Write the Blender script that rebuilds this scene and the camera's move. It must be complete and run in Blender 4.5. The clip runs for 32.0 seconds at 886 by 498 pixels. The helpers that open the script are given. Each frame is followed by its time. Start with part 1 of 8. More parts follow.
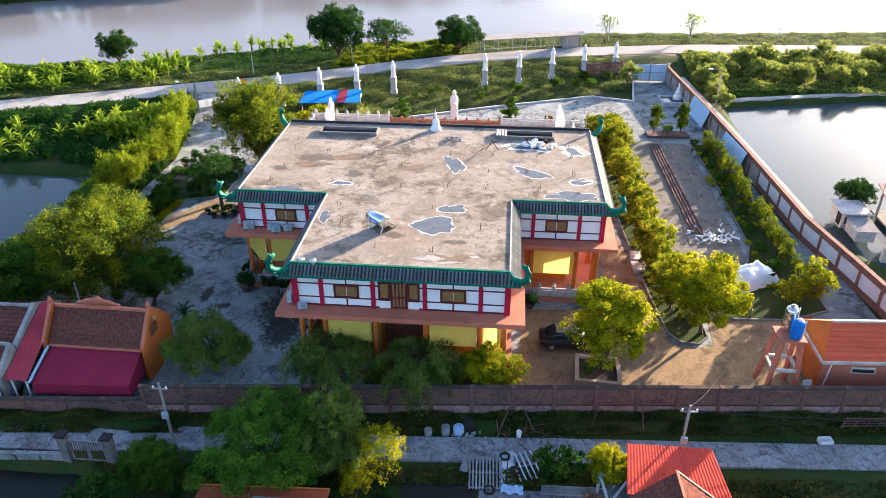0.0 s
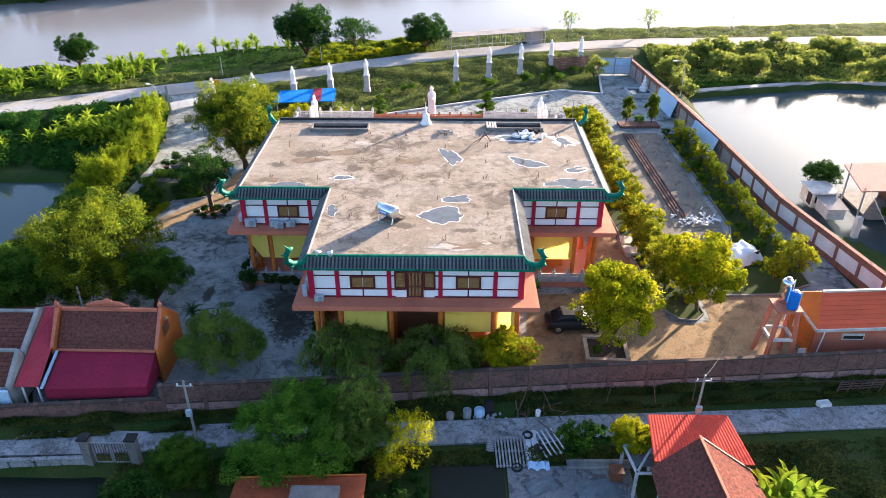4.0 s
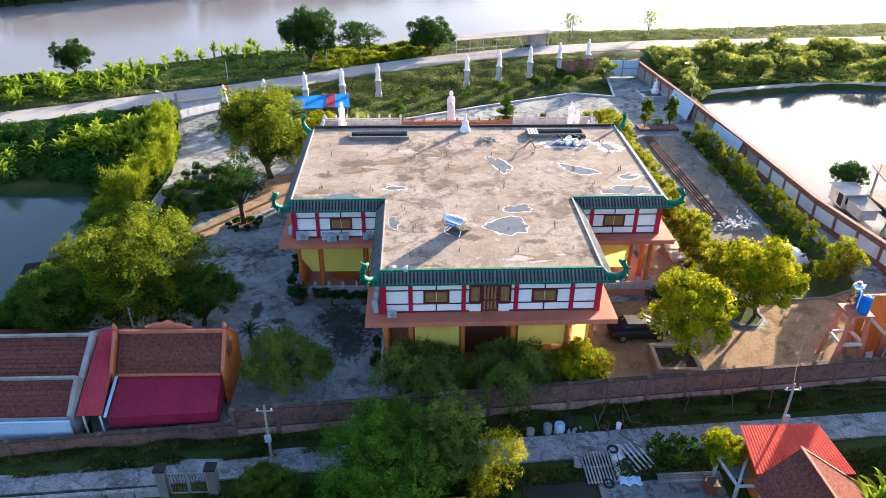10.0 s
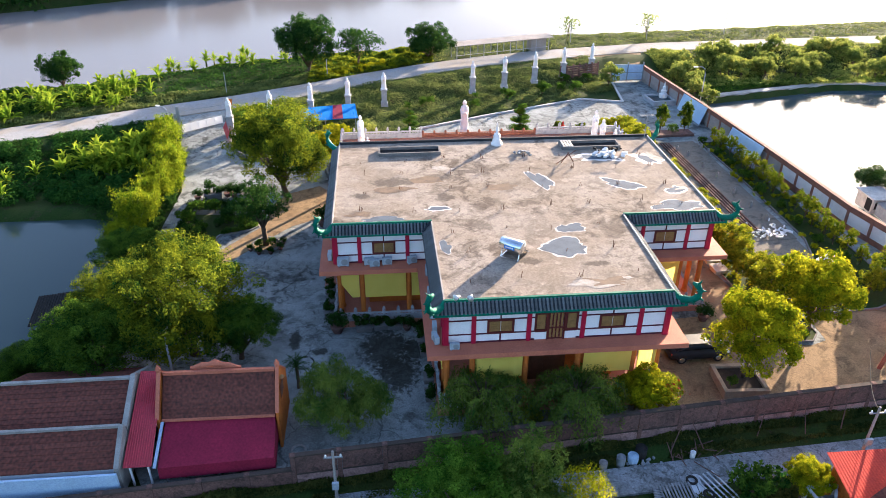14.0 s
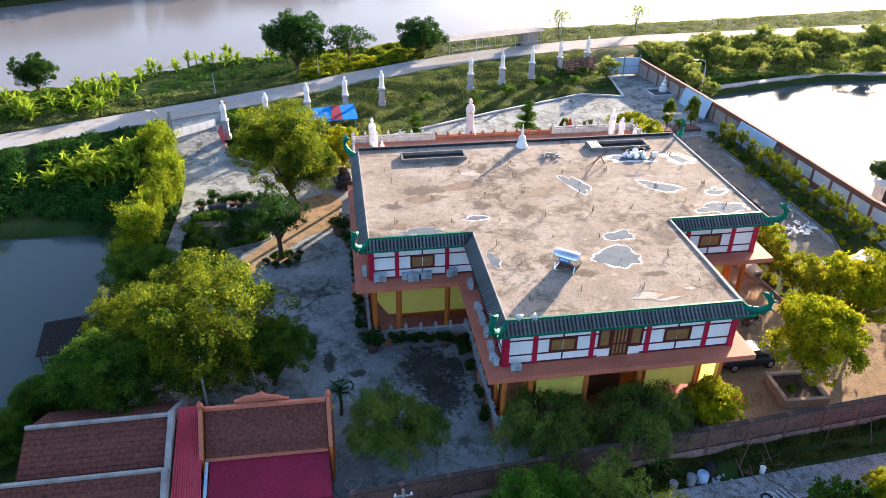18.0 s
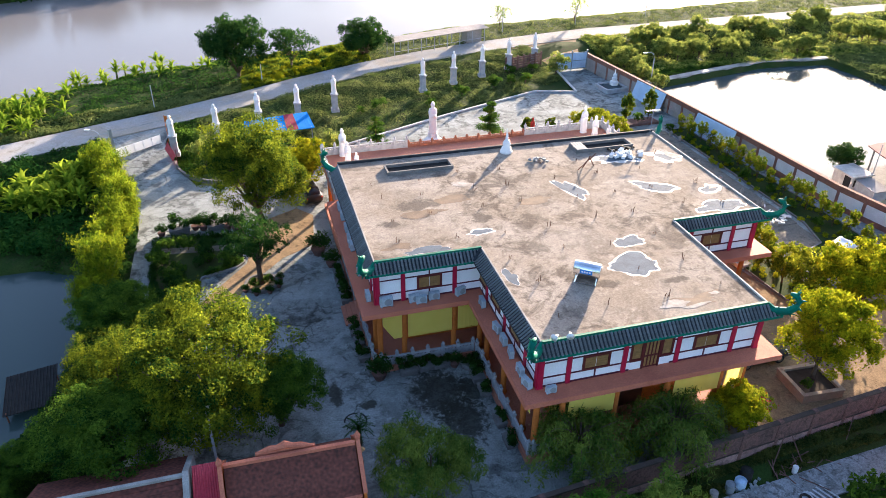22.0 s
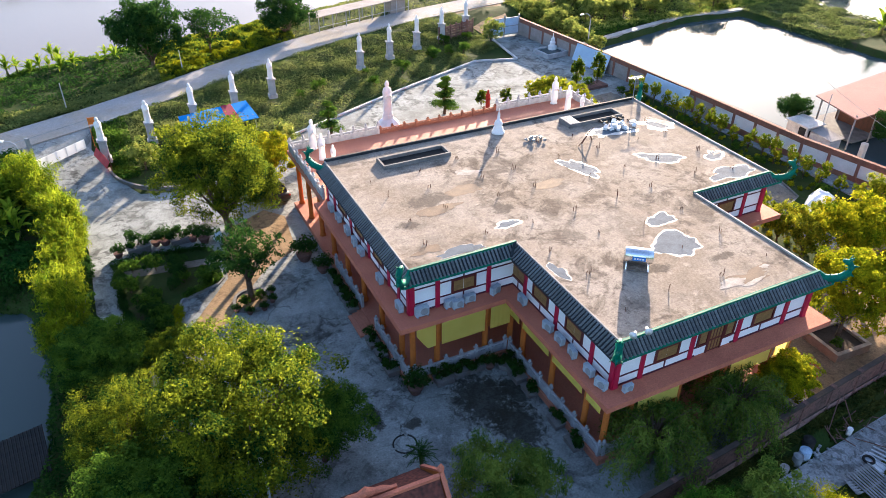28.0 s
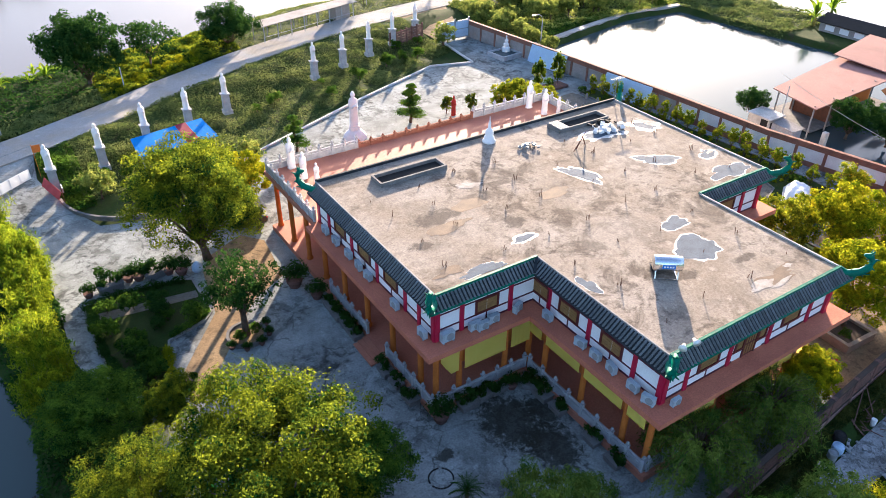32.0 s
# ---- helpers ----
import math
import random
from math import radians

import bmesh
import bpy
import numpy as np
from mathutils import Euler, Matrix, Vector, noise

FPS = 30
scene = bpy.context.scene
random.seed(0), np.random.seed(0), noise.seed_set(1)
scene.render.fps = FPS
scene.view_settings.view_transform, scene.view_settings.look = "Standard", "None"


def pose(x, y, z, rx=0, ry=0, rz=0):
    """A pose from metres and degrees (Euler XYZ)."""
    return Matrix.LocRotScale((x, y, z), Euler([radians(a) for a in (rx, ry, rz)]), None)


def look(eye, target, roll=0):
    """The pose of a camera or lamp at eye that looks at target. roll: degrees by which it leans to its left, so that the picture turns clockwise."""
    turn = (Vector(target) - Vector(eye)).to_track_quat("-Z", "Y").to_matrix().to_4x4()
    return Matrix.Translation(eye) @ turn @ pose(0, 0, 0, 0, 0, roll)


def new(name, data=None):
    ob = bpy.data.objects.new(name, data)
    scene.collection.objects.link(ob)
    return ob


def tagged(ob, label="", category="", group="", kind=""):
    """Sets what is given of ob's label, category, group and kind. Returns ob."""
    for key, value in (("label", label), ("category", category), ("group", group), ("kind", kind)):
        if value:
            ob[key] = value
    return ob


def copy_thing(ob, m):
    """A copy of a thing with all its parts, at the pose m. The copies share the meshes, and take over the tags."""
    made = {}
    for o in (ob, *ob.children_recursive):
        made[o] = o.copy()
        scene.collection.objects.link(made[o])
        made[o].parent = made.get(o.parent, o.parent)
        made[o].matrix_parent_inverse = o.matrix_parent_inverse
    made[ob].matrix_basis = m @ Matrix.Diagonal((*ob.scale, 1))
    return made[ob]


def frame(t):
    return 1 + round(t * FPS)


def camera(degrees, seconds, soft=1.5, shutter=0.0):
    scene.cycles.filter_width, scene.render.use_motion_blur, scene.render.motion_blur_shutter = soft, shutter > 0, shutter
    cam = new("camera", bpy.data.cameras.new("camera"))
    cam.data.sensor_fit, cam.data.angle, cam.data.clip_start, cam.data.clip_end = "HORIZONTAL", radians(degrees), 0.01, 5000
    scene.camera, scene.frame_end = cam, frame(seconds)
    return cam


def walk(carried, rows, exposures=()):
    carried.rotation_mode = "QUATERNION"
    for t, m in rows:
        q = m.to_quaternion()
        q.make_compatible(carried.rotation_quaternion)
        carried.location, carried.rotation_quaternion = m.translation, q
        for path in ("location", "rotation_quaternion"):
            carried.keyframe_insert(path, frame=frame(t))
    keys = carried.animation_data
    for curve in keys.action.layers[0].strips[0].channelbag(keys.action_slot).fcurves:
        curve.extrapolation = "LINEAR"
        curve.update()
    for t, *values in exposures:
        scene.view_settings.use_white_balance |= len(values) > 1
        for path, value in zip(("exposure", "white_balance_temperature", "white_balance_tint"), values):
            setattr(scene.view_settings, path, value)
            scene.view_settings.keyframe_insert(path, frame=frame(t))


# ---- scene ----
cam = camera(63.4, 32.0, 0.6)
METRES, EYE, TILT, LEAN, TURN = 46.36, 32.4, 0.0, 0.0, 5.4
ROWS = [
    (0.0, 0.0, 0.0, 0.0, -0.1, -30.26, 0.17),
    (0.5, -0.0115, -0.0039, -0.0005, -0.78, -30.27, 0.14),
    (1.0, -0.0231, -0.0073, -0.0007, -1.84, -30.27, 0.1),
    (1.5, -0.035, -0.0106, -0.001, -2.87, -30.27, 0.06),
    (2.0, -0.0463, -0.0134, -0.0016, -3.35, -30.25, 0.02),
    (2.5, -0.0578, -0.0163, -0.0018, -3.63, -30.25, 0.01),
    (4.5, -0.1039, -0.0269, -0.0053, -4.95, -30.18, -0.01),
    (5.0, -0.1161, -0.0293, -0.0057, -5.05, -30.18, -0.01),
    (5.5, -0.1285, -0.0306, -0.0062, -5.15, -30.18, -0.02),
    (6.0, -0.1397, -0.03, -0.0065, -5.23, -30.17, -0.06),
    (6.5, -0.1504, -0.0274, -0.0067, -5.27, -30.16, -0.08),
    (7.0, -0.1622, -0.0235, -0.0066, -5.32, -30.15, -0.15),
    (7.5, -0.1741, -0.0183, -0.0065, -5.42, -30.14, -0.22),
    (8.0, -0.186, -0.0116, -0.0061, -5.77, -30.14, -0.25),
    (8.5, -0.1987, -0.0041, -0.0054, -6.33, -30.13, -0.3),
    (9.0, -0.212, 0.0042, -0.0044, -6.9, -30.14, -0.34),
    (9.5, -0.2255, 0.0131, -0.0033, -7.31, -30.15, -0.38),
    (10.0, -0.2396, 0.0219, -0.0026, -7.66, -30.14, -0.39),
    (10.5, -0.2538, 0.0313, -0.0015, -8.0, -30.14, -0.39),
    (11.0, -0.2679, 0.0408, -0.0004, -8.4, -30.15, -0.38),
    (11.5, -0.2825, 0.0506, 0.0004, -8.77, -30.15, -0.38),
    (12.0, -0.2969, 0.0607, 0.0012, -9.15, -30.15, -0.37),
    (12.5, -0.3105, 0.0711, 0.002, -9.48, -30.15, -0.35),
    (13.0, -0.3242, 0.0815, 0.002, -9.8, -30.15, -0.34),
    (13.5, -0.3381, 0.0915, 0.002, -10.14, -30.14, -0.33),
    (14.0, -0.3516, 0.1021, 0.0024, -10.5, -30.14, -0.32),
    (14.5, -0.3648, 0.1126, 0.0022, -10.89, -30.13, -0.3),
    (16.5, -0.4155, 0.1577, 0.0012, -13.29, -30.17, -0.4),
    (17.0, -0.4282, 0.1685, 0.0013, -13.48, -30.17, -0.42),
    (17.5, -0.4417, 0.1796, 0.0007, -13.64, -30.4, -0.43),
    (18.0, -0.4532, 0.1897, 0.0002, -13.89, -30.79, -0.42),
    (18.5, -0.4653, 0.2009, -0.0001, -14.29, -31.19, -0.43),
    (19.0, -0.4762, 0.2115, -0.0007, -15.53, -31.19, -0.45),
    (19.5, -0.4888, 0.2232, -0.001, -16.91, -31.18, -0.47),
    (20.0, -0.5012, 0.2349, -0.0013, -17.88, -31.17, -0.51),
    (20.5, -0.5132, 0.2465, -0.0016, -18.85, -31.16, -0.52),
    (21.0, -0.5258, 0.259, -0.0007, -19.83, -31.16, -0.51),
    (21.5, -0.5384, 0.2718, -0.0004, -20.55, -31.14, -0.49),
    (22.0, -0.5505, 0.2849, 0.0002, -21.15, -31.14, -0.48),
    (22.5, -0.5632, 0.2991, 0.0007, -21.8, -31.14, -0.45),
    (23.0, -0.575, 0.3123, 0.0008, -22.25, -31.14, -0.42),
    (23.5, -0.587, 0.3255, 0.0008, -22.91, -31.12, -0.4),
    (24.0, -0.599, 0.3391, 0.0005, -23.48, -31.12, -0.39),
    (24.5, -0.6104, 0.3522, -0.0005, -23.78, -31.21, -0.36),
    (25.0, -0.6213, 0.3657, -0.0012, -24.08, -32.18, -0.31),
    (25.5, -0.6312, 0.3789, -0.0017, -24.72, -33.16, -0.27),
    (27.5, -0.6694, 0.433, -0.0042, -30.73, -33.74, -0.29),
    (28.0, -0.6789, 0.4466, -0.0041, -31.51, -33.74, -0.32),
    (28.5, -0.6878, 0.4602, -0.0047, -31.95, -33.74, -0.34),
    (29.0, -0.6964, 0.4737, -0.0053, -32.82, -33.74, -0.35),
    (29.5, -0.7049, 0.4872, -0.0058, -33.98, -33.73, -0.38),
    (30.0, -0.713, 0.5007, -0.0067, -35.03, -33.72, -0.42),
    (30.5, -0.7212, 0.5145, -0.0075, -35.99, -33.68, -0.44),
    (31.0, -0.7293, 0.5285, -0.0084, -36.77, -33.65, -0.48),
    (31.5, -0.7372, 0.5421, -0.009, -37.62, -33.62, -0.49),
    (32.0, -0.7452, 0.5555, -0.0098, -38.46, -33.61, -0.49),
]
walk(cam, [(t, pose(0, 0, EYE, TILT, LEAN, TURN) @ pose(METRES * x, METRES * y, METRES * z, 90 + pitch, roll, yaw)) for t, x, y, z, yaw, pitch, roll in ROWS], [(0.0, 2.52, 5470, 18), (9.0, 2.50, 5470, 18), (18.0, 2.43, 5470, 18), (32.0, 2.48, 5470, 18)])

# ---- light ----
SUN_EL, SUN_AZ = 12.0, 40.3      # degrees up, degrees from +y towards +x
world = bpy.data.worlds.new("sky")
scene.world = world
world.use_nodes = True
wn = world.node_tree.nodes
sky = wn.new("ShaderNodeTexSky")
sky.sky_type = "NISHITA"
sky.sun_disc = False
sky.sun_elevation, sky.sun_rotation = radians(SUN_EL), radians(SUN_AZ)
sky.dust_density = 2.2
wn["Background"].inputs["Strength"].default_value = 0.088
world.node_tree.links.new(sky.outputs[0], wn["Background"].inputs["Color"])
sun = new("sun", bpy.data.lights.new("sun", "SUN"))
sun.data.energy, sun.data.angle, sun.data.color = 5.0, radians(0.6), (1.0, 0.76, 0.47)
sun_dir = Vector((math.sin(radians(SUN_AZ)) * math.cos(radians(SUN_EL)), math.cos(radians(SUN_AZ)) * math.cos(radians(SUN_EL)), math.sin(radians(SUN_EL))))
sun.matrix_world = look(sun_dir * 100, (0, 0, 0))


# ---- materials ----
def shade(name, base, second=None, scale=2.0, fine=30.0, rough=0.85, bump=0.3, metal=0.0, amount=0.5, depth=0.02, spread=0.0, spec=None):
    """Two-scale noise between base and second, with fine relief; spread varies the tone by object."""
    m = bpy.data.materials.new(name)
    m.use_nodes = True
    n, l = m.node_tree.nodes, m.node_tree.links
    b = n["Principled BSDF"]
    b.inputs["Roughness"].default_value, b.inputs["Metallic"].default_value = rough, metal
    b.inputs["Specular IOR Level"].default_value = spec if spec is not None else (0.12 if rough >= 0.7 else 0.4)
    second = second or tuple(c * 0.6 for c in base)
    at = n.new("ShaderNodeTexCoord")
    big, small = n.new("ShaderNodeTexNoise"), n.new("ShaderNodeTexNoise")
    for node, s, d in ((big, scale, 6), (small, fine, 3)):
        node.inputs["Scale"].default_value, node.inputs["Detail"].default_value = s, d
        l.new(at.outputs["Object"], node.inputs["Vector"])
    ramp = n.new("ShaderNodeMapRange")
    ramp.inputs["From Min"].default_value, ramp.inputs["From Max"].default_value = 0.5 - 0.25 * (1 - amount) - 0.05, 0.5 + 0.25
    l.new(big.outputs["Fac"], ramp.inputs["Value"])
    mix = n.new("ShaderNodeMix")
    mix.data_type = "RGBA"
    mix.inputs[6].default_value, mix.inputs[7].default_value = (*base, 1), (*second, 1)
    l.new(ramp.outputs[0], mix.inputs[0])
    grain = n.new("ShaderNodeMix")
    grain.data_type, grain.blend_type = "RGBA", "OVERLAY"
    grain.inputs[0].default_value = 0.45
    l.new(mix.outputs[2], grain.inputs[6])
    l.new(small.outputs["Fac"], grain.inputs[7])
    last = grain.outputs[2]
    if spread:
        info, hue = n.new("ShaderNodeObjectInfo"), n.new("ShaderNodeHueSaturation")
        r = n.new("ShaderNodeMapRange")
        r.inputs["To Min"].default_value, r.inputs["To Max"].default_value = 1 - spread, 1 + spread
        l.new(info.outputs["Random"], r.inputs["Value"])
        l.new(r.outputs[0], hue.inputs["Value"])
        l.new(last, hue.inputs["Color"])
        last = hue.outputs[0]
    l.new(last, b.inputs["Base Color"])
    bm = n.new("ShaderNodeBump")
    bm.inputs["Strength"].default_value, bm.inputs["Distance"].default_value = bump, depth
    l.new(small.outputs["Fac"], bm.inputs["Height"])
    l.new(bm.outputs[0], b.inputs["Normal"])
    return m


def leafy(name, dark, light, glow=0.45, rough=0.6, skin=1.0):
    """Leaves: tone by island, part of the light passing through; skin scales what the surface reflects."""
    m = bpy.data.materials.new(name)
    m.use_nodes = True
    n, l = m.node_tree.nodes, m.node_tree.links
    b, out = n["Principled BSDF"], n["Material Output"]
    b.inputs["Roughness"].default_value = rough
    b.inputs["Specular IOR Level"].default_value = 0.0
    geo, at, noise_ = n.new("ShaderNodeNewGeometry"), n.new("ShaderNodeTexCoord"), n.new("ShaderNodeTexNoise")
    noise_.inputs["Scale"].default_value = 0.7
    l.new(at.outputs["Object"], noise_.inputs["Vector"])
    add = n.new("ShaderNodeMath")
    add.operation, add.use_clamp = "MULTIPLY_ADD", True
    add.inputs[1].default_value = 0.5
    drift = n.new("ShaderNodeMapRange")
    drift.inputs["From Min"].default_value, drift.inputs["From Max"].default_value = 0.36, 0.64
    drift.inputs["To Min"].default_value, drift.inputs["To Max"].default_value = -0.12, 0.42
    l.new(noise_.outputs["Fac"], drift.inputs["Value"])
    l.new(geo.outputs["Random Per Island"], add.inputs[0])
    l.new(drift.outputs[0], add.inputs[2])
    mix = n.new("ShaderNodeMix")
    mix.data_type = "RGBA"
    mix.inputs[6].default_value, mix.inputs[7].default_value = (*dark, 1), (*light, 1)
    l.new(add.outputs[0], mix.inputs[0])
    face = n.new("ShaderNodeMix")
    face.data_type, face.blend_type = "RGBA", "MULTIPLY"
    face.inputs[0].default_value = 1.0
    face.inputs[7].default_value = (skin, skin, skin, 1)
    l.new(mix.outputs[2], face.inputs[6])
    l.new(face.outputs[2], b.inputs["Base Color"])
    tr = n.new("ShaderNodeBsdfTranslucent")
    l.new(mix.outputs[2], tr.inputs["Color"])
    sh = n.new("ShaderNodeMixShader")
    sh.inputs[0].default_value = glow
    l.new(b.outputs[0], sh.inputs[1])
    l.new(tr.outputs[0], sh.inputs[2])
    l.new(sh.outputs[0], out.inputs["Surface"])
    return m


def stained(name, base, warm, dark, scale=0.3, patch=0.55, rough=0.9, bump=0.3, hard=0.07, fleck=0.45, cluster=0.0, crack=0.0, spots=(), damp=(0.05, 0.05, 0.04), grain=0.8):
    """Weathered concrete: drifting tone, dark stains at two sizes gathered in clusters, cracks, damp spots (x, y, rx, ry) and grit."""
    m = bpy.data.materials.new(name)
    m.use_nodes = True
    n, l = m.node_tree.nodes, m.node_tree.links
    b = n["Principled BSDF"]
    b.inputs["Roughness"].default_value, b.inputs["Specular IOR Level"].default_value = rough, 0.06
    at = n.new("ShaderNodeTexCoord")

    def tex(s, detail, rough_=0.6, warp=0.0, shift=0.0):
        t, mp = n.new("ShaderNodeTexNoise"), n.new("ShaderNodeMapping")
        mp.inputs["Location"].default_value = (shift, shift * 0.7, 0)
        t.inputs["Scale"].default_value, t.inputs["Detail"].default_value = s, detail
        t.inputs["Roughness"].default_value, t.inputs["Distortion"].default_value = rough_, warp
        l.new(at.outputs["Object"], mp.inputs["Vector"])
        l.new(mp.outputs[0], t.inputs["Vector"])
        return t.outputs["Fac"]

    def mask(src, lo, hi, most, least=0.0):
        r = n.new("ShaderNodeMapRange")
        r.interpolation_type = "SMOOTHSTEP"
        for key, v in (("From Min", lo), ("From Max", hi), ("To Min", least), ("To Max", most)):
            r.inputs[key].default_value = v
        l.new(src, r.inputs["Value"])
        return r.outputs[0]

    def sums(op, first, second):
        x = n.new("ShaderNodeMath")
        x.operation = op
        for sock, v in zip(x.inputs, (first, second)):
            if isinstance(v, float):
                sock.default_value = v
            else:
                l.new(v, sock)
        return x.outputs[0]

    def blend(fac, first, second, mode="MIX"):
        x = n.new("ShaderNodeMix")
        x.data_type, x.blend_type = "RGBA", mode
        for sock, v in ((x.inputs[0], fac), (x.inputs[6], first), (x.inputs[7], second)):
            if isinstance(v, tuple):
                sock.default_value = (*v, 1)
            elif isinstance(v, float):
                sock.default_value = v
            else:
                l.new(v, sock)
        return x.outputs[2]

    gather = mask(tex(scale * 0.75, 3, 0.5, 0.5, 21.0), 0.40, 0.60, 1.0, 1.0 - cluster)
    ragged = tex(scale * 9, 7, 0.7, 0.5, 5.0)
    c = blend(mask(tex(scale, 3), 0.35, 0.65, 1.0), base, warm)
    c = blend(sums("MULTIPLY", mask(tex(scale * 2.2, 9, 0.68, 0.6, 7.0), patch, patch + hard, 0.7), gather), c, dark)
    c = blend(sums("MULTIPLY", mask(tex(scale * 7, 7, 0.72, 0.4, 3.0), patch + 0.01, patch + 0.03 + hard, fleck), gather), c, dark)
    c = blend(mask(tex(scale * 5, 6, 0.65, 0.2, 12.0), 0.55, 0.70, 0.45), c, tuple(min(1, v * 1.4) for v in base))
    if crack:
        wob, vor = n.new("ShaderNodeVectorMath"), n.new("ShaderNodeTexVoronoi")
        wob.operation = "MULTIPLY_ADD"
        shake = n.new("ShaderNodeTexNoise")
        shake.inputs["Scale"].default_value, shake.inputs["Detail"].default_value = 0.9, 6
        l.new(at.outputs["Object"], shake.inputs["Vector"])
        l.new(shake.outputs["Color"], wob.inputs[0])
        wob.inputs[1].default_value = (1.3, 1.3, 0)
        l.new(at.outputs["Object"], wob.inputs[2])
        vor.feature = "DISTANCE_TO_EDGE"
        vor.inputs["Scale"].default_value = crack
        l.new(wob.outputs[0], vor.inputs["Vector"])
        line = mask(vor.outputs["Distance"], 0.003, 0.015, 0.0, 0.5)
        c = blend(sums("MULTIPLY", line, mask(tex(0.35, 3, 0.5, 0.0, 31.0), 0.42, 0.56, 1.0)), c, tuple(v * 0.8 for v in dark))
    for x, y, rx, ry in spots:
        mp, ln = n.new("ShaderNodeMapping"), n.new("ShaderNodeVectorMath")
        mp.vector_type = "POINT"
        mp.inputs["Location"].default_value, mp.inputs["Scale"].default_value = (-x / rx, -y / ry, 0), (1 / rx, 1 / ry, 0)
        ln.operation = "LENGTH"
        l.new(at.outputs["Object"], mp.inputs["Vector"])
        l.new(mp.outputs[0], ln.inputs[0])
        edge = sums("ADD", ln.outputs["Value"], sums("MULTIPLY", sums("SUBTRACT", ragged, 0.5), 2.6))
        c = blend(mask(edge, 0.6, 1.15, 0.0, 0.86), c, damp)
    grit = tex(9.0, 5, 0.7)
    c = blend(grain, c, grit, "OVERLAY")
    l.new(c, b.inputs["Base Color"])
    bm = n.new("ShaderNodeBump")
    bm.inputs["Strength"].default_value, bm.inputs["Distance"].default_value = bump, 0.02
    l.new(grit, bm.inputs["Height"])
    l.new(bm.outputs[0], b.inputs["Normal"])
    return m


def watery(name, colour, rough=0.05, wave=6.0, strength=0.08, stretch=(1, 1, 1), spec=0.5):
    m = bpy.data.materials.new(name)
    m.use_nodes = True
    n, l = m.node_tree.nodes, m.node_tree.links
    b = n["Principled BSDF"]
    b.inputs["Base Color"].default_value = (*colour, 1)
    b.inputs["Roughness"].default_value, b.inputs["IOR"].default_value = rough, 1.33
    b.inputs["Specular IOR Level"].default_value = spec
    at, mp, t = n.new("ShaderNodeTexCoord"), n.new("ShaderNodeMapping"), n.new("ShaderNodeTexNoise")
    mp.inputs["Scale"].default_value = stretch
    t.inputs["Scale"].default_value, t.inputs["Detail"].default_value = wave, 4
    l.new(at.outputs["Object"], mp.inputs["Vector"])
    l.new(mp.outputs[0], t.inputs["Vector"])
    bm = n.new("ShaderNodeBump")
    bm.inputs["Strength"].default_value, bm.inputs["Distance"].default_value = strength, 0.1
    l.new(t.outputs["Fac"], bm.inputs["Height"])
    l.new(bm.outputs[0], b.inputs["Normal"])
    return m


M_SOIL = stained("soil_grass", (0.024, 0.045, 0.010), (0.045, 0.058, 0.016), (0.05, 0.042, 0.024), 0.25, 0.57, 0.95, 0.6)
M_CONC = stained("yard_concrete", (0.295, 0.315, 0.305), (0.205, 0.215, 0.205), (0.042, 0.044, 0.04), 0.26, 0.475, 0.9, 0.4, 0.13, 0.75, 0.75, 0.22, ((-17.0, 44.8, 1.9, 2.8), (-16.2, 42.2, 1.6, 2.2), (-14.9, 44.6, 0.8, 1.6), (-21.7, 44.9, 0.7, 0.45), (-23.6, 46.4, 0.5, 1.3)), (0.035, 0.034, 0.026))
M_ROAD = stained("road_concrete", (0.30, 0.30, 0.30), (0.31, 0.28, 0.235), (0.18, 0.165, 0.14), 0.2, 0.57, 0.95, 0.2, 0.12, 0.4, 0.4)
M_LANE = stained("lane_concrete", (0.28, 0.29, 0.30), (0.20, 0.205, 0.205), (0.06, 0.06, 0.055), 0.5, 0.50, 0.9, 0.4, 0.10, 0.7, 0.3, 0.4)
M_DIRT = stained("dirt", (0.245, 0.168, 0.092), (0.29, 0.205, 0.115), (0.10, 0.072, 0.045), 0.35, 0.50, 0.95, 0.4, 0.12, 0.65, 0.4)
M_ROOF = stained("roof_concrete", (0.315, 0.272, 0.226), (0.25, 0.205, 0.158), (0.062, 0.048, 0.038), 0.20, 0.475, 0.95, 0.3, 0.14, 0.6, 0.6, 0.0, ((-15.9, 54.9, 1.9, 0.9), (-12.4, 55.4, 1.1, 0.6), (-12.1, 51.9, 0.8, 0.8), (-18.4, 52.6, 0.8, 0.5), (-7.4, 42.2, 0.8, 0.5), (-3.2, 41.6, 1.0, 0.35)), (0.105, 0.088, 0.072), 0.7)
M_KERB = shade("kerb", (0.34, 0.33, 0.31), (0.20, 0.19, 0.18), 1.0, 20, 0.9)
M_PARAPET = shade("parapet_plaster", (0.62, 0.58, 0.52), (0.35, 0.32, 0.28), 1.0, 20, 0.85)
M_WHITE = shade("white_plaster", (0.84, 0.84, 0.85), (0.74, 0.74, 0.75), 0.6, 14, 0.7, 0.1, amount=0.1)
M_RED = shade("red_paint", (0.40, 0.006, 0.042), (0.31, 0.006, 0.034), 1.5, 20, 0.5, 0.1)
M_SALMON = shade("ledge_render", (0.50, 0.17, 0.10), (0.40, 0.13, 0.08), 0.8, 14, 0.7, 0.15)
M_ORANGE = shade("orange_render", (0.52, 0.16, 0.03), (0.38, 0.11, 0.025), 0.8, 14, 0.75, 0.15)
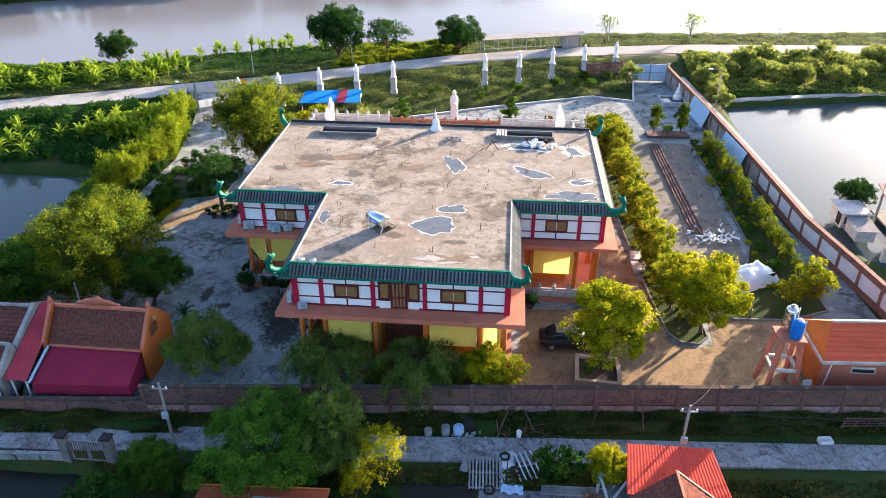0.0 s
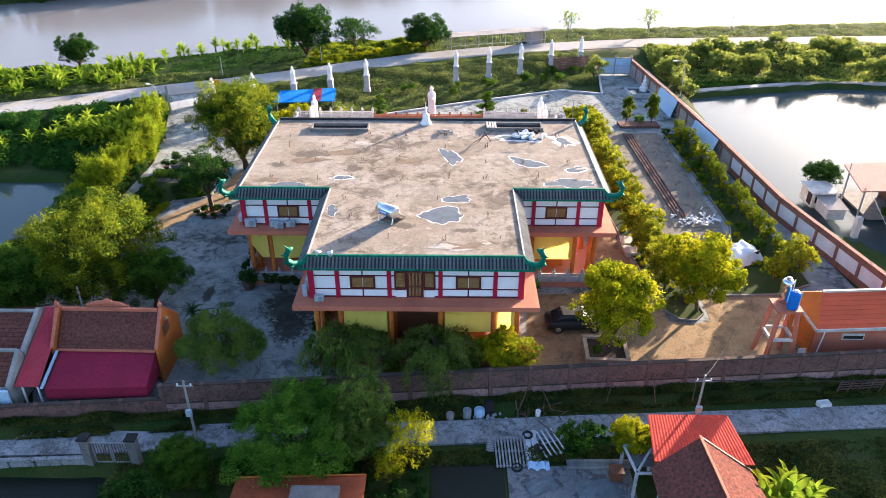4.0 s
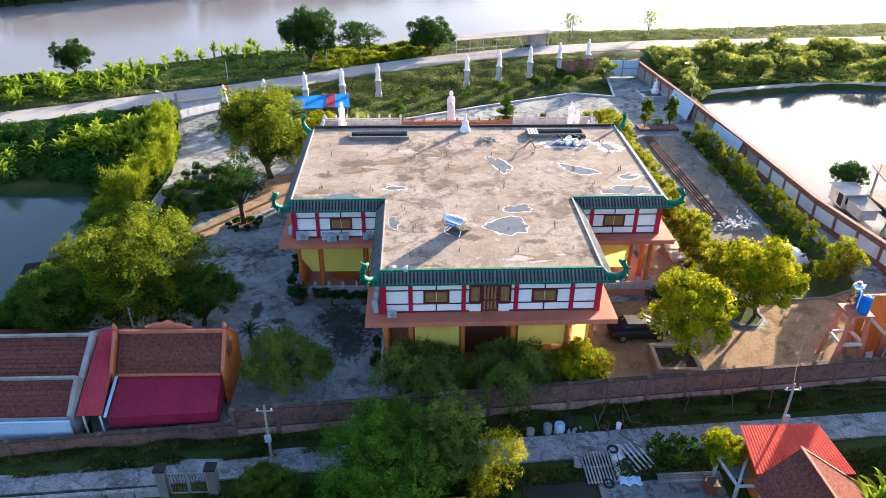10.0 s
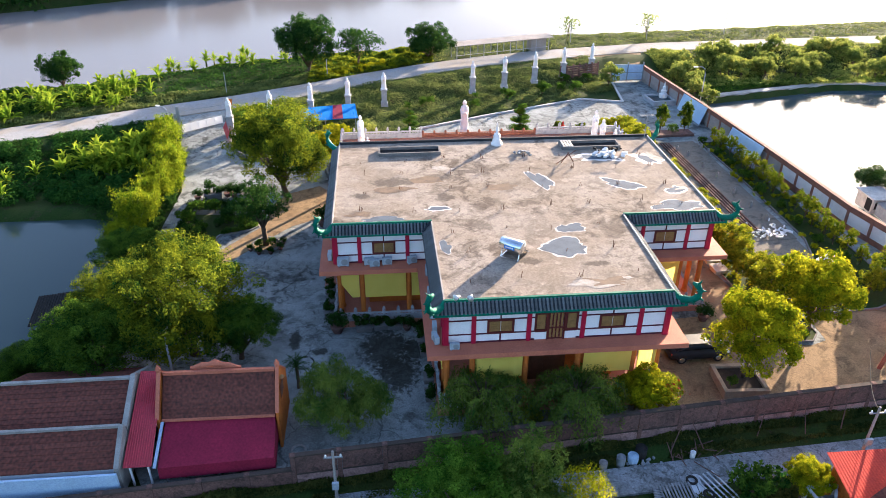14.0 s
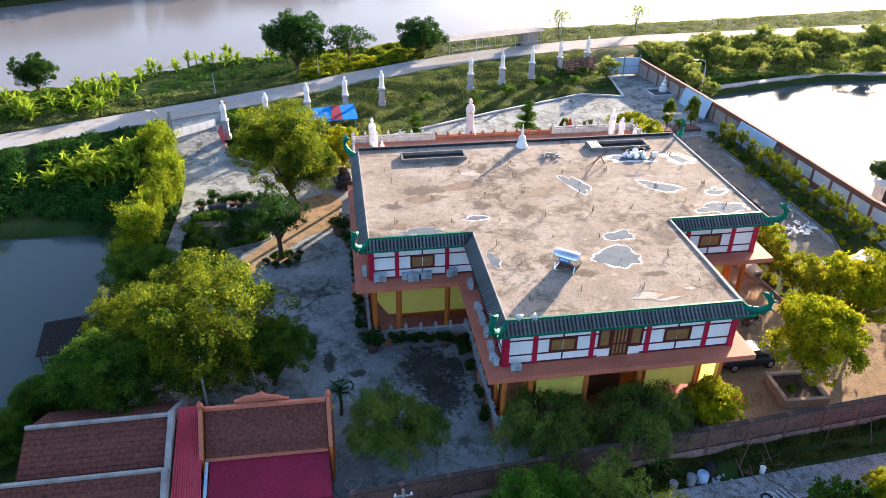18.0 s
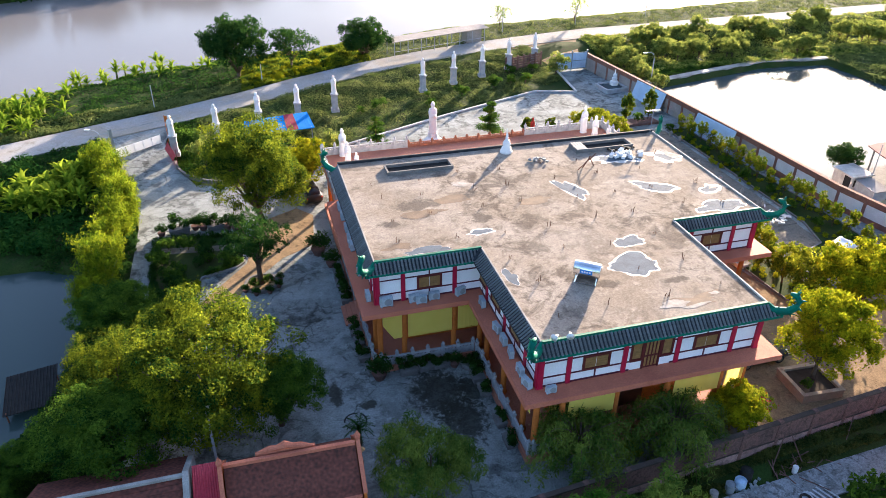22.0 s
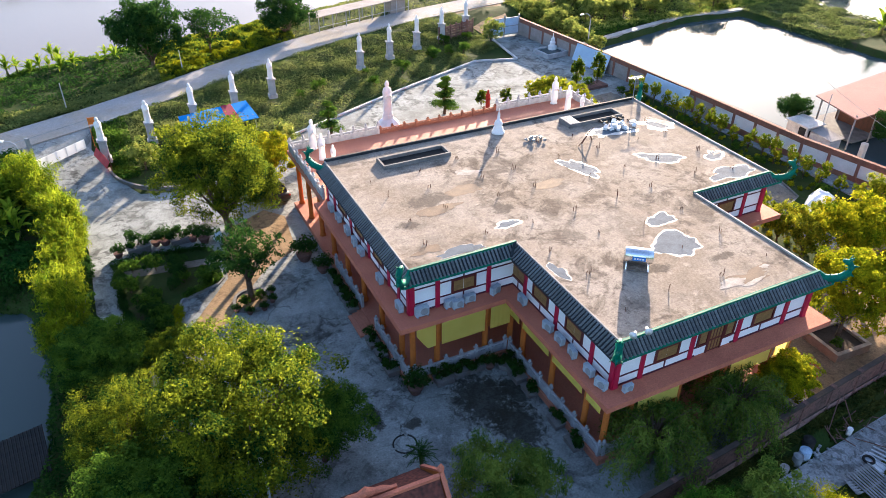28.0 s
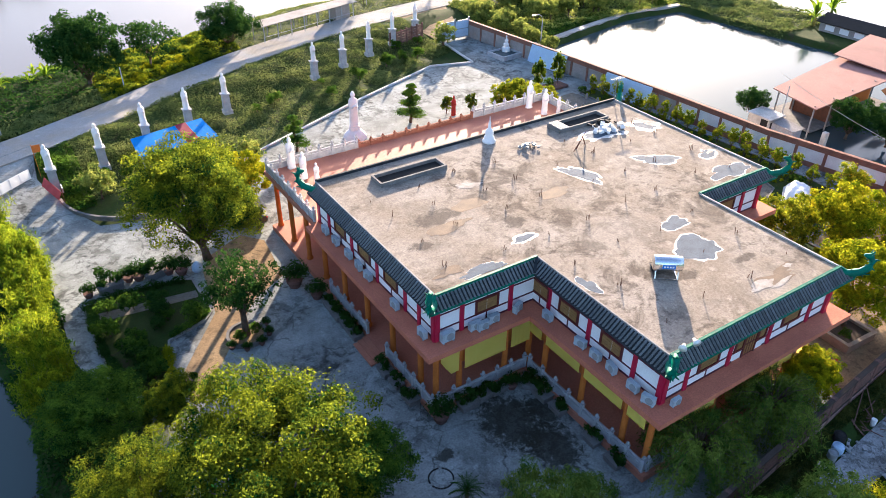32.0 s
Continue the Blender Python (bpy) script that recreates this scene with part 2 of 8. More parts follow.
# Tiles darkened; the shade between the eave ribs is put into their colour.
M_TILE = shade("dark_roof_tile", (0.032, 0.038, 0.044), (0.018, 0.021, 0.025), 2.0, 12, 0.8, 0.2, spread=0.2, spec=0.2)
M_GREEN = shade("green_glaze", (0.005, 0.165, 0.10), (0.005, 0.085, 0.06), 2.5, 20, 0.62, 0.2, spec=0.2)
M_STONE = shade("grey_stone", (0.42, 0.43, 0.44), (0.28, 0.28, 0.29), 2.0, 25, 0.85, 0.3)
M_STATUE = shade("white_stone", (0.80, 0.78, 0.76), (0.68, 0.66, 0.64), 2.0, 25, 0.6, 0.15)
M_MAROON = shade("maroon_sheet", (0.235, 0.014, 0.042), (0.18, 0.012, 0.034), 0.7, 8, 0.7, 0.1, spec=0.2)
M_CLAY = shade("clay_tile", (0.185, 0.066, 0.048), (0.05, 0.03, 0.026), 6.0, 12, 0.95, 0.9, spread=0.08, spec=0.03)
M_REDTILE = shade("red_roof_tile", (0.62, 0.11, 0.045), (0.50, 0.09, 0.04), 0.8, 16, 0.7, 0.3, spread=0.1)
M_TERRA = shade("terracotta_floor", (0.45, 0.19, 0.12), (0.38, 0.15, 0.10), 0.6, 14, 0.7, 0.15)
M_WOOD = shade("brown_wood", (0.16, 0.06, 0.03), (0.10, 0.04, 0.02), 3.0, 30, 0.6, 0.3)
M_GOLD = shade("gold_shutter", (0.29, 0.165, 0.055), (0.19, 0.105, 0.04), 3.0, 30, 0.55, 0.3)
M_BARK = shade("bark", (0.14, 0.10, 0.07), (0.07, 0.05, 0.035), 4.0, 25, 0.95, 0.8)
M_BLUE = shade("blue_plastic", (0.01, 0.16, 0.55), (0.01, 0.12, 0.45), 1.5, 20, 0.6, 0.05)
M_STEEL = shade("bright_steel", (0.75, 0.76, 0.78), (0.6, 0.62, 0.65), 2.0, 40, 0.25, 0.03, metal=1.0)
M_SHEET = shade("pale_blue_sheet", (0.42, 0.56, 0.72), (0.36, 0.48, 0.62), 0.8, 14, 0.45, 0.1)
M_DARK = shade("dark_void", (0.03, 0.028, 0.026), (0.02, 0.02, 0.02), 2.0, 20, 0.8, 0.1)
M_YELLOW = leafy("yellow_cloth", (0.84, 0.68, 0.13), (0.90, 0.75, 0.17), 0.45, 0.8)
M_RIVER = watery("river_water", (0.165, 0.158, 0.162), 0.12, 0.8, 0.12, (1, 3, 1), 0.14)
M_POND = watery("pond_water", (0.05, 0.07, 0.075), 0.10, 1.5, 0.02, (1, 1, 1), 0.3)
M_FISH = watery("fish_pond_water", (0.045, 0.066, 0.063), 0.06, 1.5, 0.03, (1, 1, 1), 0.4)
M_SLIME = watery("green_pond_water", (0.012, 0.015, 0.010), 0.3, 1.5, 0.02, (1, 1, 1), 0.25)
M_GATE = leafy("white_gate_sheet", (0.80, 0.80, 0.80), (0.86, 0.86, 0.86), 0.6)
M_LEAF_S = leafy("leaf_sapling", (0.05, 0.10, 0.005), (0.50, 0.48, 0.02), 0.5)
# Grass and orchard leaves lightened; the sun's haze is put into their colours.
M_LEAF_G_HAZE = leafy("rough_grass_hazed", (0.075, 0.115, 0.03), (0.25, 0.27, 0.08), 0.4)
M_LEAF_O_HAZE = leafy("orchard_leaf_hazed", (0.09, 0.15, 0.03), (0.50, 0.50, 0.10), 0.55)
M_LEAF = leafy("leaf_green", (0.014, 0.062, 0.012), (0.20, 0.33, 0.03), 0.45, 0.6, 0.65)
M_LEAF_Y = leafy("leaf_yellowgreen", (0.10, 0.16, 0.004), (0.58, 0.52, 0.005), 0.5, 0.6, 0.9)
M_LEAF_D = leafy("leaf_dark", (0.014, 0.05, 0.012), (0.075, 0.15, 0.025), 0.35, 0.6, 0.75)
M_LEAF_F = leafy("leaf_feathery", (0.042, 0.105, 0.018), (0.31, 0.38, 0.06), 0.42, 0.6, 0.85)
M_LEAF_M = leafy("leaf_olive", (0.014, 0.07, 0.014), (0.41, 0.45, 0.016), 0.45, 0.6, 0.55)
M_LEAF_W = leafy("weeds", (0.02, 0.04, 0.010), (0.13, 0.13, 0.03), 0.3)
M_LEAF_R = leafy("leaf_reddish", (0.07, 0.03, 0.015), (0.30, 0.11, 0.05), 0.4)
M_BANSTEM = shade("banana_stem", (0.18, 0.20, 0.06), (0.12, 0.12, 0.04), 3, 20, 0.7)
M_LEAF_B = leafy("bamboo_leaf", (0.06, 0.125, 0.006), (0.40, 0.45, 0.012), 0.5, 0.6, 0.65)
M_LEAF_L = leafy("lane_leaf", (0.028, 0.10, 0.010), (0.20, 0.36, 0.035), 0.45, 0.6, 0.85)
M_BANANA = leafy("banana_leaf", (0.10, 0.20, 0.012), (0.47, 0.50, 0.03), 0.5, 0.45)


# ---- building helpers ----
def box(bm, x0, y0, z0, x1, y1, z1, mat=0):
    """An upright box from corner to corner."""
    v = [bm.verts.new(p) for p in ((x0, y0, z0), (x1, y0, z0), (x1, y1, z0), (x0, y1, z0), (x0, y0, z1), (x1, y0, z1), (x1, y1, z1), (x0, y1, z1))]
    for f in ((3, 2, 1, 0), (4, 5, 6, 7), (0, 1, 5, 4), (1, 2, 6, 5), (2, 3, 7, 6), (3, 0, 4, 7)):
        bm.faces.new([v[i] for i in f]).material_index = mat
    return v


def beam(bm, a, b, w, h):
    """A straight bar of section w x h from a to b."""
    a, b = Vector(a), Vector(b)
    d = (b - a).normalized()
    side = d.cross(Vector((0, 0, 1)))
    side = side.normalized() if side.length > 1e-4 else Vector((1, 0, 0))
    up = side.cross(d)
    v = [bm.verts.new(p + side * s * w / 2 + up * u * h / 2) for p in (a, b) for s, u in ((-1, -1), (1, -1), (1, 1), (-1, 1))]
    for f in ((0, 3, 2, 1), (4, 5, 6, 7), (0, 1, 5, 4), (1, 2, 6, 5), (2, 3, 7, 6), (3, 0, 4, 7)):
        bm.faces.new([v[i] for i in f])


def lathe(bm, profile, seg=12, at=(0, 0, 0), squash=1.0):
    """Turns (radius, z) pairs about an upright axis."""
    rings = []
    for r, z in profile:
        rings.append([bm.verts.new((at[0] + r * math.cos(k * math.tau / seg), at[1] + squash * r * math.sin(k * math.tau / seg), at[2] + z)) for k in range(seg)])
    for a, b in zip(rings, rings[1:]):
        for k in range(seg):
            bm.faces.new((a[k], a[(k + 1) % seg], b[(k + 1) % seg], b[k]))
    bm.faces.new(list(reversed(rings[0])))
    bm.faces.new(rings[-1])


def tube(bm, points, radii, seg=7):
    """A bent, tapering tube through the points."""
    rings = []
    for i, p in enumerate(points):
        p = Vector(p)
        d = (Vector(points[min(i + 1, len(points) - 1)]) - Vector(points[max(i - 1, 0)])).normalized()
        u = d.orthogonal().normalized() if abs(d.z) > 0.95 else d.cross(Vector((0, 0, 1))).normalized()
        w = d.cross(u)
        rings.append([bm.verts.new(p + radii[i] * (u * math.cos(k * math.tau / seg) + w * math.sin(k * math.tau / seg))) for k in range(seg)])
    for a, b in zip(rings, rings[1:]):
        for k in range(seg):
            bm.faces.new((a[k], a[(k + 1) % seg], b[(k + 1) % seg], b[k]))
    bm.faces.new(list(reversed(rings[0])))
    bm.faces.new(rings[-1])


def slab(bm, outline, z0, z1):
    """An upright prism over an outline, which runs counter-clockwise."""
    lo, hi = [bm.verts.new((x, y, z0)) for x, y in outline], [bm.verts.new((x, y, z1)) for x, y in outline]
    bm.faces.new(list(reversed(lo)))
    bm.faces.new(hi)
    n = len(outline)
    for i in range(n):
        bm.faces.new((lo[i], lo[(i + 1) % n], hi[(i + 1) % n], hi[i]))


def mesh_of(name, bm, mats, smooth=False):
    me = bpy.data.meshes.new(name)
    bmesh.ops.recalc_face_normals(bm, faces=bm.faces)
    bm.to_mesh(me)
    bm.free()
    for m in (mats if isinstance(mats, (list, tuple)) else [mats]):
        me.materials.append(m)
    if smooth:
        me.polygons.foreach_set("use_smooth", [True] * len(me.polygons))
    return me


def part(name, bm, material, parent=None, label="", smooth=False):
    ob = new(name, mesh_of(name, bm, material, smooth))
    ob.parent = parent
    return tagged(ob, label)


def made(fn, *args, **kw):
    """A new bmesh with fn(bm, ...) run on it."""
    bm = bmesh.new()
    fn(bm, *args, **kw)
    return bm


def shared(name, mesh, parent, m):
    ob = new(name, mesh)
    ob.parent = parent
    ob.matrix_basis = m
    return ob


def thing(name, label, category, m=None, group="", kind=""):
    ob = tagged(new(name), label, category, group, kind)
    if m:
        ob.matrix_basis = m
    return ob


def raw_mesh(name, verts, faces, mats):
    me = bpy.data.meshes.new(name)
    me.from_pydata(verts.tolist() if hasattr(verts, "tolist") else verts, [], faces.tolist() if hasattr(faces, "tolist") else faces)
    for m in (mats if isinstance(mats, (list, tuple)) else [mats]):
        me.materials.append(m)
    return me


def leaf_cloud(name, rng, centres, outward, length, width, mat, droop=0.2):
    """One mesh of kite-shaped leaves, each bent along its midrib."""
    n = len(centres)
    face = rng.normal(size=(n, 3)) * 0.42 + outward + np.array([0, 0, 0.25])
    face /= np.linalg.norm(face, axis=1)[:, None] + 1e-9
    d = rng.normal(size=(n, 3))
    d[:, 2] -= droop * 2.5
    d -= face * (d * face).sum(1)[:, None]
    d /= np.linalg.norm(d, axis=1)[:, None] + 1e-9
    s = np.cross(d, face)
    ln = (length * rng.uniform(0.6, 1.3, n))[:, None]
    wd = (width * rng.uniform(0.6, 1.3, n))[:, None]
    up = np.cross(s, d)
    v = np.stack([centres - d * ln * 0.5, centres + s * wd * 0.5 + up * wd * 0.12, centres + d * ln * 0.5, centres - s * wd * 0.5 + up * wd * 0.12], 1).reshape(-1, 3)
    return raw_mesh(name, v, np.arange(4 * n).reshape(-1, 4), mat)


def crown_points(rng, lobes, n, hollow=0.55):
    """n points in a set of ellipsoid lobes (x, y, z, rx, rz), denser towards the skin, with the way out of the lobe."""
    size = np.array([l[3] ** 2 for l in lobes])
    pick = rng.choice(len(lobes), n, p=size / size.sum())
    c = np.array([l[:3] for l in lobes])[pick]
    r = np.array([(l[3], l[3], l[4]) for l in lobes])[pick]
    d = rng.normal(size=(n, 3))
    d /= np.linalg.norm(d, axis=1)[:, None]
    rad = hollow + (1 - hollow) * rng.uniform(0, 1, n) ** 0.6
    rad *= 1 + 0.12 * rng.normal(size=n)
    return c + d * r * rad[:, None], d


def tree_meshes(seed, height, radius, trunk_h, leaves, leaf=0.3, slim=0.55, mat=None, flat=0.8, lobes=14, trunk_r=0.16, droop=0.25, hollow=0.55, tuft_count=8):
    """Trunk with limbs, and a crown of leaves in uneven lobes."""
    rng = np.random.default_rng(seed)
    bm = bmesh.new()
    bend = rng.normal(size=2) * 0.12 * trunk_h
    top = Vector((bend[0], bend[1], trunk_h))
    tube(bm, [(0, 0, -0.1), (bend[0] * 0.3, bend[1] * 0.3, trunk_h * 0.45), top, top + Vector((0, 0, (height - trunk_h) * 0.55))], [trunk_r * 1.35, trunk_r, trunk_r * 0.8, trunk_r * 0.25])
    ls = []
    mid = (height + trunk_h) / 2
    rz = (height - trunk_h) / 2
    for i in range(lobes):
        a = i * 2.399 + rng.uniform(-0.3, 0.3)
        u = rng.uniform(-0.85, 0.9)
        k = math.sqrt(max(0.05, 1 - u * u)) * rng.uniform(0.5, 0.78)
        r = radius * rng.uniform(0.3, 0.5)
        p = (bend[0] + radius * k * math.cos(a), bend[1] + radius * k * math.sin(a), mid + u * rz * 0.72)
        ls.append((*p, r, min(r * flat, rz * 0.6)))
        if i % 2 == 0:
            tube(bm, [top - Vector((0, 0, trunk_h * 0.15)), top.lerp(Vector(p), 0.5) + Vector((0, 0, 0.2)), Vector(p)], [trunk_r * 0.5, trunk_r * 0.3, trunk_r * 0.1], 5)
    ls.append((bend[0], bend[1], mid, radius * 0.6, rz * 0.7))
    tufts = []
    for x, y, z, r, h in ls:
        for _ in range(max(3, round(tuft_count * (r / radius) ** 2 * 6))):
            d = rng.normal(size=3)
            d[2] = abs(d[2]) * 0.9 - 0.35
            d /= np.linalg.norm(d)
            q = r * rng.uniform(0.2, 0.38)
            tufts.append((x + d[0] * r * 0.86, y + d[1] * r * 0.86, z + d[2] * h * 0.9, q, q * 0.8))
    most = int(leaves * 0.82)
    p1, o1 = crown_points(rng, tufts, most, 0.6)
    p2, o2 = crown_points(rng, ls, leaves - most, hollow)
    pts, out = np.concatenate([p1, p2]), np.concatenate([o1, o2])
    trunk = mesh_of("trunk", bm, M_BARK, True)
    return trunk, leaf_cloud("crown", rng, pts, out, leaf, leaf * slim, mat or M_LEAF, droop)


def plant_tree(name, meshes, m, label, category="tree", group=""):
    ob = thing(name, label, category, m, group)
    shared("trunk", meshes[0], ob, Matrix())
    shared("crown", meshes[1], ob, Matrix())
    return ob


# ---- ground, water, roads ----
def along(line, s):
    """A point on a polyline at x = s, straight between its corners."""
    xs, ys = [p[0] for p in line], [p[1] for p in line]
    return float(np.interp(s, xs, ys))


ROAD_LINE = [(-300, -20), (-100, 71), (-62, 87.3), (-53, 91), (-43.7, 95), (-35, 98.6), (-27, 102.6), (-19.2, 107), (-9, 112), (0, 115.5), (9, 118.2), (20, 120.4), (31, 122.2), (75, 124.6), (140, 128), (400, 140)]
BANK_LINE = [(-300, 60), (-120, 104), (-74, 113), (-58, 116.5), (-38, 127), (-16, 132), (8, 141), (37, 143), (90, 149), (400, 170)]
FAR_LINE = [(-300, 110), (-115, 160), (-88, 173), (-62, 188), (0, 222), (60, 245), (400, 300)]
POND_R = [(30.4, 60), (29.5, 70), (28.7, 86), (29.6, 98.6), (51.5, 103.4), (62.5, 102.5), (65, 77), (64, 58), (46, 50), (36, 52)]
POND_L = [(-75, 69.5), (-45.2, 69.3), (-42, 67.5), (-40.6, 60), (-41, 52), (-44, 44), (-60, 40), (-75, 44)]
DRIVE = [(-39.8, 79), (-42, 89.5), (-43, 93), (-35, 97), (-36.0, 92.4), (-33, 83), (-32, 79)]
POND_F = [(-40, 28.3), (-25, 28.8), (-24.6, 26.5), (-24.2, 14), (-40, 14)]
POND_E = [(77, 60), (77, 72), (77, 86), (78, 90), (78, 104), (130, 112), (130, 50)]


def inside(x, y, poly):
    r, n = np.zeros_like(x, bool), len(poly)
    for i in range(n):
        (xa, ya), (xb, yb) = poly[i], poly[(i + 1) % n]
        cut = (ya > y) != (yb > y)
        r ^= cut & (x < (xb - xa) * (y - ya) / (yb - ya + 1e-12) + xa)
    return r


def edge_gap(x, y, poly):
    """Distance to the outline of poly."""
    best, n = np.full_like(x, 1e9), len(poly)
    for i in range(n):
        (xa, ya), (xb, yb) = poly[i], poly[(i + 1) % n]
        t = np.clip(((x - xa) * (xb - xa) + (y - ya) * (yb - ya)) / ((xb - xa) ** 2 + (yb - ya) ** 2), 0, 1)
        best = np.minimum(best, np.hypot(x - xa - t * (xb - xa), y - ya - t * (yb - ya)))
    return best


def ground_height(x, y):
    rx, ry = [p[0] for p in ROAD_LINE], [p[1] for p in ROAD_LINE]
    z = -0.12 + 0 * x
    off = y - np.interp(x, rx, ry)
    z = np.where(off > -12, z + 1.25 * np.clip((off + 12) / 7, 0, 1), z)
    bank = np.interp(x, [p[0] for p in BANK_LINE], [p[1] for p in BANK_LINE]) - y
    far = y - np.interp(x, [p[0] for p in FAR_LINE], [p[1] for p in FAR_LINE])
    z = np.where(off > 5, np.clip(bank * 0.3 - 2.0, -4, 1.13), z)
    z = np.where(far > -6, np.clip(-2.3 + far * 0.35, -4, 1.5), z)
    z = np.where(y < 34.5 + 0.085 * (x - 5), -0.7, z)
    z = np.where(inside(x, y, DRIVE), np.minimum(z, -0.3 + np.clip((y - 82) / 11, 0, 1) * 0.9), z)
    for pond, deep, lip in ((POND_R, 2.2, 1.2), (POND_L, 2.2, 1.2), (POND_F, 1.8, 0.3), (POND_E, 2.2, 1.2)):
        g = edge_gap(x, y, pond)
        z = np.where(inside(x, y, pond), np.minimum(z, -0.3 - np.clip(g, 0, lip) * deep / lip), z)
    return z


def axis_steps(lo, hi, step, far):
    side = [hi + 4 * 1.45 ** k for k in range(1, 18) if hi + 4 * 1.45 ** k < far]
    left = [lo - 4 * 1.45 ** k for k in range(17, 0, -1) if lo - 4 * 1.45 ** k > -far]
    return np.array([-far] + left + list(np.arange(lo, hi + 0.01, step)) + side + [far])


gx, gy = np.meshgrid(axis_steps(-90, 100, 0.9, 3000), axis_steps(8, 200, 0.9, 3000))
gz = ground_height(gx, gy)
gz += np.array([[noise.noise((float(a) * 0.3, float(b) * 0.3, 0)) for a, b in zip(ra, rb)] for ra, rb in zip(gx, gy)]) * 0.09
rows_, cols_ = gx.shape
ids = np.arange(rows_ * cols_).reshape(rows_, cols_)
quads = np.stack([ids[:-1, :-1], ids[:-1, 1:], ids[1:, 1:], ids[1:, :-1]], -1).reshape(-1, 4)
ground = new("ground", raw_mesh("ground", np.stack([gx, gy, gz], -1).reshape(-1, 3), quads, M_SOIL))
ground.data.polygons.foreach_set("use_smooth", [True] * len(ground.data.polygons))
tagged(ground, "grassy brown earth with weeds and bare patches", "ground", kind="structure")


def sheet(name, outline, z, mat, label, category, thick=0.25):
    return tagged(part(name, made(slab, outline, z - thick, z), mat), label, category, kind="structure")


sheet("river_water", [(-300, 55), (-120, 99), (-74, 108), (-58, 112), (-38, 122), (-16, 127), (8, 136), (37, 138), (90, 144), (400, 165), (400, 310), (60, 255), (0, 235), (-60, 202), (-100, 186), (-300, 130)], -1.75, M_RIVER, "wide silty brown river reflecting the bright sky", "river", 0.1)
sheet("pond_water", [(27.6, 50), (66, 48), (68, 105), (27.6, 105)], -0.85, M_POND, "calm pond reflecting bright sky", "pond", 0.1)
sheet("pond_water", [(68.5, 48), (132, 48), (132, 114), (68.5, 110)], -0.85, M_POND, "bright flooded field beyond the pond dike", "pond", 0.1)
sheet("pond_water", [(-78, 38), (-39.5, 38), (-39.5, 71.5), (-78, 71.5)], -0.85, M_FISH, "dark still fish pond beside the garden", "pond", 0.1)
sheet("pond_water", [(-41, 13), (-23.8, 13), (-23.8, 29.2), (-41, 29.0)], -1.2, M_SLIME, "small dark green pond beside the lane", "pond", 0.1)


def strip(name, line, half, z, mat, label, category, thick=0.3, near=(-1e9, 1e9)):
    """A road along a polyline."""
    pts = [Vector((x, y)) for x, y in line]
    left, right = [], []
    for i, p in enumerate(pts):
        d = (pts[min(i + 1, len(pts) - 1)] - pts[max(i - 1, 0)]).normalized()
        nrm = Vector((-d.y, d.x))
        left.append(p + nrm * half), right.append(p - nrm * half)
    bm = bmesh.new()
    for i in range(len(pts) - 1):
        q = [right[i], right[i + 1], left[i + 1], left[i]]
        lo, hi = [bm.verts.new((v.x, v.y, z - thick)) for v in q], [bm.verts.new((v.x, v.y, z)) for v in q]
        bm.faces.new(hi)
        for k in (0, 2):
            bm.faces.new((lo[k], lo[k + 1], hi[k + 1], hi[k]))
    bmesh.ops.remove_doubles(bm, verts=bm.verts, dist=0.001)
    return tagged(part(name, bm, mat), label, category, kind="structure")


strip("road", ROAD_LINE, 2.5, 1.25, M_ROAD, "pale concrete road along the river dike", "road")
strip("lane", [(-90, 27.0), (-31, 30.5), (-27, 30.65), (-18.3, 31.4), (-5, 31.75), (5, 32.45), (14.6, 33.0), (24, 33.6), (80, 37.4)], 1.0, -0.55, M_LANE, "worn grey concrete village lane", "lane")
sheet("courtyard", [(-31, 33), (-22.5, 33.2), (5, 35.4), (29.6, 37.4), (28.6, 52), (26.6, 62), (25.8, 75), (24.8, 93), (23, 108), (18.6, 108), (17.2, 97.6), (11.7, 99.2), (-2.2, 93.6), (-17.3, 86.7), (-27, 79), (-32.6, 80.8), (-39.2, 79.8), (-37.6, 73), (-37.7, 64), (-35, 56), (-37, 44)], 0.0, M_CONC, "weathered concrete courtyard with dark damp stains", "courtyard", 0.4)


def ramp(name, rows, mat, label, category):
    """A sloping paved strip through rows of (left point, right point)."""
    bm = bmesh.new()
    prev = None
    for a, b in rows:
        cur = [bm.verts.new(a), bm.verts.new(b), bm.verts.new((b[0], b[1], b[2] - 0.4)), bm.verts.new((a[0], a[1], a[2] - 0.4))]
        if prev:
            bm.faces.new((prev[0], prev[1], cur[1], cur[0]))
            bm.faces.new((prev[1], prev[2], cur[2], cur[1]))
            bm.faces.new((prev[3], prev[0], cur[0], cur[3]))
        prev = cur
    return tagged(part(name, bm, mat), label, category, kind="structure")


ramp("drive", [((-39.2, 79.5, 0.01), (-32.6, 80.5, 0.01)), ((-39.9, 83.5, 0.12), (-34.3, 84.5, 0.12)), ((-41.0, 88.0, 0.6), (-36.0, 91.0, 0.7)), ((-42.6, 91.6, 1.05), (-35.6, 95.6, 1.1)), ((-44, 94, 1.26), (-34.5, 98.2, 1.26))], M_CONC, "concrete drive rising to the dike road", "drive")
ramp("gate_ramp", [((18.4, 107.5, 0.01), (23.2, 107.5, 0.01)), ((17.4, 113, 0.7), (24.6, 113, 0.7)), ((14, 117.4, 1.26), (27, 119.6, 1.26))], M_DIRT, "sandy ramp from the gate to the road", "ramp")
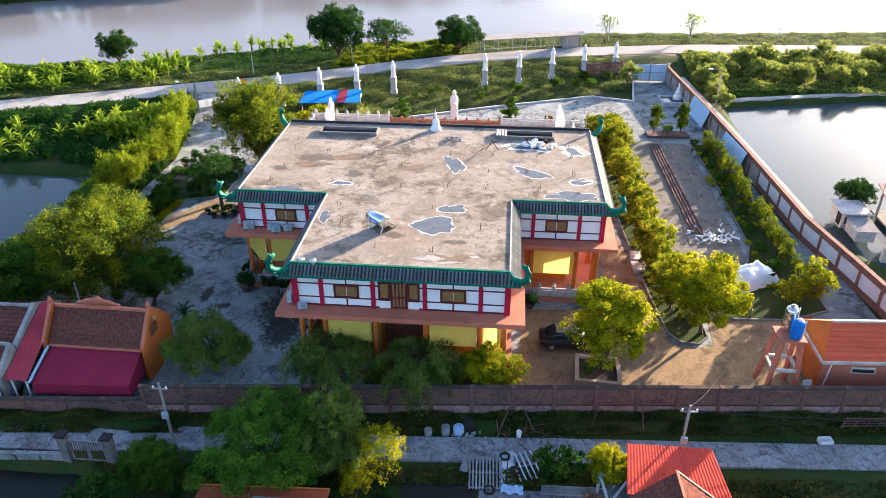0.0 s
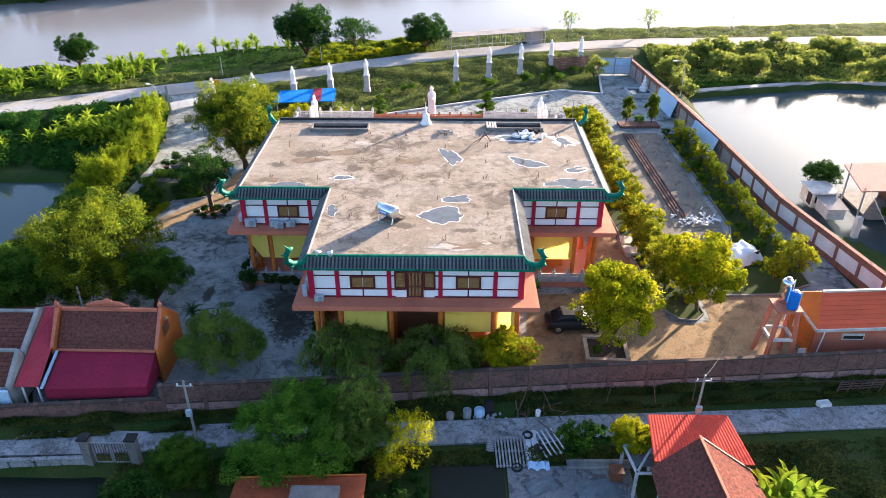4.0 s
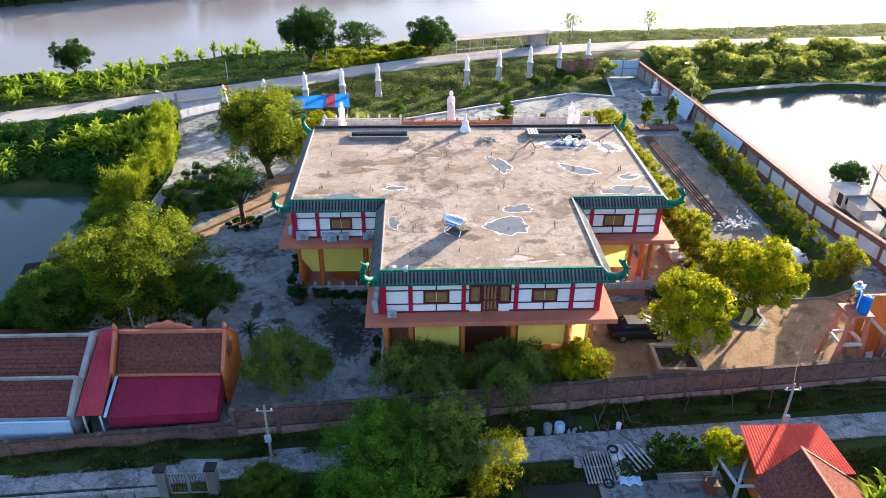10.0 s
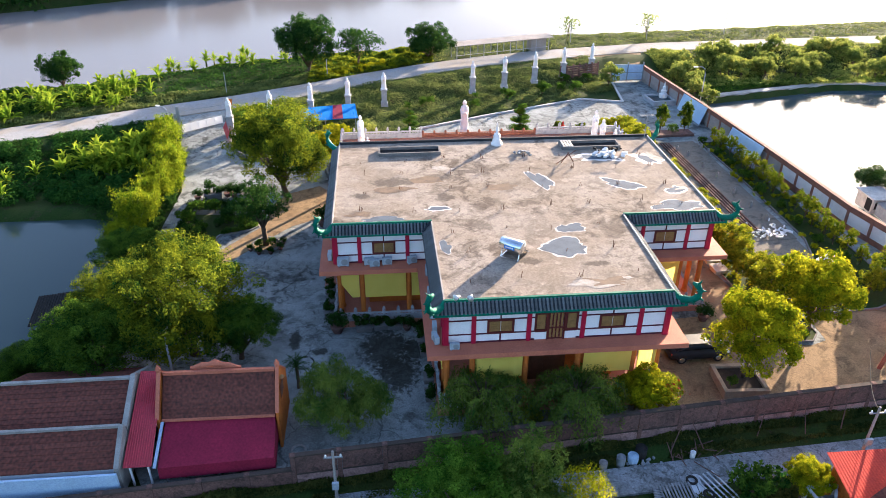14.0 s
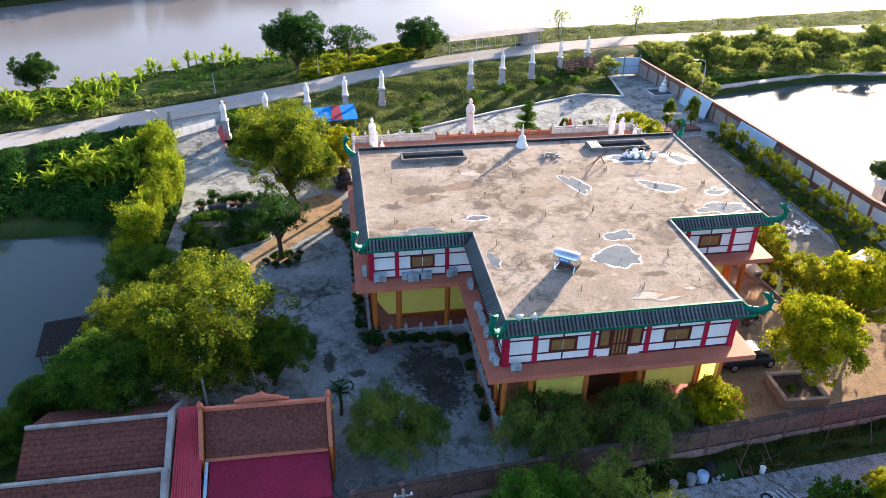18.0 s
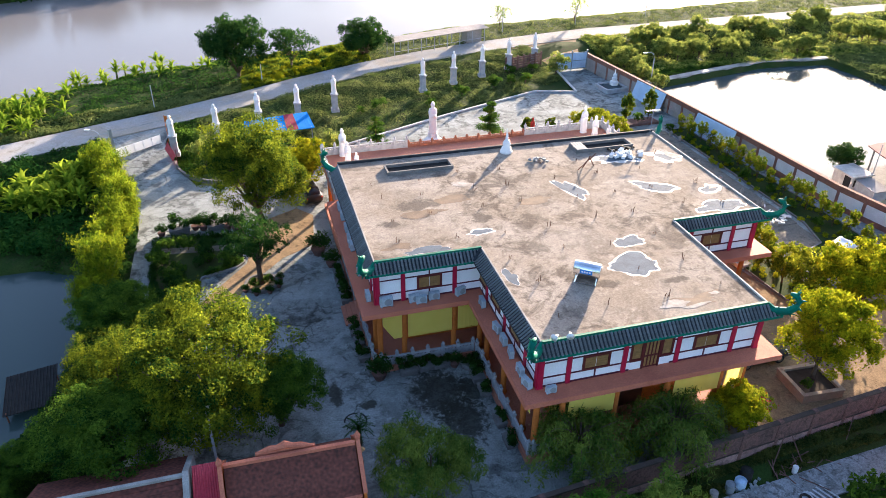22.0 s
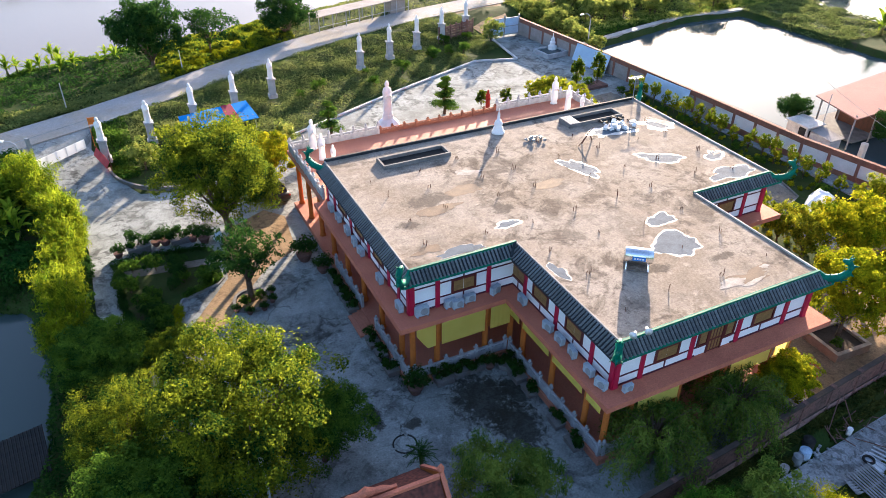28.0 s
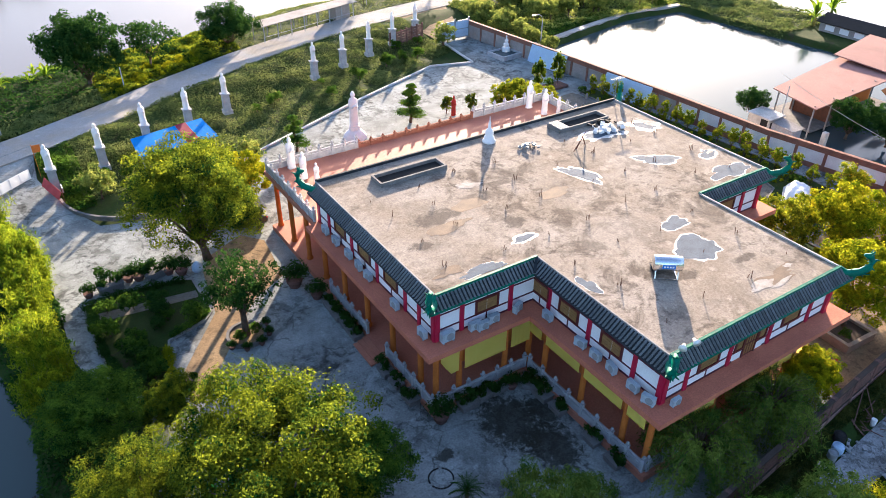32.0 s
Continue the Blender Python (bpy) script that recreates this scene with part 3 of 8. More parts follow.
sheet("dirt_yard", [(1.0, 35.4), (30.5, 38), (24, 47.6), (15.9, 47.2), (15.7, 43.2), (14.3, 42.7), (12.5, 43), (11.9, 49), (10.3, 60), (9.9, 72), (10, 84), (8.6, 84), (8.6, 47), (2, 46.5)], 0.012, M_DIRT, "sunlit brown dusty yard beside the hall", "yard", 0.1)
M_GRAVEL = stained("rubble_ground", (0.17, 0.155, 0.13), (0.20, 0.17, 0.135), (0.07, 0.066, 0.05), 0.5, 0.52, 0.95, 0.8, 0.12)
sheet("gravel_plot", [(15.4, 50.5), (21.3, 51.5), (21.6, 82), (12.9, 83.5)], 0.009, M_GRAVEL, "dark rubble ground between the planted strips", "gravel", 0.1)
sheet("garden_path", [(-32.4, 56.6), (-31.6, 56.6), (-28.5, 60.5), (-27.2, 62.3), (-25.4, 64.4), (-22.6, 66), (-22.0, 71.4), (-23.4, 73.2), (-26.4, 71.6), (-27.6, 69.6), (-28.4, 64.3), (-30.8, 61.1), (-32.2, 59.2)], 0.012, M_DIRT, "sandy path beside the garden island", "path", 0.1)



# ---- temple ----
ROOF_Z, LEDGE_Z, FLOOR_Z = 8.6, 5.45, 0.45
BAY_L, BAY_R, BAY_F, WING_F, WING_L, WING_R, BACK = -13.3, 0.55, 38.05, 48.15, -20.3, 7.5, 63.2


def footprint(grow, back=0.0):
    g = grow
    return [(BAY_L - g, BAY_F - g), (BAY_R + g, BAY_F - g), (BAY_R + g, WING_F - g), (WING_R + g, WING_F - g), (WING_R + g, BACK + back), (WING_L - g, BACK + back), (WING_L - g, WING_F - g), (BAY_L - g, WING_F - g)]


temple = thing("temple", "two-storey pagoda hall, flat roof, dark tiled eaves, red-framed white walls", "temple")
part("roof", made(slab, footprint(0.05), 8.3, ROOF_Z), M_ROOF, temple, "weathered flat concrete roof with dark stains")
part("ledge", made(slab, footprint(1.15), LEDGE_Z - 0.35, LEDGE_Z), M_SALMON, temple, "salmon-red rendered ledge round the upper storey")
part("upper_wall", made(slab, footprint(0.0), LEDGE_Z, 8.3), M_WHITE, temple, "white plastered upper storey wall")
part("lower_wall", made(slab, footprint(-2.2, 7.2), FLOOR_Z, LEDGE_Z - 0.35), M_ORANGE, temple, "orange-brown rendered ground floor wall")
part("plinth", made(slab, footprint(0.45, 9.4), 0.0, FLOOR_Z), M_TERRA, temple, "terracotta tiled plinth")
part("terrace", made(slab, [(-20.8, BACK + 0.02), (7.9, BACK + 0.02), (7.9, 72.7), (-20.8, 72.7)], LEDGE_Z - 0.35, LEDGE_Z), M_TERRA, temple, "terracotta paved balcony terrace")


def skirt(bm, a, b, c, d, rise=0.55):
    """A sloping tile band from the roof's edge a-b down to the eave c-d."""
    top, low = ROOF_Z + 0.02, ROOF_Z - rise
    v = [bm.verts.new(p) for p in ((*a, top), (*b, top), (*d, low), (*c, low), (*a, top - 0.25), (*b, top - 0.25), (*d, low - 0.08), (*c, low - 0.08))]
    for f in ((0, 1, 2, 3), (7, 6, 5, 4), (3, 2, 6, 7), (0, 3, 7, 4), (1, 5, 6, 2), (0, 4, 5, 1)):
        bm.faces.new([v[i] for i in f])


def rib(bm, r=0.075, seg=5):
    """A half-round tile course, one long down the slope (+y), stepped at its joints."""
    steps = [(0, 0.8), (0.24, 1.0), (0.25, 0.8), (0.49, 1.0), (0.5, 0.8), (0.74, 1.0), (0.75, 0.8), (1.0, 1.0)]
    rings = [[bm.verts.new((r * k * math.cos(math.pi * i / (seg - 1)), y, r * k * math.sin(math.pi * i / (seg - 1)))) for i in range(seg)] for y, k in steps]
    for a, b in zip(rings, rings[1:]):
        for i in range(seg - 1):
            bm.faces.new((a[i], a[i + 1], b[i + 1], b[i]))
    bm.faces.new(rings[-1])


inner, outer = footprint(0.05), footprint(0.72)
eaves = []
for i, j, green in ((7, 0, 0), (0, 1, 1), (1, 2, 0), (2, 3, 1), (3, 4, 0), (5, 6, 0), (6, 7, 1)):
    e = part("eave", made(skirt, inner[i], inner[j], outer[i], outer[j]), M_TILE, temple, "dark grey tiled eave sloping outwards")
    eaves.append((e, i, j))
    a, b, c, d = inner[i], inner[j], outer[i], outer[j]
    part("eave_trim", made(beam, (*c, ROOF_Z - 0.57), (*d, ROOF_Z - 0.57), 0.10, 0.13), M_GREEN if green else M_TILE, temple, "green glazed eave edge" if green else "dark tiled eave edge")
    if green:
        part("ridge_cap", made(beam, (*a, ROOF_Z + 0.05), (*b, ROOF_Z + 0.05), 0.16, 0.18), M_GREEN, temple, "green glazed ridge tile")
    else:
        # kerb paler on the two right-hand sides
        part("roof_kerb", made(beam, (*a, ROOF_Z + 0.05), (*b, ROOF_Z + 0.05), 0.09, 0.10), M_PARAPET if i in (1, 3) else M_KERB, temple, "pale plastered roof kerb" if i in (1, 3) else "grey roof kerb")
part("roof_kerb", made(beam, (*inner[4], ROOF_Z + 0.1), (*inner[5], ROOF_Z + 0.1), 0.16, 0.24), M_TILE, temple, "dark rear roof kerb")
for k in (7, 0, 1, 2, 3, 6):
    part("hip_ridge", made(beam, (*inner[k], ROOF_Z + 0.06), (*outer[k], ROOF_Z - 0.5), 0.16, 0.16), M_TILE if k in (7, 2) else M_GREEN, temple)


def facade(m, posts, windows, length, door=None):
    """Red posts and rails, shuttered windows and a door on one side of the upper storey; -y is outwards."""
    for x in posts:
        w = 0.34 if x in (0, length) else 0.2
        shared("post", POST_C if w > 0.3 else POST, temple, m @ pose(x, -0.03, LEDGE_Z))
    spans = [(0, length)]
    if door:
        spans = [(0, door - 1.3), (door + 1.3, length)]
    for z, h in ((6.1, 0.085), (7.13, 0.085), (7.66, 0.12), (5.5, 0.1)):
        for a, b in (spans if z < 7.3 else [(0, length)]):
            part("rail", made(box, a, -0.035, z - h / 2, b, 0.02, z + h / 2), M_RED if h > 0.11 else M_RAIL, temple).matrix_basis = m
    for x in windows:
        win = shared("window", WIN, temple, m @ pose(x, 0, 6.63))
        for s in (-1, 1):
            shared("shutter", SHUT, win, pose(s * 0.36, 0, 0))
        for z0, z1 in ((5.54, 6.06), (7.17, 7.62)):
            part("mullion", made(box, x - 0.045, -0.03, z0, x + 0.045, 0.02, z1), M_RAIL, temple).matrix_basis = m
    if door:
        d = part("door", made(lambda bm: (box(bm, -0.56, -0.07, 0, -0.46, 0.02, 2.06), box(bm, 0.46, -0.07, 0, 0.56, 0.02, 2.06), box(bm, -0.56, -0.07, 2.06, 0.56, 0.02, 2.16))), M_FRAME, temple, "dark wooden door frame with golden leaves")
        d.matrix_basis = m @ pose(door, 0, LEDGE_Z)
        for k in range(4):
            leaf_ = part("door_leaf", made(box, -0.45 + k * 0.226, -0.035, 0.02, -0.235 + k * 0.226, 0.0, 2.05), M_FRAME, d, "dark framed wooden door leaf")
            for z0, z1 in ((0.15, 0.8), (0.95, 1.95)):
                part("panel", made(box, -0.405 + k * 0.226, -0.05, z0, -0.28 + k * 0.226, -0.03, z1), M_GOLD, leaf_, "golden-brown door panel")
        for s in (-1, 1):
            win = shared("window", SIDE_WIN, temple, m @ pose(door + s * 0.95, 0, 6.8))
            shared("shutter", SIDE_SHUT, win, Matrix())
            part("panel_rail", made(box, door + s * 0.95 - 0.36, -0.03, 6.02, door + s * 0.95 + 0.36, 0.02, 6.1), M_RAIL, temple).matrix_basis = m


M_FRAME = shade("maroon_window_frame", (0.11, 0.016, 0.016), (0.075, 0.012, 0.012), 2.0, 25, 0.5, 0.15)
M_RAIL = shade("dark_red_timber", (0.085, 0.008, 0.022), (0.055, 0.007, 0.016), 2.0, 25, 0.5, 0.15)
POST = mesh_of("post", made(lambda bm: (box(bm, -0.14, -0.06, 0, 0.14, 0.03, 2.6), box(bm, -0.13, -0.08, 0, 0.13, 0.02, 0.1))), M_RED)
POST_C = mesh_of("corner_post", made(lambda bm: (box(bm, -0.17, -0.06, 0, 0.17, 0.24, 2.6), box(bm, -0.18, -0.09, 0, 0.18, 0.26, 0.12))), M_RED)


def frame_ring(bm, w, h, t, d):
    box(bm, -w / 2, -d, -h / 2, -w / 2 + t, 0.02, h / 2), box(bm, w / 2 - t, -d, -h / 2, w / 2, 0.02, h / 2)
    box(bm, -w / 2 + t, -d, h / 2 - t, w / 2 - t, 0.02, h / 2), box(bm, -w / 2 + t, -d, -h / 2, w / 2 - t, 0.02, -h / 2 + t)


def shutter(bm, w, h):
    box(bm, -w / 2, -0.03, -h / 2, w / 2, 0.0, h / 2)
    for k in range(4):
        z = -h / 2 + 0.08 + k * (h - 0.12) / 4
        box(bm, -w / 2 + 0.07, -0.045, z, w / 2 - 0.07, -0.03, z + (h - 0.12) / 4 - 0.04)


WIN = mesh_of("window", made(frame_ring, 1.66, 1.04, 0.13, 0.09), M_FRAME)
SHUT = mesh_of("shutter", made(shutter, 0.68, 0.78), M_GOLD)
SIDE_WIN = mesh_of("side_window", made(frame_ring, 0.8, 1.36, 0.12, 0.08), M_FRAME)
SIDE_SHUT = mesh_of("side_shutter", made(shutter, 0.54, 1.1), M_GOLD)
facade(pose(BAY_L, BAY_F, 0), (0, 1.75, 5.15, 8.52, 12.12, 13.85), (3.4, 10.35), 13.85, 6.84)
facade(pose(WING_L, WING_F, 0), (0, 1.75, 5.2), (3.5,), 7.0)
facade(pose(BAY_R, WING_F, 0), (1.75, 5.2, 6.95), (3.5,), 6.95)
facade(pose(BAY_L, WING_F, 0, 0, 0, -90), (1.45, 4.8, 8.2, 10.1), (0.6, 3.1, 6.5), 10.1)
facade(pose(BAY_R, BAY_F, 0, 0, 0, 90), (0, 1.9, 5.3, 8.65), (3.6, 7.0), 10.1)
facade(pose(WING_L, BACK, 0, 0, 0, -90), (0, 1.65, 5.05, 8.45, 11.85, 13.4, 15.05), (3.35, 6.75, 10.15), 15.05)
facade(pose(WING_R, WING_F, 0, 0, 0, 90), (0, 1.65, 5.05, 8.45, 11.85, 15.05), (3.35, 6.75, 10.15), 15.05)

COL_LEFT = (50.0, 53.4, 56.8, 60.2, 63.4, 66.4, 69.4, 72.2)
COLS = [(x, BAY_F + 0.15) for x in (-13.15, -11.55, -8.15, -4.78, -1.18, 0.4)] + [(-13.15, y) for y in (39.95, 43.35, 46.7, 48.3)] + [(0.4, y) for y in (39.95, 43.35, 46.7, 48.3)]
COLS += [(x, 48.3) for x in (-20.15, -18.5, -15.05, 2.3, 5.75, 7.35)] + [(-20.15, y) for y in COL_LEFT] + [(7.35, y) for y in COL_LEFT] + [(x, 72.2) for x in (-16.8, -13.4, -10, -6.5, -3, 0.4, 3.9)]
col_mesh = mesh_of("column", made(lathe, [(0.26, 0), (0.26, 0.14), (0.19, 0.22), (0.18, 4.2), (0.22, 4.4), (0.26, 4.5), (0.26, 4.655)], 12), M_ORANGE)
for x, y in COLS:
    shared("column", col_mesh, temple, pose(x, y, FLOOR_Z))


def blind(bm, w, drop):
    """A hanging cloth with soft folds and a hem bar."""
    n = 16
    rows = []
    for z in (0, -drop * 0.33, -drop * 0.66, -drop):
        rows.append([bm.verts.new((w * i / n, 0.006 * math.sin(i * 1.9) * (-z / drop), z)) for i in range(n + 1)])
    for a, b in zip(rows, rows[1:]):
        for i in range(n):
            bm.faces.new((a[i], a[i + 1], b[i + 1], b[i]))
    box(bm, 0, -0.03, -drop - 0.05, w, 0.03, -drop)


def hang(m, w, drop=2.55):
    part("blind", made(blind, w, drop), M_YELLOW, temple, "yellow cloth sun blind").matrix_basis = m


for a, b in ((-18.3, -15.25), (-14.85, -13.4), (2.5, 5.55)):
    hang(pose(a, 48.02, 5.08), b - a)
for a, b in ((46.5, 43.55), (43.15, 40.15), (39.75, 38.45), (48.1, 46.9)):
    hang(pose(-13.42, a, 5.08, 0, 0, -90), a - b, 1.85)
for a, b in ((-11.3, -8.4), (-4.5, -1.4), (-1.0, 0.2)):
    hang(pose(a, BAY_F - 0.1, 5.08), b - a, 2.3)
tied = bmesh.new()
tv = [tied.verts.new(p) for p in ((-20.0, 48.02, 5.08), (-20.0, 48.0, 3.7), (-19.6, 48.04, 3.0), (-19.25, 48.0, 2.5), (-18.7, 48.02, 2.5), (-18.7, 48.02, 5.08))]
tied.faces.new(tv)
part("blind", tied, M_YELLOW, temple, "yellow cloth blind drawn aside")
part("lower_door", made(lambda bm: (box(bm, -7.9, 40.18, FLOOR_Z, -5.0, 40.28, 3.4), box(bm, -6.5, 40.14, FLOOR_Z, -6.4, 40.2, 3.4))), M_WOOD, temple, "dark wooden double door")
part("bay_wall", made(box, -11.3, 40.2, FLOOR_Z, -8.2, 40.26, 4.8), M_YELLOW, temple, "yellow painted wall panel")


# green dragon finials on the eave corners
def finial(bm):
    pts = [(-1.1, 0, 0.12), (-0.5, 0, 0.02), (0.05, 0, 0.0), (0.55, 0, 0.16), (0.86, 0, 0.5), (0.92, 0, 0.9), (0.72, 0, 1.18), (0.42, 0, 1.24)]
    tube(bm, pts, [0.08, 0.17, 0.22, 0.22, 0.19, 0.17, 0.19, 0.08], 8)
    for i in range(1, 7):
        p, q = Vector(pts[i]), Vector(pts[i + 1])
        d = (q - p).normalized()
        out = Vector((d.z, 0, -d.x))
        tube(bm, [p + out * 0.1, p + out * 0.34 - d * 0.1], [0.09, 0.015], 5)
        tube(bm, [p - out * 0.1, p - out * 0.26 + d * 0.12], [0.07, 0.015], 5)
    for s in (-1, 1):
        tube(bm, [(0.72, s * 0.1, 1.25), (0.85, s * 0.22, 1.5)], [0.05, 0.012], 5)
        tube(bm, [(0.5, s * 0.14, 0.1), (0.9, s * 0.3, 0.25)], [0.07, 0.02], 5)


FINIAL = mesh_of("finial", made(finial), M_GREEN, True)
for (x, y), yaw in ((outer[0], -135), (outer[1], -45), (outer[6], -135), (outer[3], -45), ((outer[5][0], BACK + 0.1), 135), ((outer[4][0], BACK + 0.1), 45)):
    ob = tagged(new("roof_finial", FINIAL), "curled green glazed dragon finial on the eave corner", "roof finial", "dragon finials")
    ob.matrix_basis = pose(x, y, ROOF_Z - 0.3, 0, 0, yaw) @ pose(-0.4, 0, 0) @ Matrix.Scale(1.08, 4)


# stone balustrades between the columns
def rail_post(bm):
    box(bm, -0.1, -0.1, 0, 0.1, 0.1, 0.9)
    box(bm, -0.13, -0.13, 0.9, 0.13, 0.13, 0.96)
    lathe(bm, [(0.05, 0.96), (0.1, 1.04), (0.1, 1.12), (0.03, 1.22)], 8)


def rail_panel(bm, w=1.0):
    box(bm, 0, -0.05, 0.0, w, 0.05, 0.5)
    box(bm, 0, -0.07, 0.62, w, 0.07, 0.74)
    for k in (0.2, 0.5, 0.8):
        box(bm, w * k - 0.06, -0.04, 0.5, w * k + 0.06, 0.04, 0.62)


M_BROWNR = shade("brown_rail", (0.26, 0.10, 0.06), (0.18, 0.07, 0.045), 2, 25, 0.8, 0.3)
RAIL_POST, RAIL_PANEL = mesh_of("rail_post", made(rail_post), M_STONE), mesh_of("rail_panel", made(rail_panel), M_STONE)
RAIL_POST_B, RAIL_PANEL_B = mesh_of("rail_post_brown", made(rail_post), M_BROWNR), mesh_of("rail_panel_brown", made(rail_panel), M_BROWNR)


def balustrade(a, b, z, step=1.15, label="grey carved stone balustrade with capped posts", brown=False):
    a, b = Vector(a), Vector(b)
    n = max(1, round((b - a).length / step))
    w = (b - a).length / n
    ang = math.degrees(math.atan2(b.y - a.y, b.x - a.x))
    ob = thing("balustrade", label, "balustrade", pose(a.x, a.y, z, 0, 0, ang), "stone balustrades")
    for k in range(n + 1):
        shared("post", RAIL_POST_B if brown else RAIL_POST, ob, pose(k * w, 0, 0))
        if k < n:
            shared("panel", RAIL_PANEL_B if brown else RAIL_PANEL, ob, pose(k * w + 0.1, 0, 0) @ Matrix.Diagonal((w - 0.2, 1, 1, 1)))
    return ob


for a, b in (((-20.6, 61.6), (-20.6, 56.1)), ((-20.6, 53.4), (-20.6, 47.95)), ((-20.2, 47.9), (-13.75, 47.9)), ((-13.55, 47.6), (-13.55, 37.95)), ((0.8, 47.9), (7.7, 47.9)), ((-13.3, 37.85), (-8.4, 37.85)), ((-4.5, 37.85), (0.6, 37.85))):
    balustrade(a, b, FLOOR_Z)
for a, b in (((-20.6, 63.5), (-20.6, 72.4)), ((-20.5, 72.5), (-12.6, 72.5)), ((-0.6, 72.5), (7.7, 72.5)), ((7.7, 72.4), (7.7, 63.5))):
    balustrade(a, b, LEDGE_Z)
low = balustrade((-12.4, 72.5), (-0.8, 72.5), LEDGE_Z, 1.15, "low red-brown balustrade with capped posts on the terrace", True)
low.matrix_basis = low.matrix_basis @ Matrix.Diagonal((1, 1, 0.6, 1))
side = thing("side_steps", "terracotta steps between the balustrades of the hall", "stairs", pose(-20.75, 54.75, 0))
for k in range(3):
    part("step", made(box, -0.34 - k * 0.34, -1.25, 0, -k * 0.34, 1.25, 0.36 - k * 0.12), M_TERRA, side)
stairs = thing("terrace_stairs", "terracotta stairs from the terrace to the plaza", "stairs", pose(-6.5, 72.7, 0))
for k in range(6):
    part("step", made(box, -3.0, k * 0.34, 0, 3.0, k * 0.34 + 0.34, 0.9 - k * 0.15), M_TERRA, stairs)


# air conditioners along the ledge
def ac_unit(m):
    ob = thing("air_conditioner", "pale grey outdoor air conditioning unit on the ledge", "air conditioner", m, "outdoor units along the ledge")
    part("body", made(lambda bm: box(bm, -0.42, -0.16, 0.08, 0.42, 0.16, 0.68)), M_UNIT, ob)
    part("fan_grille", made(lambda bm: tube(bm, [(0.1, -0.155, 0.38), (0.1, -0.19, 0.38)], [0.25, 0.24], 16)), M_GRILLE, ob, "grey fan grille")
    for s in (-0.32, 0.32):
        part("foot", made(box, s - 0.04, -0.18, 0, s + 0.04, 0.18, 0.08), M_GRILLE, ob)
    return ob


M_UNIT = shade("grey_white_enamel", (0.37, 0.43, 0.48), (0.27, 0.32, 0.36), 2.5, 20, 0.5, 0.1)
M_GRILLE = shade("grille_grey", (0.24, 0.26, 0.28), (0.18, 0.2, 0.21), 3, 30, 0.5, 0.2)
unit = ac_unit(pose(-19.75, 47.75, LEDGE_Z))
for x, y, yaw in ((-17.9, 47.75, 0), (-17.5, 47.5, 0), (-16.6, 47.7, 0), (-14.8, 47.75, 20), (-20.75, 48.8, -90), (-13.8, 46.2, -90), (-13.8, 43.4, -80), (-13.8, 42.2, -90), (-13.78, 41.0, -100), (-13.82, 39.4, -90), (-13.85, 38.3, -75), (-20.75, 51.9, -90), (-20.72, 55.3, -85), (-20.7, 56.6, -95), (-20.65, 58.1, -90), (-20.65, 60.0, -90), (-20.65, 61.6, -90)):
    copy_thing(unit, pose(x, y, LEDGE_Z, 0, 0, yaw) @ Matrix.Scale(0.86, 4))


copy_thing(unit, pose(-12.75, 37.5, LEDGE_Z) @ Matrix.Scale(0.7, 4))


# ---- on the roof ----
M_SKYL = shade("dark_concrete", (0.20, 0.19, 0.18), (0.12, 0.115, 0.11), 1.5, 18, 0.85, 0.3)


def trough(x, y, w, d, h, lid):
    ob = thing("skylight_box", "low grey concrete skylight box on the roof", "skylight box", pose(x, y, ROOF_Z), "skylight boxes")
    for k, (a, b, c, e) in enumerate(((-w / 2, -d / 2, w / 2, -d / 2 + 0.14), (-w / 2, d / 2 - 0.14, w / 2, d / 2), (-w / 2, -d / 2 + 0.14, -w / 2 + 0.14, d / 2 - 0.14), (w / 2 - 0.14, -d / 2 + 0.14, w / 2, d / 2 - 0.14))):
        part("side", made(box, a, b, 0, c, e, h), M_SKYL, ob)
    part("bottom", made(box, -w / 2 + 0.14, -d / 2 + 0.14, 0.004, w / 2 - 0.14, d / 2 - 0.14, 0.05), M_DARK, ob, "dark recessed opening")
    if lid:
        for k in range(4):
            part("slat", made(box, -w / 2 + 0.1 + k * 0.24, -d / 2, h, -w / 2 + 0.28 + k * 0.24, d / 2, h + 0.05), M_PARAPET, ob, "pale concrete slat")


trough(-14.3, 60.9, 5.3, 1.5, 0.3, False)
trough(1.6, 61.2, 5.2, 1.5, 0.3, True)
tagged(part("stupa", made(lathe, [(0.52, 0), (0.52, 0.14), (0.42, 0.2), (0.4, 0.42), (0.3, 0.5), (0.33, 0.8), (0.25, 1.0), (0.12, 1.1), (0.1, 1.55), (0.04, 1.75), (0.02, 2.05)], 16, (0, 0, 0)), M_STATUE, None, "", True), "small white stone stupa on the roof edge", "stupa").matrix_basis = pose(-6.5, 62.2, ROOF_Z)

heater = thing("water_heater", "steel solar water heater tank on a tube frame", "water heater", pose(-8.52, 42.78, ROOF_Z, 0, 0, -37))
part("tank", made(lambda bm: tube(bm, [(-0.80, 0, 0.92), (-0.76, 0, 0.92), (0.76, 0, 0.92), (0.80, 0, 0.92)], [0.36, 0.43, 0.43, 0.36], 24)), M_STEEL, heater, "shiny steel storage tank", True)
label = part("label", made(box, -0.36, -0.447, 0.80, 0.36, -0.405, 1.04), M_BLUE, heater, "dark blue maker's plate")
for k in range(4):
    part("mark", made(box, -0.28 + k * 0.15, -0.452, 0.87, -0.18 + k * 0.15, -0.447, 0.97), M_STATUE, label, "white block on the plate")
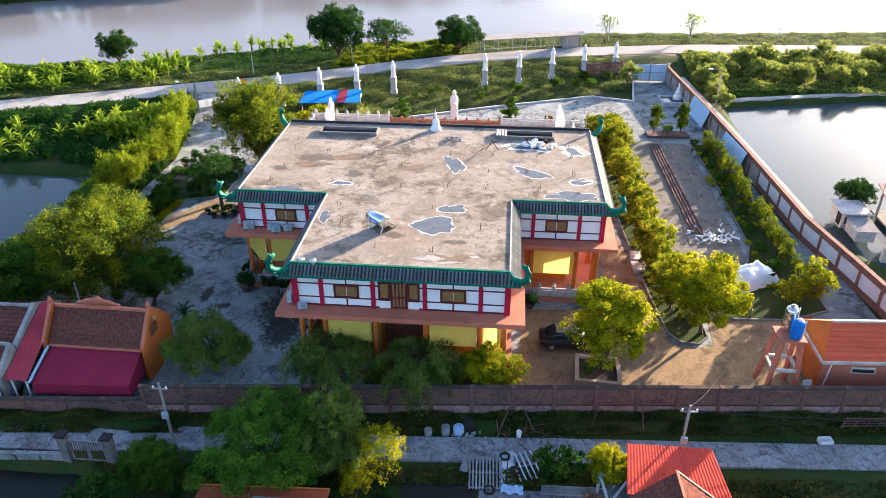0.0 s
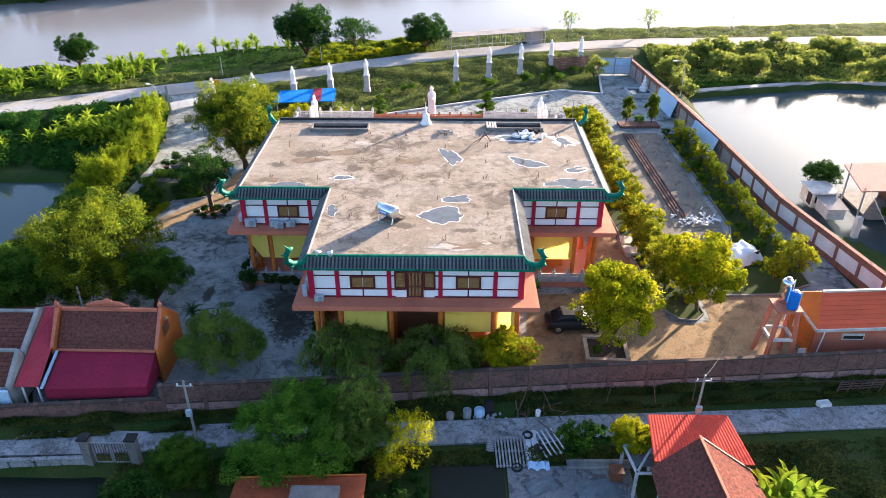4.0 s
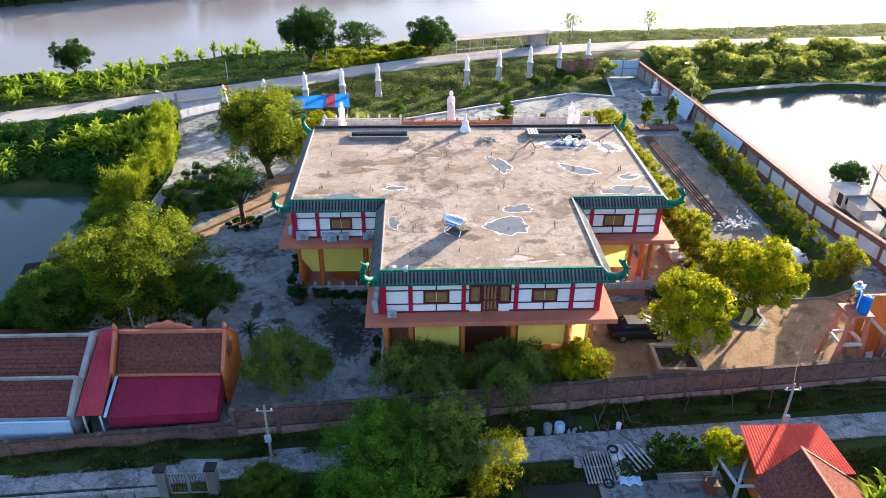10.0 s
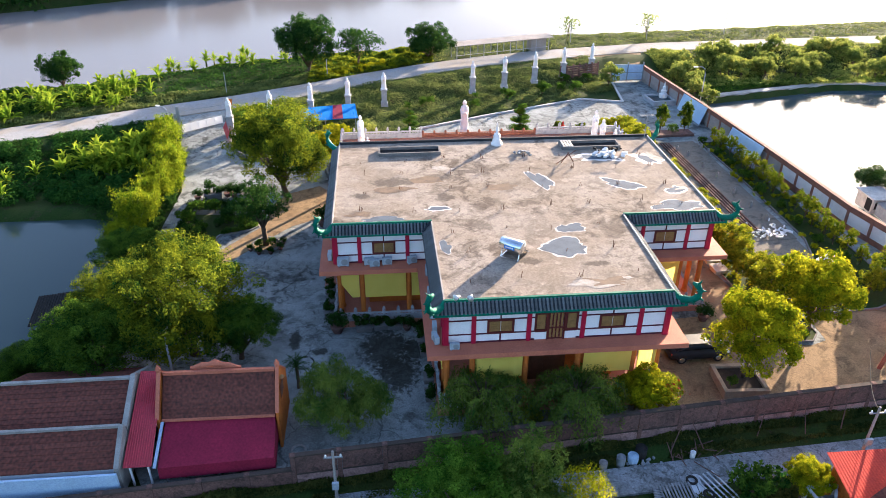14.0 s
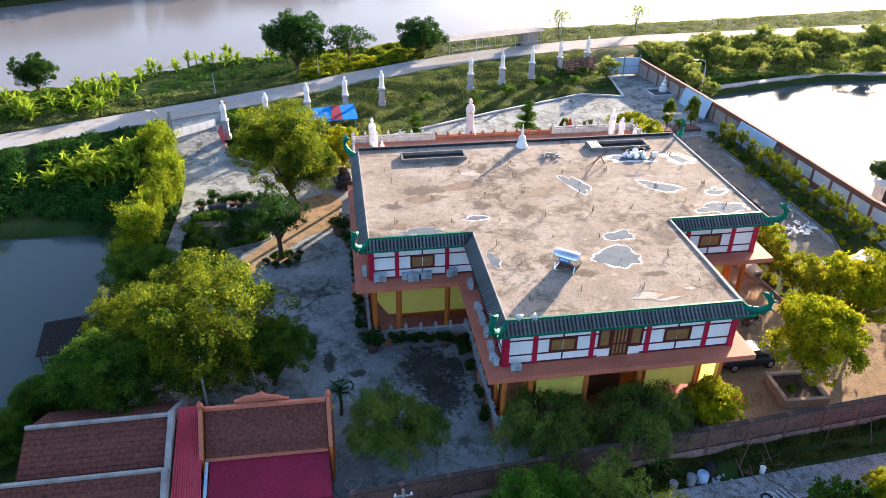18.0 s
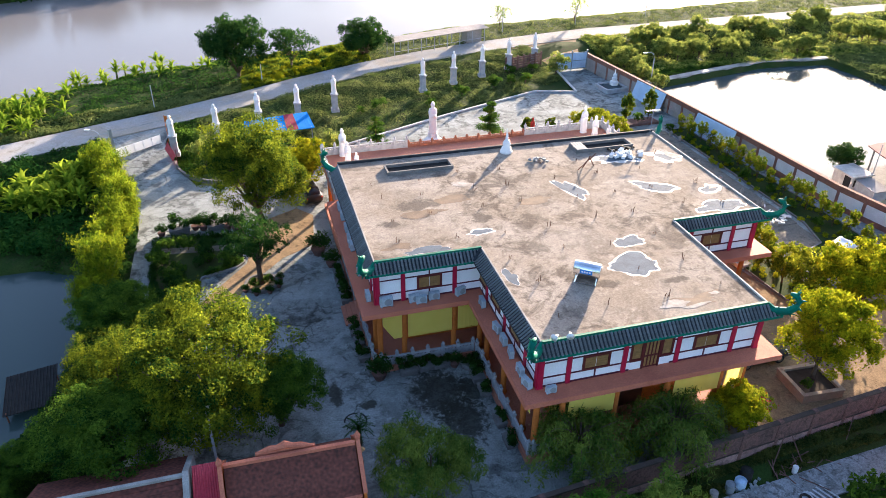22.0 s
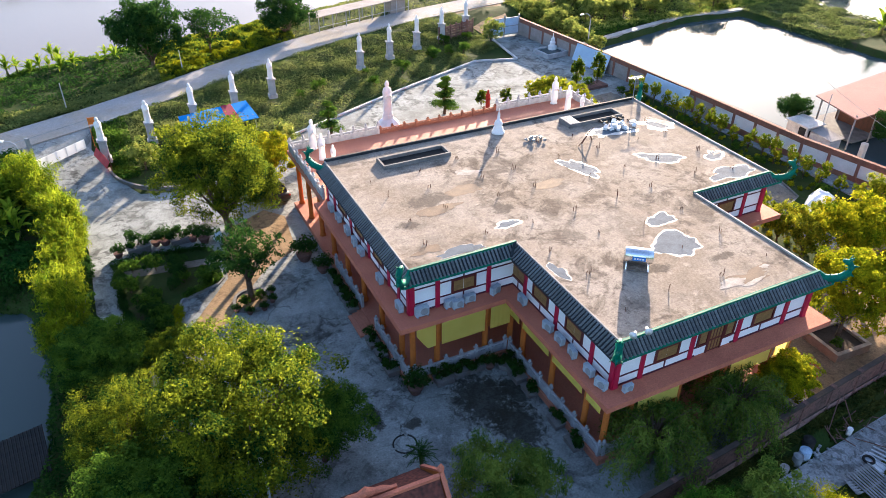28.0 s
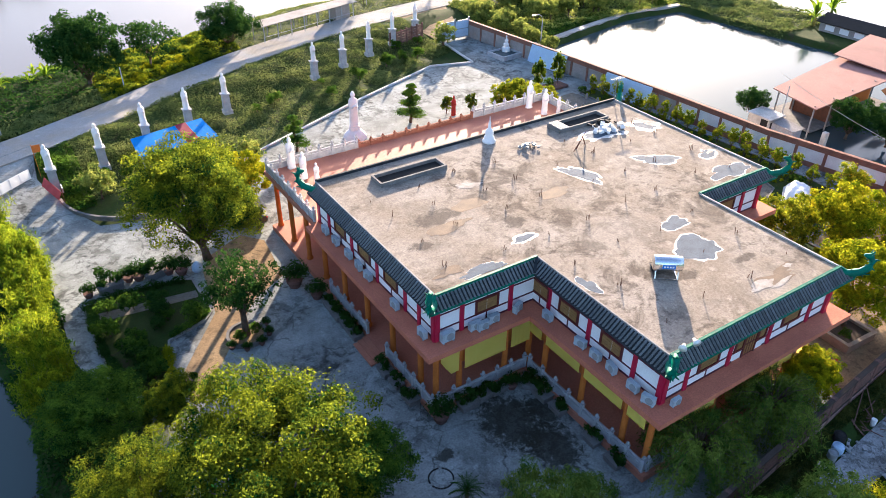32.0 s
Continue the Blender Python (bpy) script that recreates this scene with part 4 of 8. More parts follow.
for s in (-0.62, 0.62):
    part("leg", made(beam, (s, -0.34, 0), (s, -0.12, 0.55), 0.05, 0.05), M_STEEL, heater)
    part("brace", made(beam, (s, 1.15, 0), (s, 0.1, 0.75), 0.05, 0.05), M_STEEL, heater)
    part("foot_rail", made(beam, (s, -0.4, 0.03), (s, 1.2, 0.03), 0.05, 0.05), M_STEEL, heater)
    part("cradle", made(beam, (s, -0.3, 0.52), (s, 0.3, 0.52), 0.06, 0.05), M_STEEL, heater)
part("cross_bar", made(beam, (-0.62, -0.38, 0.05), (0.62, -0.38, 0.05), 0.04, 0.04), M_STEEL, heater)
part("reflector", made(beam, (0, 1.15, 0.06), (0, 0.14, 0.74), 1.4, 0.02), M_GRILLE, heater, "grey reflector sheet behind the tubes")
for k in range(14):
    part("glass_tube", made(lambda bm: tube(bm, [(-0.65 + k * 0.1, 1.1, 0.12), (-0.65 + k * 0.1, 0.12, 0.80)], [0.03, 0.03], 6)), M_DARK, heater, "dark glass tube")
for x, yaw in ((-12.5, -60), (-11.75, -20)):
    horn = thing("loudspeaker", "white horn loudspeaker on the eave", "loudspeaker", pose(x, 38.0, ROOF_Z + 0.1, 0, 0, yaw) @ Matrix.Scale(0.8, 4), "loudspeakers")
    part("horn", made(lambda bm: tube(bm, [(0, 0.1, 0.3), (0, -0.1, 0.3), (0, -0.35, 0.3)], [0.07, 0.12, 0.27], 14)), M_STATUE, horn, "", True)
    part("bracket", made(box, -0.03, -0.03, 0, 0.03, 0.03, 0.3), M_GRILLE, horn)


# wet patches with pale glossy film edges
def blot(cx, cy, rx, ry, yaw, seed, grow, z):
    bm = bmesh.new()
    n = 56
    c = bm.verts.new((0, 0, z))
    ring = []
    for k in range(n):
        a = k * math.tau / n
        r = 1 + 0.6 * noise.noise((math.cos(a) * 1.3, math.sin(a) * 1.3, seed * 3.7)) + 0.2 * noise.noise((math.cos(a) * 2.4, math.sin(a) * 2.4, seed * 1.9)) + 0.18 * noise.noise((math.cos(a) * 4, math.sin(a) * 4, seed))
        grow_ = 1.15 * grow * max(0.2, 1.0 + 1.6 * noise.noise((math.cos(a) * 2.2, math.sin(a) * 2.2, seed * 1.3 + 9)))
        ring.append(bm.verts.new(((rx * r + grow_) * math.cos(a), (ry * r + grow_) * math.sin(a), z)))
    for k in range(n):
        bm.faces.new((c, ring[k], ring[(k + 1) % n]))
    return bm, pose(cx, cy, ROOF_Z, 0, 0, yaw)


# Matte blue-grey; the sky's reflection is put into the puddle colour.
M_WET_SKY = shade("wet_concrete_sky", (0.115, 0.14, 0.17), (0.085, 0.10, 0.12), 1.5, 15, 0.85, 0.05, spec=0.1)
# Water film rim; part of its white sun glint is put into the colour.
M_FILM_EDGE = shade("film_edge_glint", (0.56, 0.53, 0.50), (0.42, 0.38, 0.34), 3.0, 20, 0.42, 0.15, spec=0.8)
for i, (cx, cy, rx, ry, yaw, edge) in enumerate(((-4.6, 43.7, 1.55, 1.05, 10, 0.1), (-3.75, 46.4, 0.95, 0.62, -10, 0.08), (-4.2, 54.6, 0.6, 1.9, 18, 0.1), (2.1, 53.3, 1.4, 0.8, -30, 0.1), (5.2, 49.3, 1.6, 0.65, 0, 0.07), (-16.8, 48.75, 1.55, 0.35, 0, 0.02), (-12.75, 44.4, 0.4, 0.75, 8, 0.035), (-12.7, 50.1, 0.7, 0.3, 10, 0.12), (6.0, 51.9, 0.75, 0.6, 20, 0.12), (5.9, 57.9, 0.5, 0.9, 40, 0.4), (1.8, 58.7, 1.5, 0.5, -12, 0.35))):
    pud = thing("puddle", "drying rain puddle with a pale glossy edge", "puddle", None, "puddles on the roof")
    bm, m = blot(cx, cy, rx, ry, yaw, i, edge, 0.005)
    pud.matrix_basis = m
    part("lime_rim", bm, M_FILM_EDGE, pud, "glossy film rim with sun glint in its colour")
    bm, m = blot(cx, cy, rx, ry, yaw, i, 0.0, 0.009)
    part("wet_patch", bm, M_WET_SKY, pud, "damp patch with the sky's blue in its colour")

M_LIMEP = shade("faded_lime", (0.42, 0.385, 0.34), (0.27, 0.235, 0.195), 2.2, 9, 0.9, 0.2, spec=0.06)
M_DAMP = shade("damp_brown_concrete", (0.21, 0.15, 0.10), (0.13, 0.10, 0.075), 1.6, 15, 0.8, 0.1)
for i, (cx, cy, rx, ry, yaw) in enumerate(((-3.6, 39.3, 1.6, 0.4, -4), (-2.2, 39.75, 0.9, 0.28, 8), (-15.6, 53.6, 1.6, 0.5, 5), (-13.2, 55.2, 1.3, 0.6, 0), (-7.6, 53.4, 1.2, 0.5, 12), (-18.6, 49.6, 1.0, 0.4, 0))):
    bm, m = blot(cx, cy, rx, ry, yaw, i + 30, 0.0, 0.003 + 0.004 * (i % 3))
    tagged(part("damp_stain", bm, M_DAMP), "drying brown damp stain on the roof", "stain", "damp stains").matrix_basis = m
for i, (cx, cy, rx, ry) in enumerate(((-11.9, 57.4, 0.9, 0.35), (-1.7, 39.75, 0.3, 0.16), (-4.6, 39.3, 0.8, 0.3), (-3.4, 38.9, 0.9, 0.16), (6.5, 58.4, 0.4, 1.0), (6.4, 52.1, 0.45, 0.18))):
    bm, m = blot(cx, cy, rx, ry, i * 9 - 20, i + 50, 0.0, 0.012)
    tagged(part("lime_streak", bm, M_LIMEP), "patchy white lime streak on the roof", "lime streak", "lime streaks").matrix_basis = m


# starter bars left standing in the slab
M_RUST = shade("rusty_iron", (0.16, 0.08, 0.05), (0.09, 0.05, 0.035), 4, 40, 0.85, 0.4)
BAR = mesh_of("bar", made(lambda bm: tube(bm, [(0, 0, 0), (0.02, 0.01, 0.5), (0.05, -0.02, 1.0)], [0.022, 0.022, 0.018], 5)), M_RUST)
rr = random.Random(5)
spots = [(x, y) for x in (-18.5, -15, -11.6, -8.2, -4.8, -1.3, 2.2, 5.6) for y in (50, 53.2, 56.4, 59.2)] + [(x, y) for x in (-11.6, -8.2, -4.8, -1.3) for y in (40.2, 43.4, 46.7)]
for i, (x, y) in enumerate(spots):
    ob = thing("starter_bars", "rusty steel starter bars standing in the roof slab", "starter bars", pose(x + rr.uniform(-0.5, 0.5), y + rr.uniform(-0.4, 0.4), ROOF_Z, 0, 0, rr.uniform(0, 90)), "starter bars")
    for k in range(rr.choice((1, 2, 2, 3, 4))):
        shared("bar", BAR, ob, pose((k % 2 - 0.5) * 0.17, (k // 2 - 0.5) * 0.17, 0, 0, 0, rr.uniform(0, 360)) @ Matrix.Diagonal((1, 1, rr.choice((0.16, 0.2, 0.26, 0.34, 0.46)), 1)))


def rubble(bm, seed, n, w, d, lo, hi, slim=None):
    r = random.Random(seed)
    for _ in range(n):
        x, y, s = r.gauss(0, w / 2.5), r.gauss(0, d / 2.5), r.uniform(lo, hi)
        z = max(0, 0.25 - abs(x) * 0.2) * r.random()
        t = s * 0.6 if slim is None else slim
        beam(bm, (x, y, z + t * 0.4), (x + s * r.uniform(-1, 1), y + s * r.uniform(-1, 1), z + s * r.uniform(0.1, 0.5)), t, t * 0.8)


ob = tagged(part("brick_heap", made(rubble, 3, 22, 1.0, 0.7, 0.14, 0.3), M_GRILLE), "small heap of grey bricks on the roof", "brick heap", kind="stuff")
ob.matrix_basis = pose(-4.8, 59.9, ROOF_Z)
# A table frame under a white tarpaulin, built as loose pale bars.
ob = tagged(part("sack_heap", made(rubble, 7, 26, 2.3, 0.9, 0.25, 0.6), M_STATUE), "table frame under a white tarpaulin, built as a pale heap", "sack heap", kind="stuff")
ob.matrix_basis = pose(2.6, 59.0, ROOF_Z)
ob = tagged(part("stone_row", made(rubble, 9, 20, 2.2, 0.5, 0.2, 0.42), M_DARK), "row of dark stones beside the skylight box", "stones", kind="stuff")
ob.matrix_basis = pose(2.9, 60.1, ROOF_Z)
ob = tagged(part("trestle", made(lambda bm: (beam(bm, (-0.5, 0, 0), (0.1, 0, 0.95), 0.06, 0.06), beam(bm, (0.6, 0.2, 0), (0.0, 0, 0.95), 0.06, 0.06), beam(bm, (-1.0, -0.3, 0.05), (0.8, 0.5, 0.9), 0.05, 0.05))), M_WOOD), "leaning wooden trestle poles on the roof", "trestle")
ob.matrix_basis = pose(-1.25, 57.7, ROOF_Z)
ob = tagged(part("antenna", made(lambda bm: (beam(bm, (0, 0, 0), (0, 0, 2.2), 0.05, 0.05), beam(bm, (-0.7, 0, 2.1), (0.7, 0, 2.1), 0.03, 0.03), [beam(bm, (k * 0.2, -0.3, 2.1), (k * 0.2, 0.3, 2.1), 0.02, 0.02) for k in range(-3, 4)])), M_GRILLE), "thin metal television antenna on the roof corner", "antenna")
ob.matrix_basis = pose(7.2, 62.9, ROOF_Z)


# ---- walls round the yard ----
def wall_run(bm, a, b, z0, z1, thick):
    beam(bm, (a[0], a[1], (z0 + z1) / 2), (b[0], b[1], (z0 + z1) / 2), thick, z1 - z0)


def front_y(x):
    return 35.35 + 0.0855 * (x - 5)


M_PANEL = stained("stained_render", (0.19, 0.105, 0.085), (0.13, 0.08, 0.068), (0.045, 0.034, 0.028), 0.9, 0.50, 0.92, 0.4, 0.12, 0.6, 0.3)
M_FOOT = stained("pinkish_render", (0.36, 0.225, 0.20), (0.25, 0.155, 0.14), (0.08, 0.055, 0.046), 0.9, 0.52, 0.92, 0.4, 0.12, 0.6, 0.3)
M_COPING = shade("dark_coping", (0.085, 0.062, 0.052), (0.045, 0.038, 0.03), 1.2, 16, 0.92, 0.4)
front = thing("wall_south", "long stained brick boundary wall with piers and coping", "boundary wall", kind="structure")
xs = [-46 + 2.62 * k for k in range(30)]
PIER = mesh_of("pier", made(lambda bm: (box(bm, -0.13, -0.11, -0.4, 0.13, 0.11, 2.5), box(bm, -0.16, -0.16, 2.5, 0.16, 0.16, 2.57))), M_PANEL)
for i, x in enumerate(xs):
    y = front_y(x)
    top = 2.05 if x > -23 else 1.0
    shared("pier", PIER, front, pose(x, y, -0.5 + (0 if x > -23 else -1.05), 0, 0, 4.9))
    if i + 1 < len(xs):
        x1 = xs[i + 1]
        part("panel", made(wall_run, (x + 0.15, front_y(x + 0.15)), (x1 - 0.15, front_y(x1 - 0.15)), 0.62 if top > 1 else -0.2, top - 0.1, 0.16), M_PANEL, front)
        part("footing", made(wall_run, (x + 0.15, front_y(x + 0.15)), (x1 - 0.15, front_y(x1 - 0.15)), -0.9, 0.57 if top > 1 else -0.25, 0.2), M_FOOT, front, "paler pinkish-grey footing")
        part("coping", made(wall_run, (x + 0.1, front_y(x + 0.1)), (x1 - 0.1, front_y(x1 - 0.1)), top - 0.095, top, 0.3), M_COPING, front, "dark coping")
        # Dark course; the shadow under the wall's ledge is put into its colour.
        part("string_course", made(wall_run, (x + 0.15, front_y(x + 0.15)), (x1 - 0.15, front_y(x1 - 0.15)), 0.575 if top > 1 else -0.245, 0.615 if top > 1 else -0.205, 0.3), M_COPING, front)

EAST = [(23.2, 107.5), (25.0, 90), (26.3, 74), (27.2, 60), (29.9, 46), (31, 37.6)]
east = thing("wall_east", "brick boundary wall with white rendered panels between red piers", "boundary wall", kind="structure")
M_BRICKRED = shade("red_brick_trim", (0.26, 0.125, 0.088), (0.17, 0.088, 0.066), 1.5, 25, 0.85, 0.4)
M_PALE = shade("pale_panel", (0.74, 0.74, 0.74), (0.58, 0.57, 0.56), 0.8, 14, 0.8, 0.15)
M_GREYP = shade("grey_panel", (0.34, 0.31, 0.29), (0.24, 0.22, 0.2), 0.7, 14, 0.9, 0.3)
pts = []
for (xa, ya), (xb, yb) in zip(EAST, EAST[1:]):
    n = max(1, round(math.hypot(xb - xa, yb - ya) / 2.9))
    pts += [(xa + (xb - xa) * k / n, ya + (yb - ya) * k / n) for k in range(n)]
pts.append(EAST[-1])
for i, (a, b) in enumerate(zip(pts, pts[1:])):
    va, vb = Vector(a), Vector(b)
    d = (vb - va).normalized()
    p, q = va + d * 0.14, vb - d * 0.14
    fresh = a[1] < 72
    part("pier", made(wall_run, va - d * 0.14, va + d * 0.14, -0.85, 2.28, 0.34), M_BRICKRED, east)
    part("panel", made(wall_run, p, q, 0.5, 1.75, 0.16), M_PALE if fresh else M_GREYP, east, "white rendered panel" if fresh else "bare grey panel")
    part("footing", made(wall_run, p, q, -0.85, 0.495, 0.24), M_BRICKRED if fresh else M_GREYP, east)
    part("band", made(wall_run, p, q, 1.755, 2.24, 0.24), M_BRICKRED, east, "red brick band")
    part("coping", made(wall_run, va, vb, 2.245 + 0.004 * (i % 2), 2.36 + 0.004 * (i % 2), 0.40), M_BRICKRED, east, "red brick coping")
M_PATH = shade("pale_path", (0.44, 0.40, 0.36), (0.30, 0.27, 0.24), 0.8, 14, 0.9, 0.3)
lane_east = strip("path", [(25.4, 110), (27.2, 90), (28.3, 74), (29.2, 60), (31.9, 46), (33, 38)], 1.05, 0.0, M_PATH, "narrow pale path along the pond", "path", 0.5)
strip("path", [(29.2, 99.4), (40, 101.9), (51.5, 104.3), (63.5, 103.4)], 0.55, 0.0, M_PATH, "pale worn path on the far pond bank", "path", 0.4)
tagged(part("hose", made(lambda bm: tube(bm, [(27.45 + 0.085 * k * 1.2 + 0.22 * math.sin(k * 2.1), 92 - k * 3.0, 0.07) for k in range(11)], [0.07] * 11, 6)), M_DARK), "black water hose lying on the path", "hose")

# leaning sheets against the east wall
for y0, y1, x0, w in ((81.3, 74.5, 24.6, 0.0), (94.4, 88.0, 23.75, 0.0)):
    bm = bmesh.new()
    vs = [bm.verts.new(p) for p in ((x0, y0, 0.05), (x0 + 0.5, y1, 0.05), (x0 + 1.2, y1, 2.3), (x0 + 0.65, y0, 2.2))]
    f = bm.faces.new(vs)
    g = bmesh.ops.extrude_face_region(bm, geom=[f])
    bmesh.ops.translate(bm, verts=[v for v in g["geom"] if isinstance(v, bmesh.types.BMVert)], vec=(0.05, 0, 0.03))
    tagged(part("metal_sheet", bm, M_SHEET), "pale blue metal sheet leaning on the wall", "metal sheet")

# ---- gates ----
gate = thing("yard_gate", "closed pale blue steel double gate", "gate", pose(18.3, 107.2, 0))
for k in range(2):
    leaf = part("gate_leaf", made(lambda bm: (box(bm, 0.06 + k * 2.4, -0.03, 0.15, 2.36 + k * 2.4, 0.03, 2.6))), M_SHEET, gate)
    for z in (0.2, 1.35, 2.5):
        part("gate_rail", made(box, 0.06 + k * 2.4, -0.06, z, 2.36 + k * 2.4, -0.03, z + 0.08), M_GRILLE, leaf)
for k in range(3):
    part("gate_post", made(box, k * 2.4 - 0.09 + (0.03 if k == 0 else 0), -0.1, 0, k * 2.4 + 0.06, 0.1, 2.9), M_GRILLE, gate)
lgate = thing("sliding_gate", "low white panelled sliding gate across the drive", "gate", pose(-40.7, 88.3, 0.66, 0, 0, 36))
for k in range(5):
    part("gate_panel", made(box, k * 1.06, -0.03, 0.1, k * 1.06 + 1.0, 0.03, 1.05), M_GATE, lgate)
for k in range(6):
    part("gate_post", made(box, k * 1.06 - 0.05, -0.05, 0, k * 1.06 - 0.005, 0.05, 1.08), M_WHITE, lgate)
for k, h in ((-0.35, 3.4), (-0.8, 2.6)):
    part("gate_pillar", made(box, k, -0.15, -0.2, k + 0.28, 0.15, h), M_GRILLE, lgate)
fence = thing("brick_fence", "red-brown panelled fence beside the gate", "fence", pose(10.6, 108.0, 0.4, 0, 0, 17))
for k in range(7):
    part("fence_post", made(box, k * 1.1 - 0.1, -0.1, -0.3, k * 1.1 + 0.1, 0.1, 1.95), M_PANEL, fence)
    if k < 6:
        for z in (0.05, 0.4, 0.75, 1.1, 1.45):
            part("fence_rail", made(box, k * 1.1 + 0.1, -0.05, z, k * 1.1 + 1.0, 0.05, z + 0.28), M_PANEL, fence)



# ---- houses ----
def sloped(bm, p00, p10, p11, p01, thick=0.12):
    """A roof plane through four corners, with thickness."""
    a = [Vector(p) for p in (p00, p10, p11, p01)]
    nrm = (a[1] - a[0]).cross(a[3] - a[0]).normalized()
    if nrm.z < 0:
        nrm = -nrm
    lo, hi = [bm.verts.new(p - nrm * thick) for p in a], [bm.verts.new(p) for p in a]
    bm.faces.new(hi), bm.faces.new(list(reversed(lo)))
    for i in range(4):
        bm.faces.new((lo[i], lo[(i + 1) % 4], hi[(i + 1) % 4], hi[i]))


def roof_ribs(bm, p00, p10, p11, p01, step, w, h):
    """Raised ribs running from the edge p00-p10 to the edge p01-p11."""
    a = [Vector(p) for p in (p00, p10, p11, p01)]
    nrm = (a[1] - a[0]).cross(a[3] - a[0]).normalized()
    nrm = -nrm if nrm.z < 0 else nrm
    n = int((a[1] - a[0]).length / step)
    for k in range(n + 1):
        p, q = a[0].lerp(a[1], k / n), a[3].lerp(a[2], k / n)
        d = (q - p).normalized()
        s = d.cross(nrm).normalized() * w / 2
        v = [bm.verts.new(x) for x in (p - s + nrm * 0.003, p + nrm * h, p + s + nrm * 0.003, q - s + nrm * 0.003, q + nrm * h, q + s + nrm * 0.003)]
        bm.faces.new((v[0], v[1], v[4], v[3])), bm.faces.new((v[1], v[2], v[5], v[4])), bm.faces.new((v[0], v[2], v[1])), bm.faces.new((v[3], v[4], v[5]))


def roof_tiles(ob, p00, p10, p11, p01, rows, mat):
    """Overlapping tile courses across a slope, each a stepped strip."""
    a = [Vector(p) for p in (p00, p10, p11, p01)]
    for k in range(rows):
        f0, f1 = k / rows, (k + 1.12) / rows
        q = [a[0].lerp(a[3], f0), a[1].lerp(a[2], f0), a[1].lerp(a[2], min(f1, 1.0)), a[0].lerp(a[3], min(f1, 1.0))]
        up = Vector((0, 0, 0.05))
        part("tile_course", made(sloped, q[0] + up * 0.2, q[1] + up * 0.2, q[2] + up, q[3] + up, 0.035), mat, ob)


def gable_wall(bm, x, y0, y1, ym, z_eave, z_top, thick):
    lo = [(y0, 0), (y1, 0), (y1, z_eave), (ym, z_top), (y0, z_eave)]
    a, b = [bm.verts.new((x - thick / 2, y, z)) for y, z in lo], [bm.verts.new((x + thick / 2, y, z)) for y, z in lo]
    bm.faces.new(a), bm.faces.new(list(reversed(b)))
    for i in range(5):
        bm.faces.new((a[i], a[(i + 1) % 5], b[(i + 1) % 5], b[i]))


hut = thing("shrine_house", "small shrine house with brown clay tiles and orange gables", "house")
part("wall", made(box, -30.1, 36.15, 0, -23.7, 39.6, 2.45), M_ORANGE, hut)
RA, RB, EA, EB = (-30.2, 37.75, 4.45), (-23.6, 37.45, 4.6), (-30.2, 36.0, 2.5), (-23.6, 35.85, 2.55)
part("roof", made(lambda bm: (sloped(bm, RA, RB, EB, EA), sloped(bm, RA, RB, (-23.6, 39.9, 2.6), (-30.2, 40.0, 2.5)))), M_CLAY, hut, "brown clay tile roof")
roof_tiles(hut, RA, RB, EB, EA, 9, M_CLAY)
part("ridge", made(beam, (RA[0], RA[1], RA[2] + 0.1), (RB[0], RB[1], RB[2] + 0.1), 0.2, 0.2), M_SALMON, hut, "salmon rendered ridge")
part("eave_band", made(beam, (EA[0], EA[1] - 0.06, EA[2] - 0.02), (EB[0], EB[1] - 0.06, EB[2] - 0.02), 0.14, 0.12), M_SALMON, hut, "salmon eave band")
for x in (-30.35, -23.45):
    part("gable", made(gable_wall, x, 35.7, 39.8, 37.6, 2.75, 4.8, 0.16), M_ORANGE, hut, "orange gable wall")
    for s in (0, 1):
        part("gable_coping", made(beam, (x, 35.7 if s else 39.8, 2.8), (x, 37.6, 4.86), 0.22, 0.1), M_SALMON, hut)
    part("gable_finial", made(lathe, [(0.14, 0), (0.18, 0.2), (0.1, 0.35), (0.03, 0.5)], 8, (x, 37.6, 4.82)), M_SALMON, hut)
part("ornament", made(lambda bm: (lathe(bm, [(0.05, 0), (0.22, 0.1), (0.05, 0.24)], 9, (-23.3, 37.6, 3.85)))), M_GOLD, hut, "gilded gable ornament")
part("crest", made(lambda bm: slab(bm, [(-28.6, 37.9), (-25.6, 37.75), (-25.6, 37.9), (-28.6, 38.05)], 4.5, 4.78)), M_SALMON, hut, "orange roof crest")
part("crest_peak", made(lambda bm: tube(bm, [(-28.4, 37.97, 4.78), (-27.9, 37.95, 4.9), (-27.5, 37.9, 4.95), (-27.1, 37.87, 5.08), (-26.7, 37.85, 4.95), (-26.3, 37.82, 4.9), (-25.8, 37.8, 4.78)], [0.06, 0.16, 0.13, 0.22, 0.13, 0.16, 0.06], 8)), M_SALMON, hut, "orange roof crest ornament")
for k in range(5):
    part("vent_slat", made(box, -23.32, 36.9, 2.9 + k * 0.17, -23.27, 37.9, 3.0 + k * 0.17), M_WOOD, hut)
AW = [(-30.0, 35.98, 2.40), (-23.6, 35.88, 2.44), (-23.5, 33.4, 1.55), (-29.95, 33.15, 1.5)]
awning = thing("awning", "maroon metal sheet awning in front of the shrine house", "awning")
part("sheet", made(sloped, *AW, 0.05), M_MAROON, awning)
part("front_flap", made(sloped, (-29.95, 33.15, 1.5), (-23.5, 33.4, 1.55), (-23.5, 33.36, 0.75), (-29.95, 33.1, 0.7), 0.04), M_MAROON, awning, "hanging maroon front sheet")
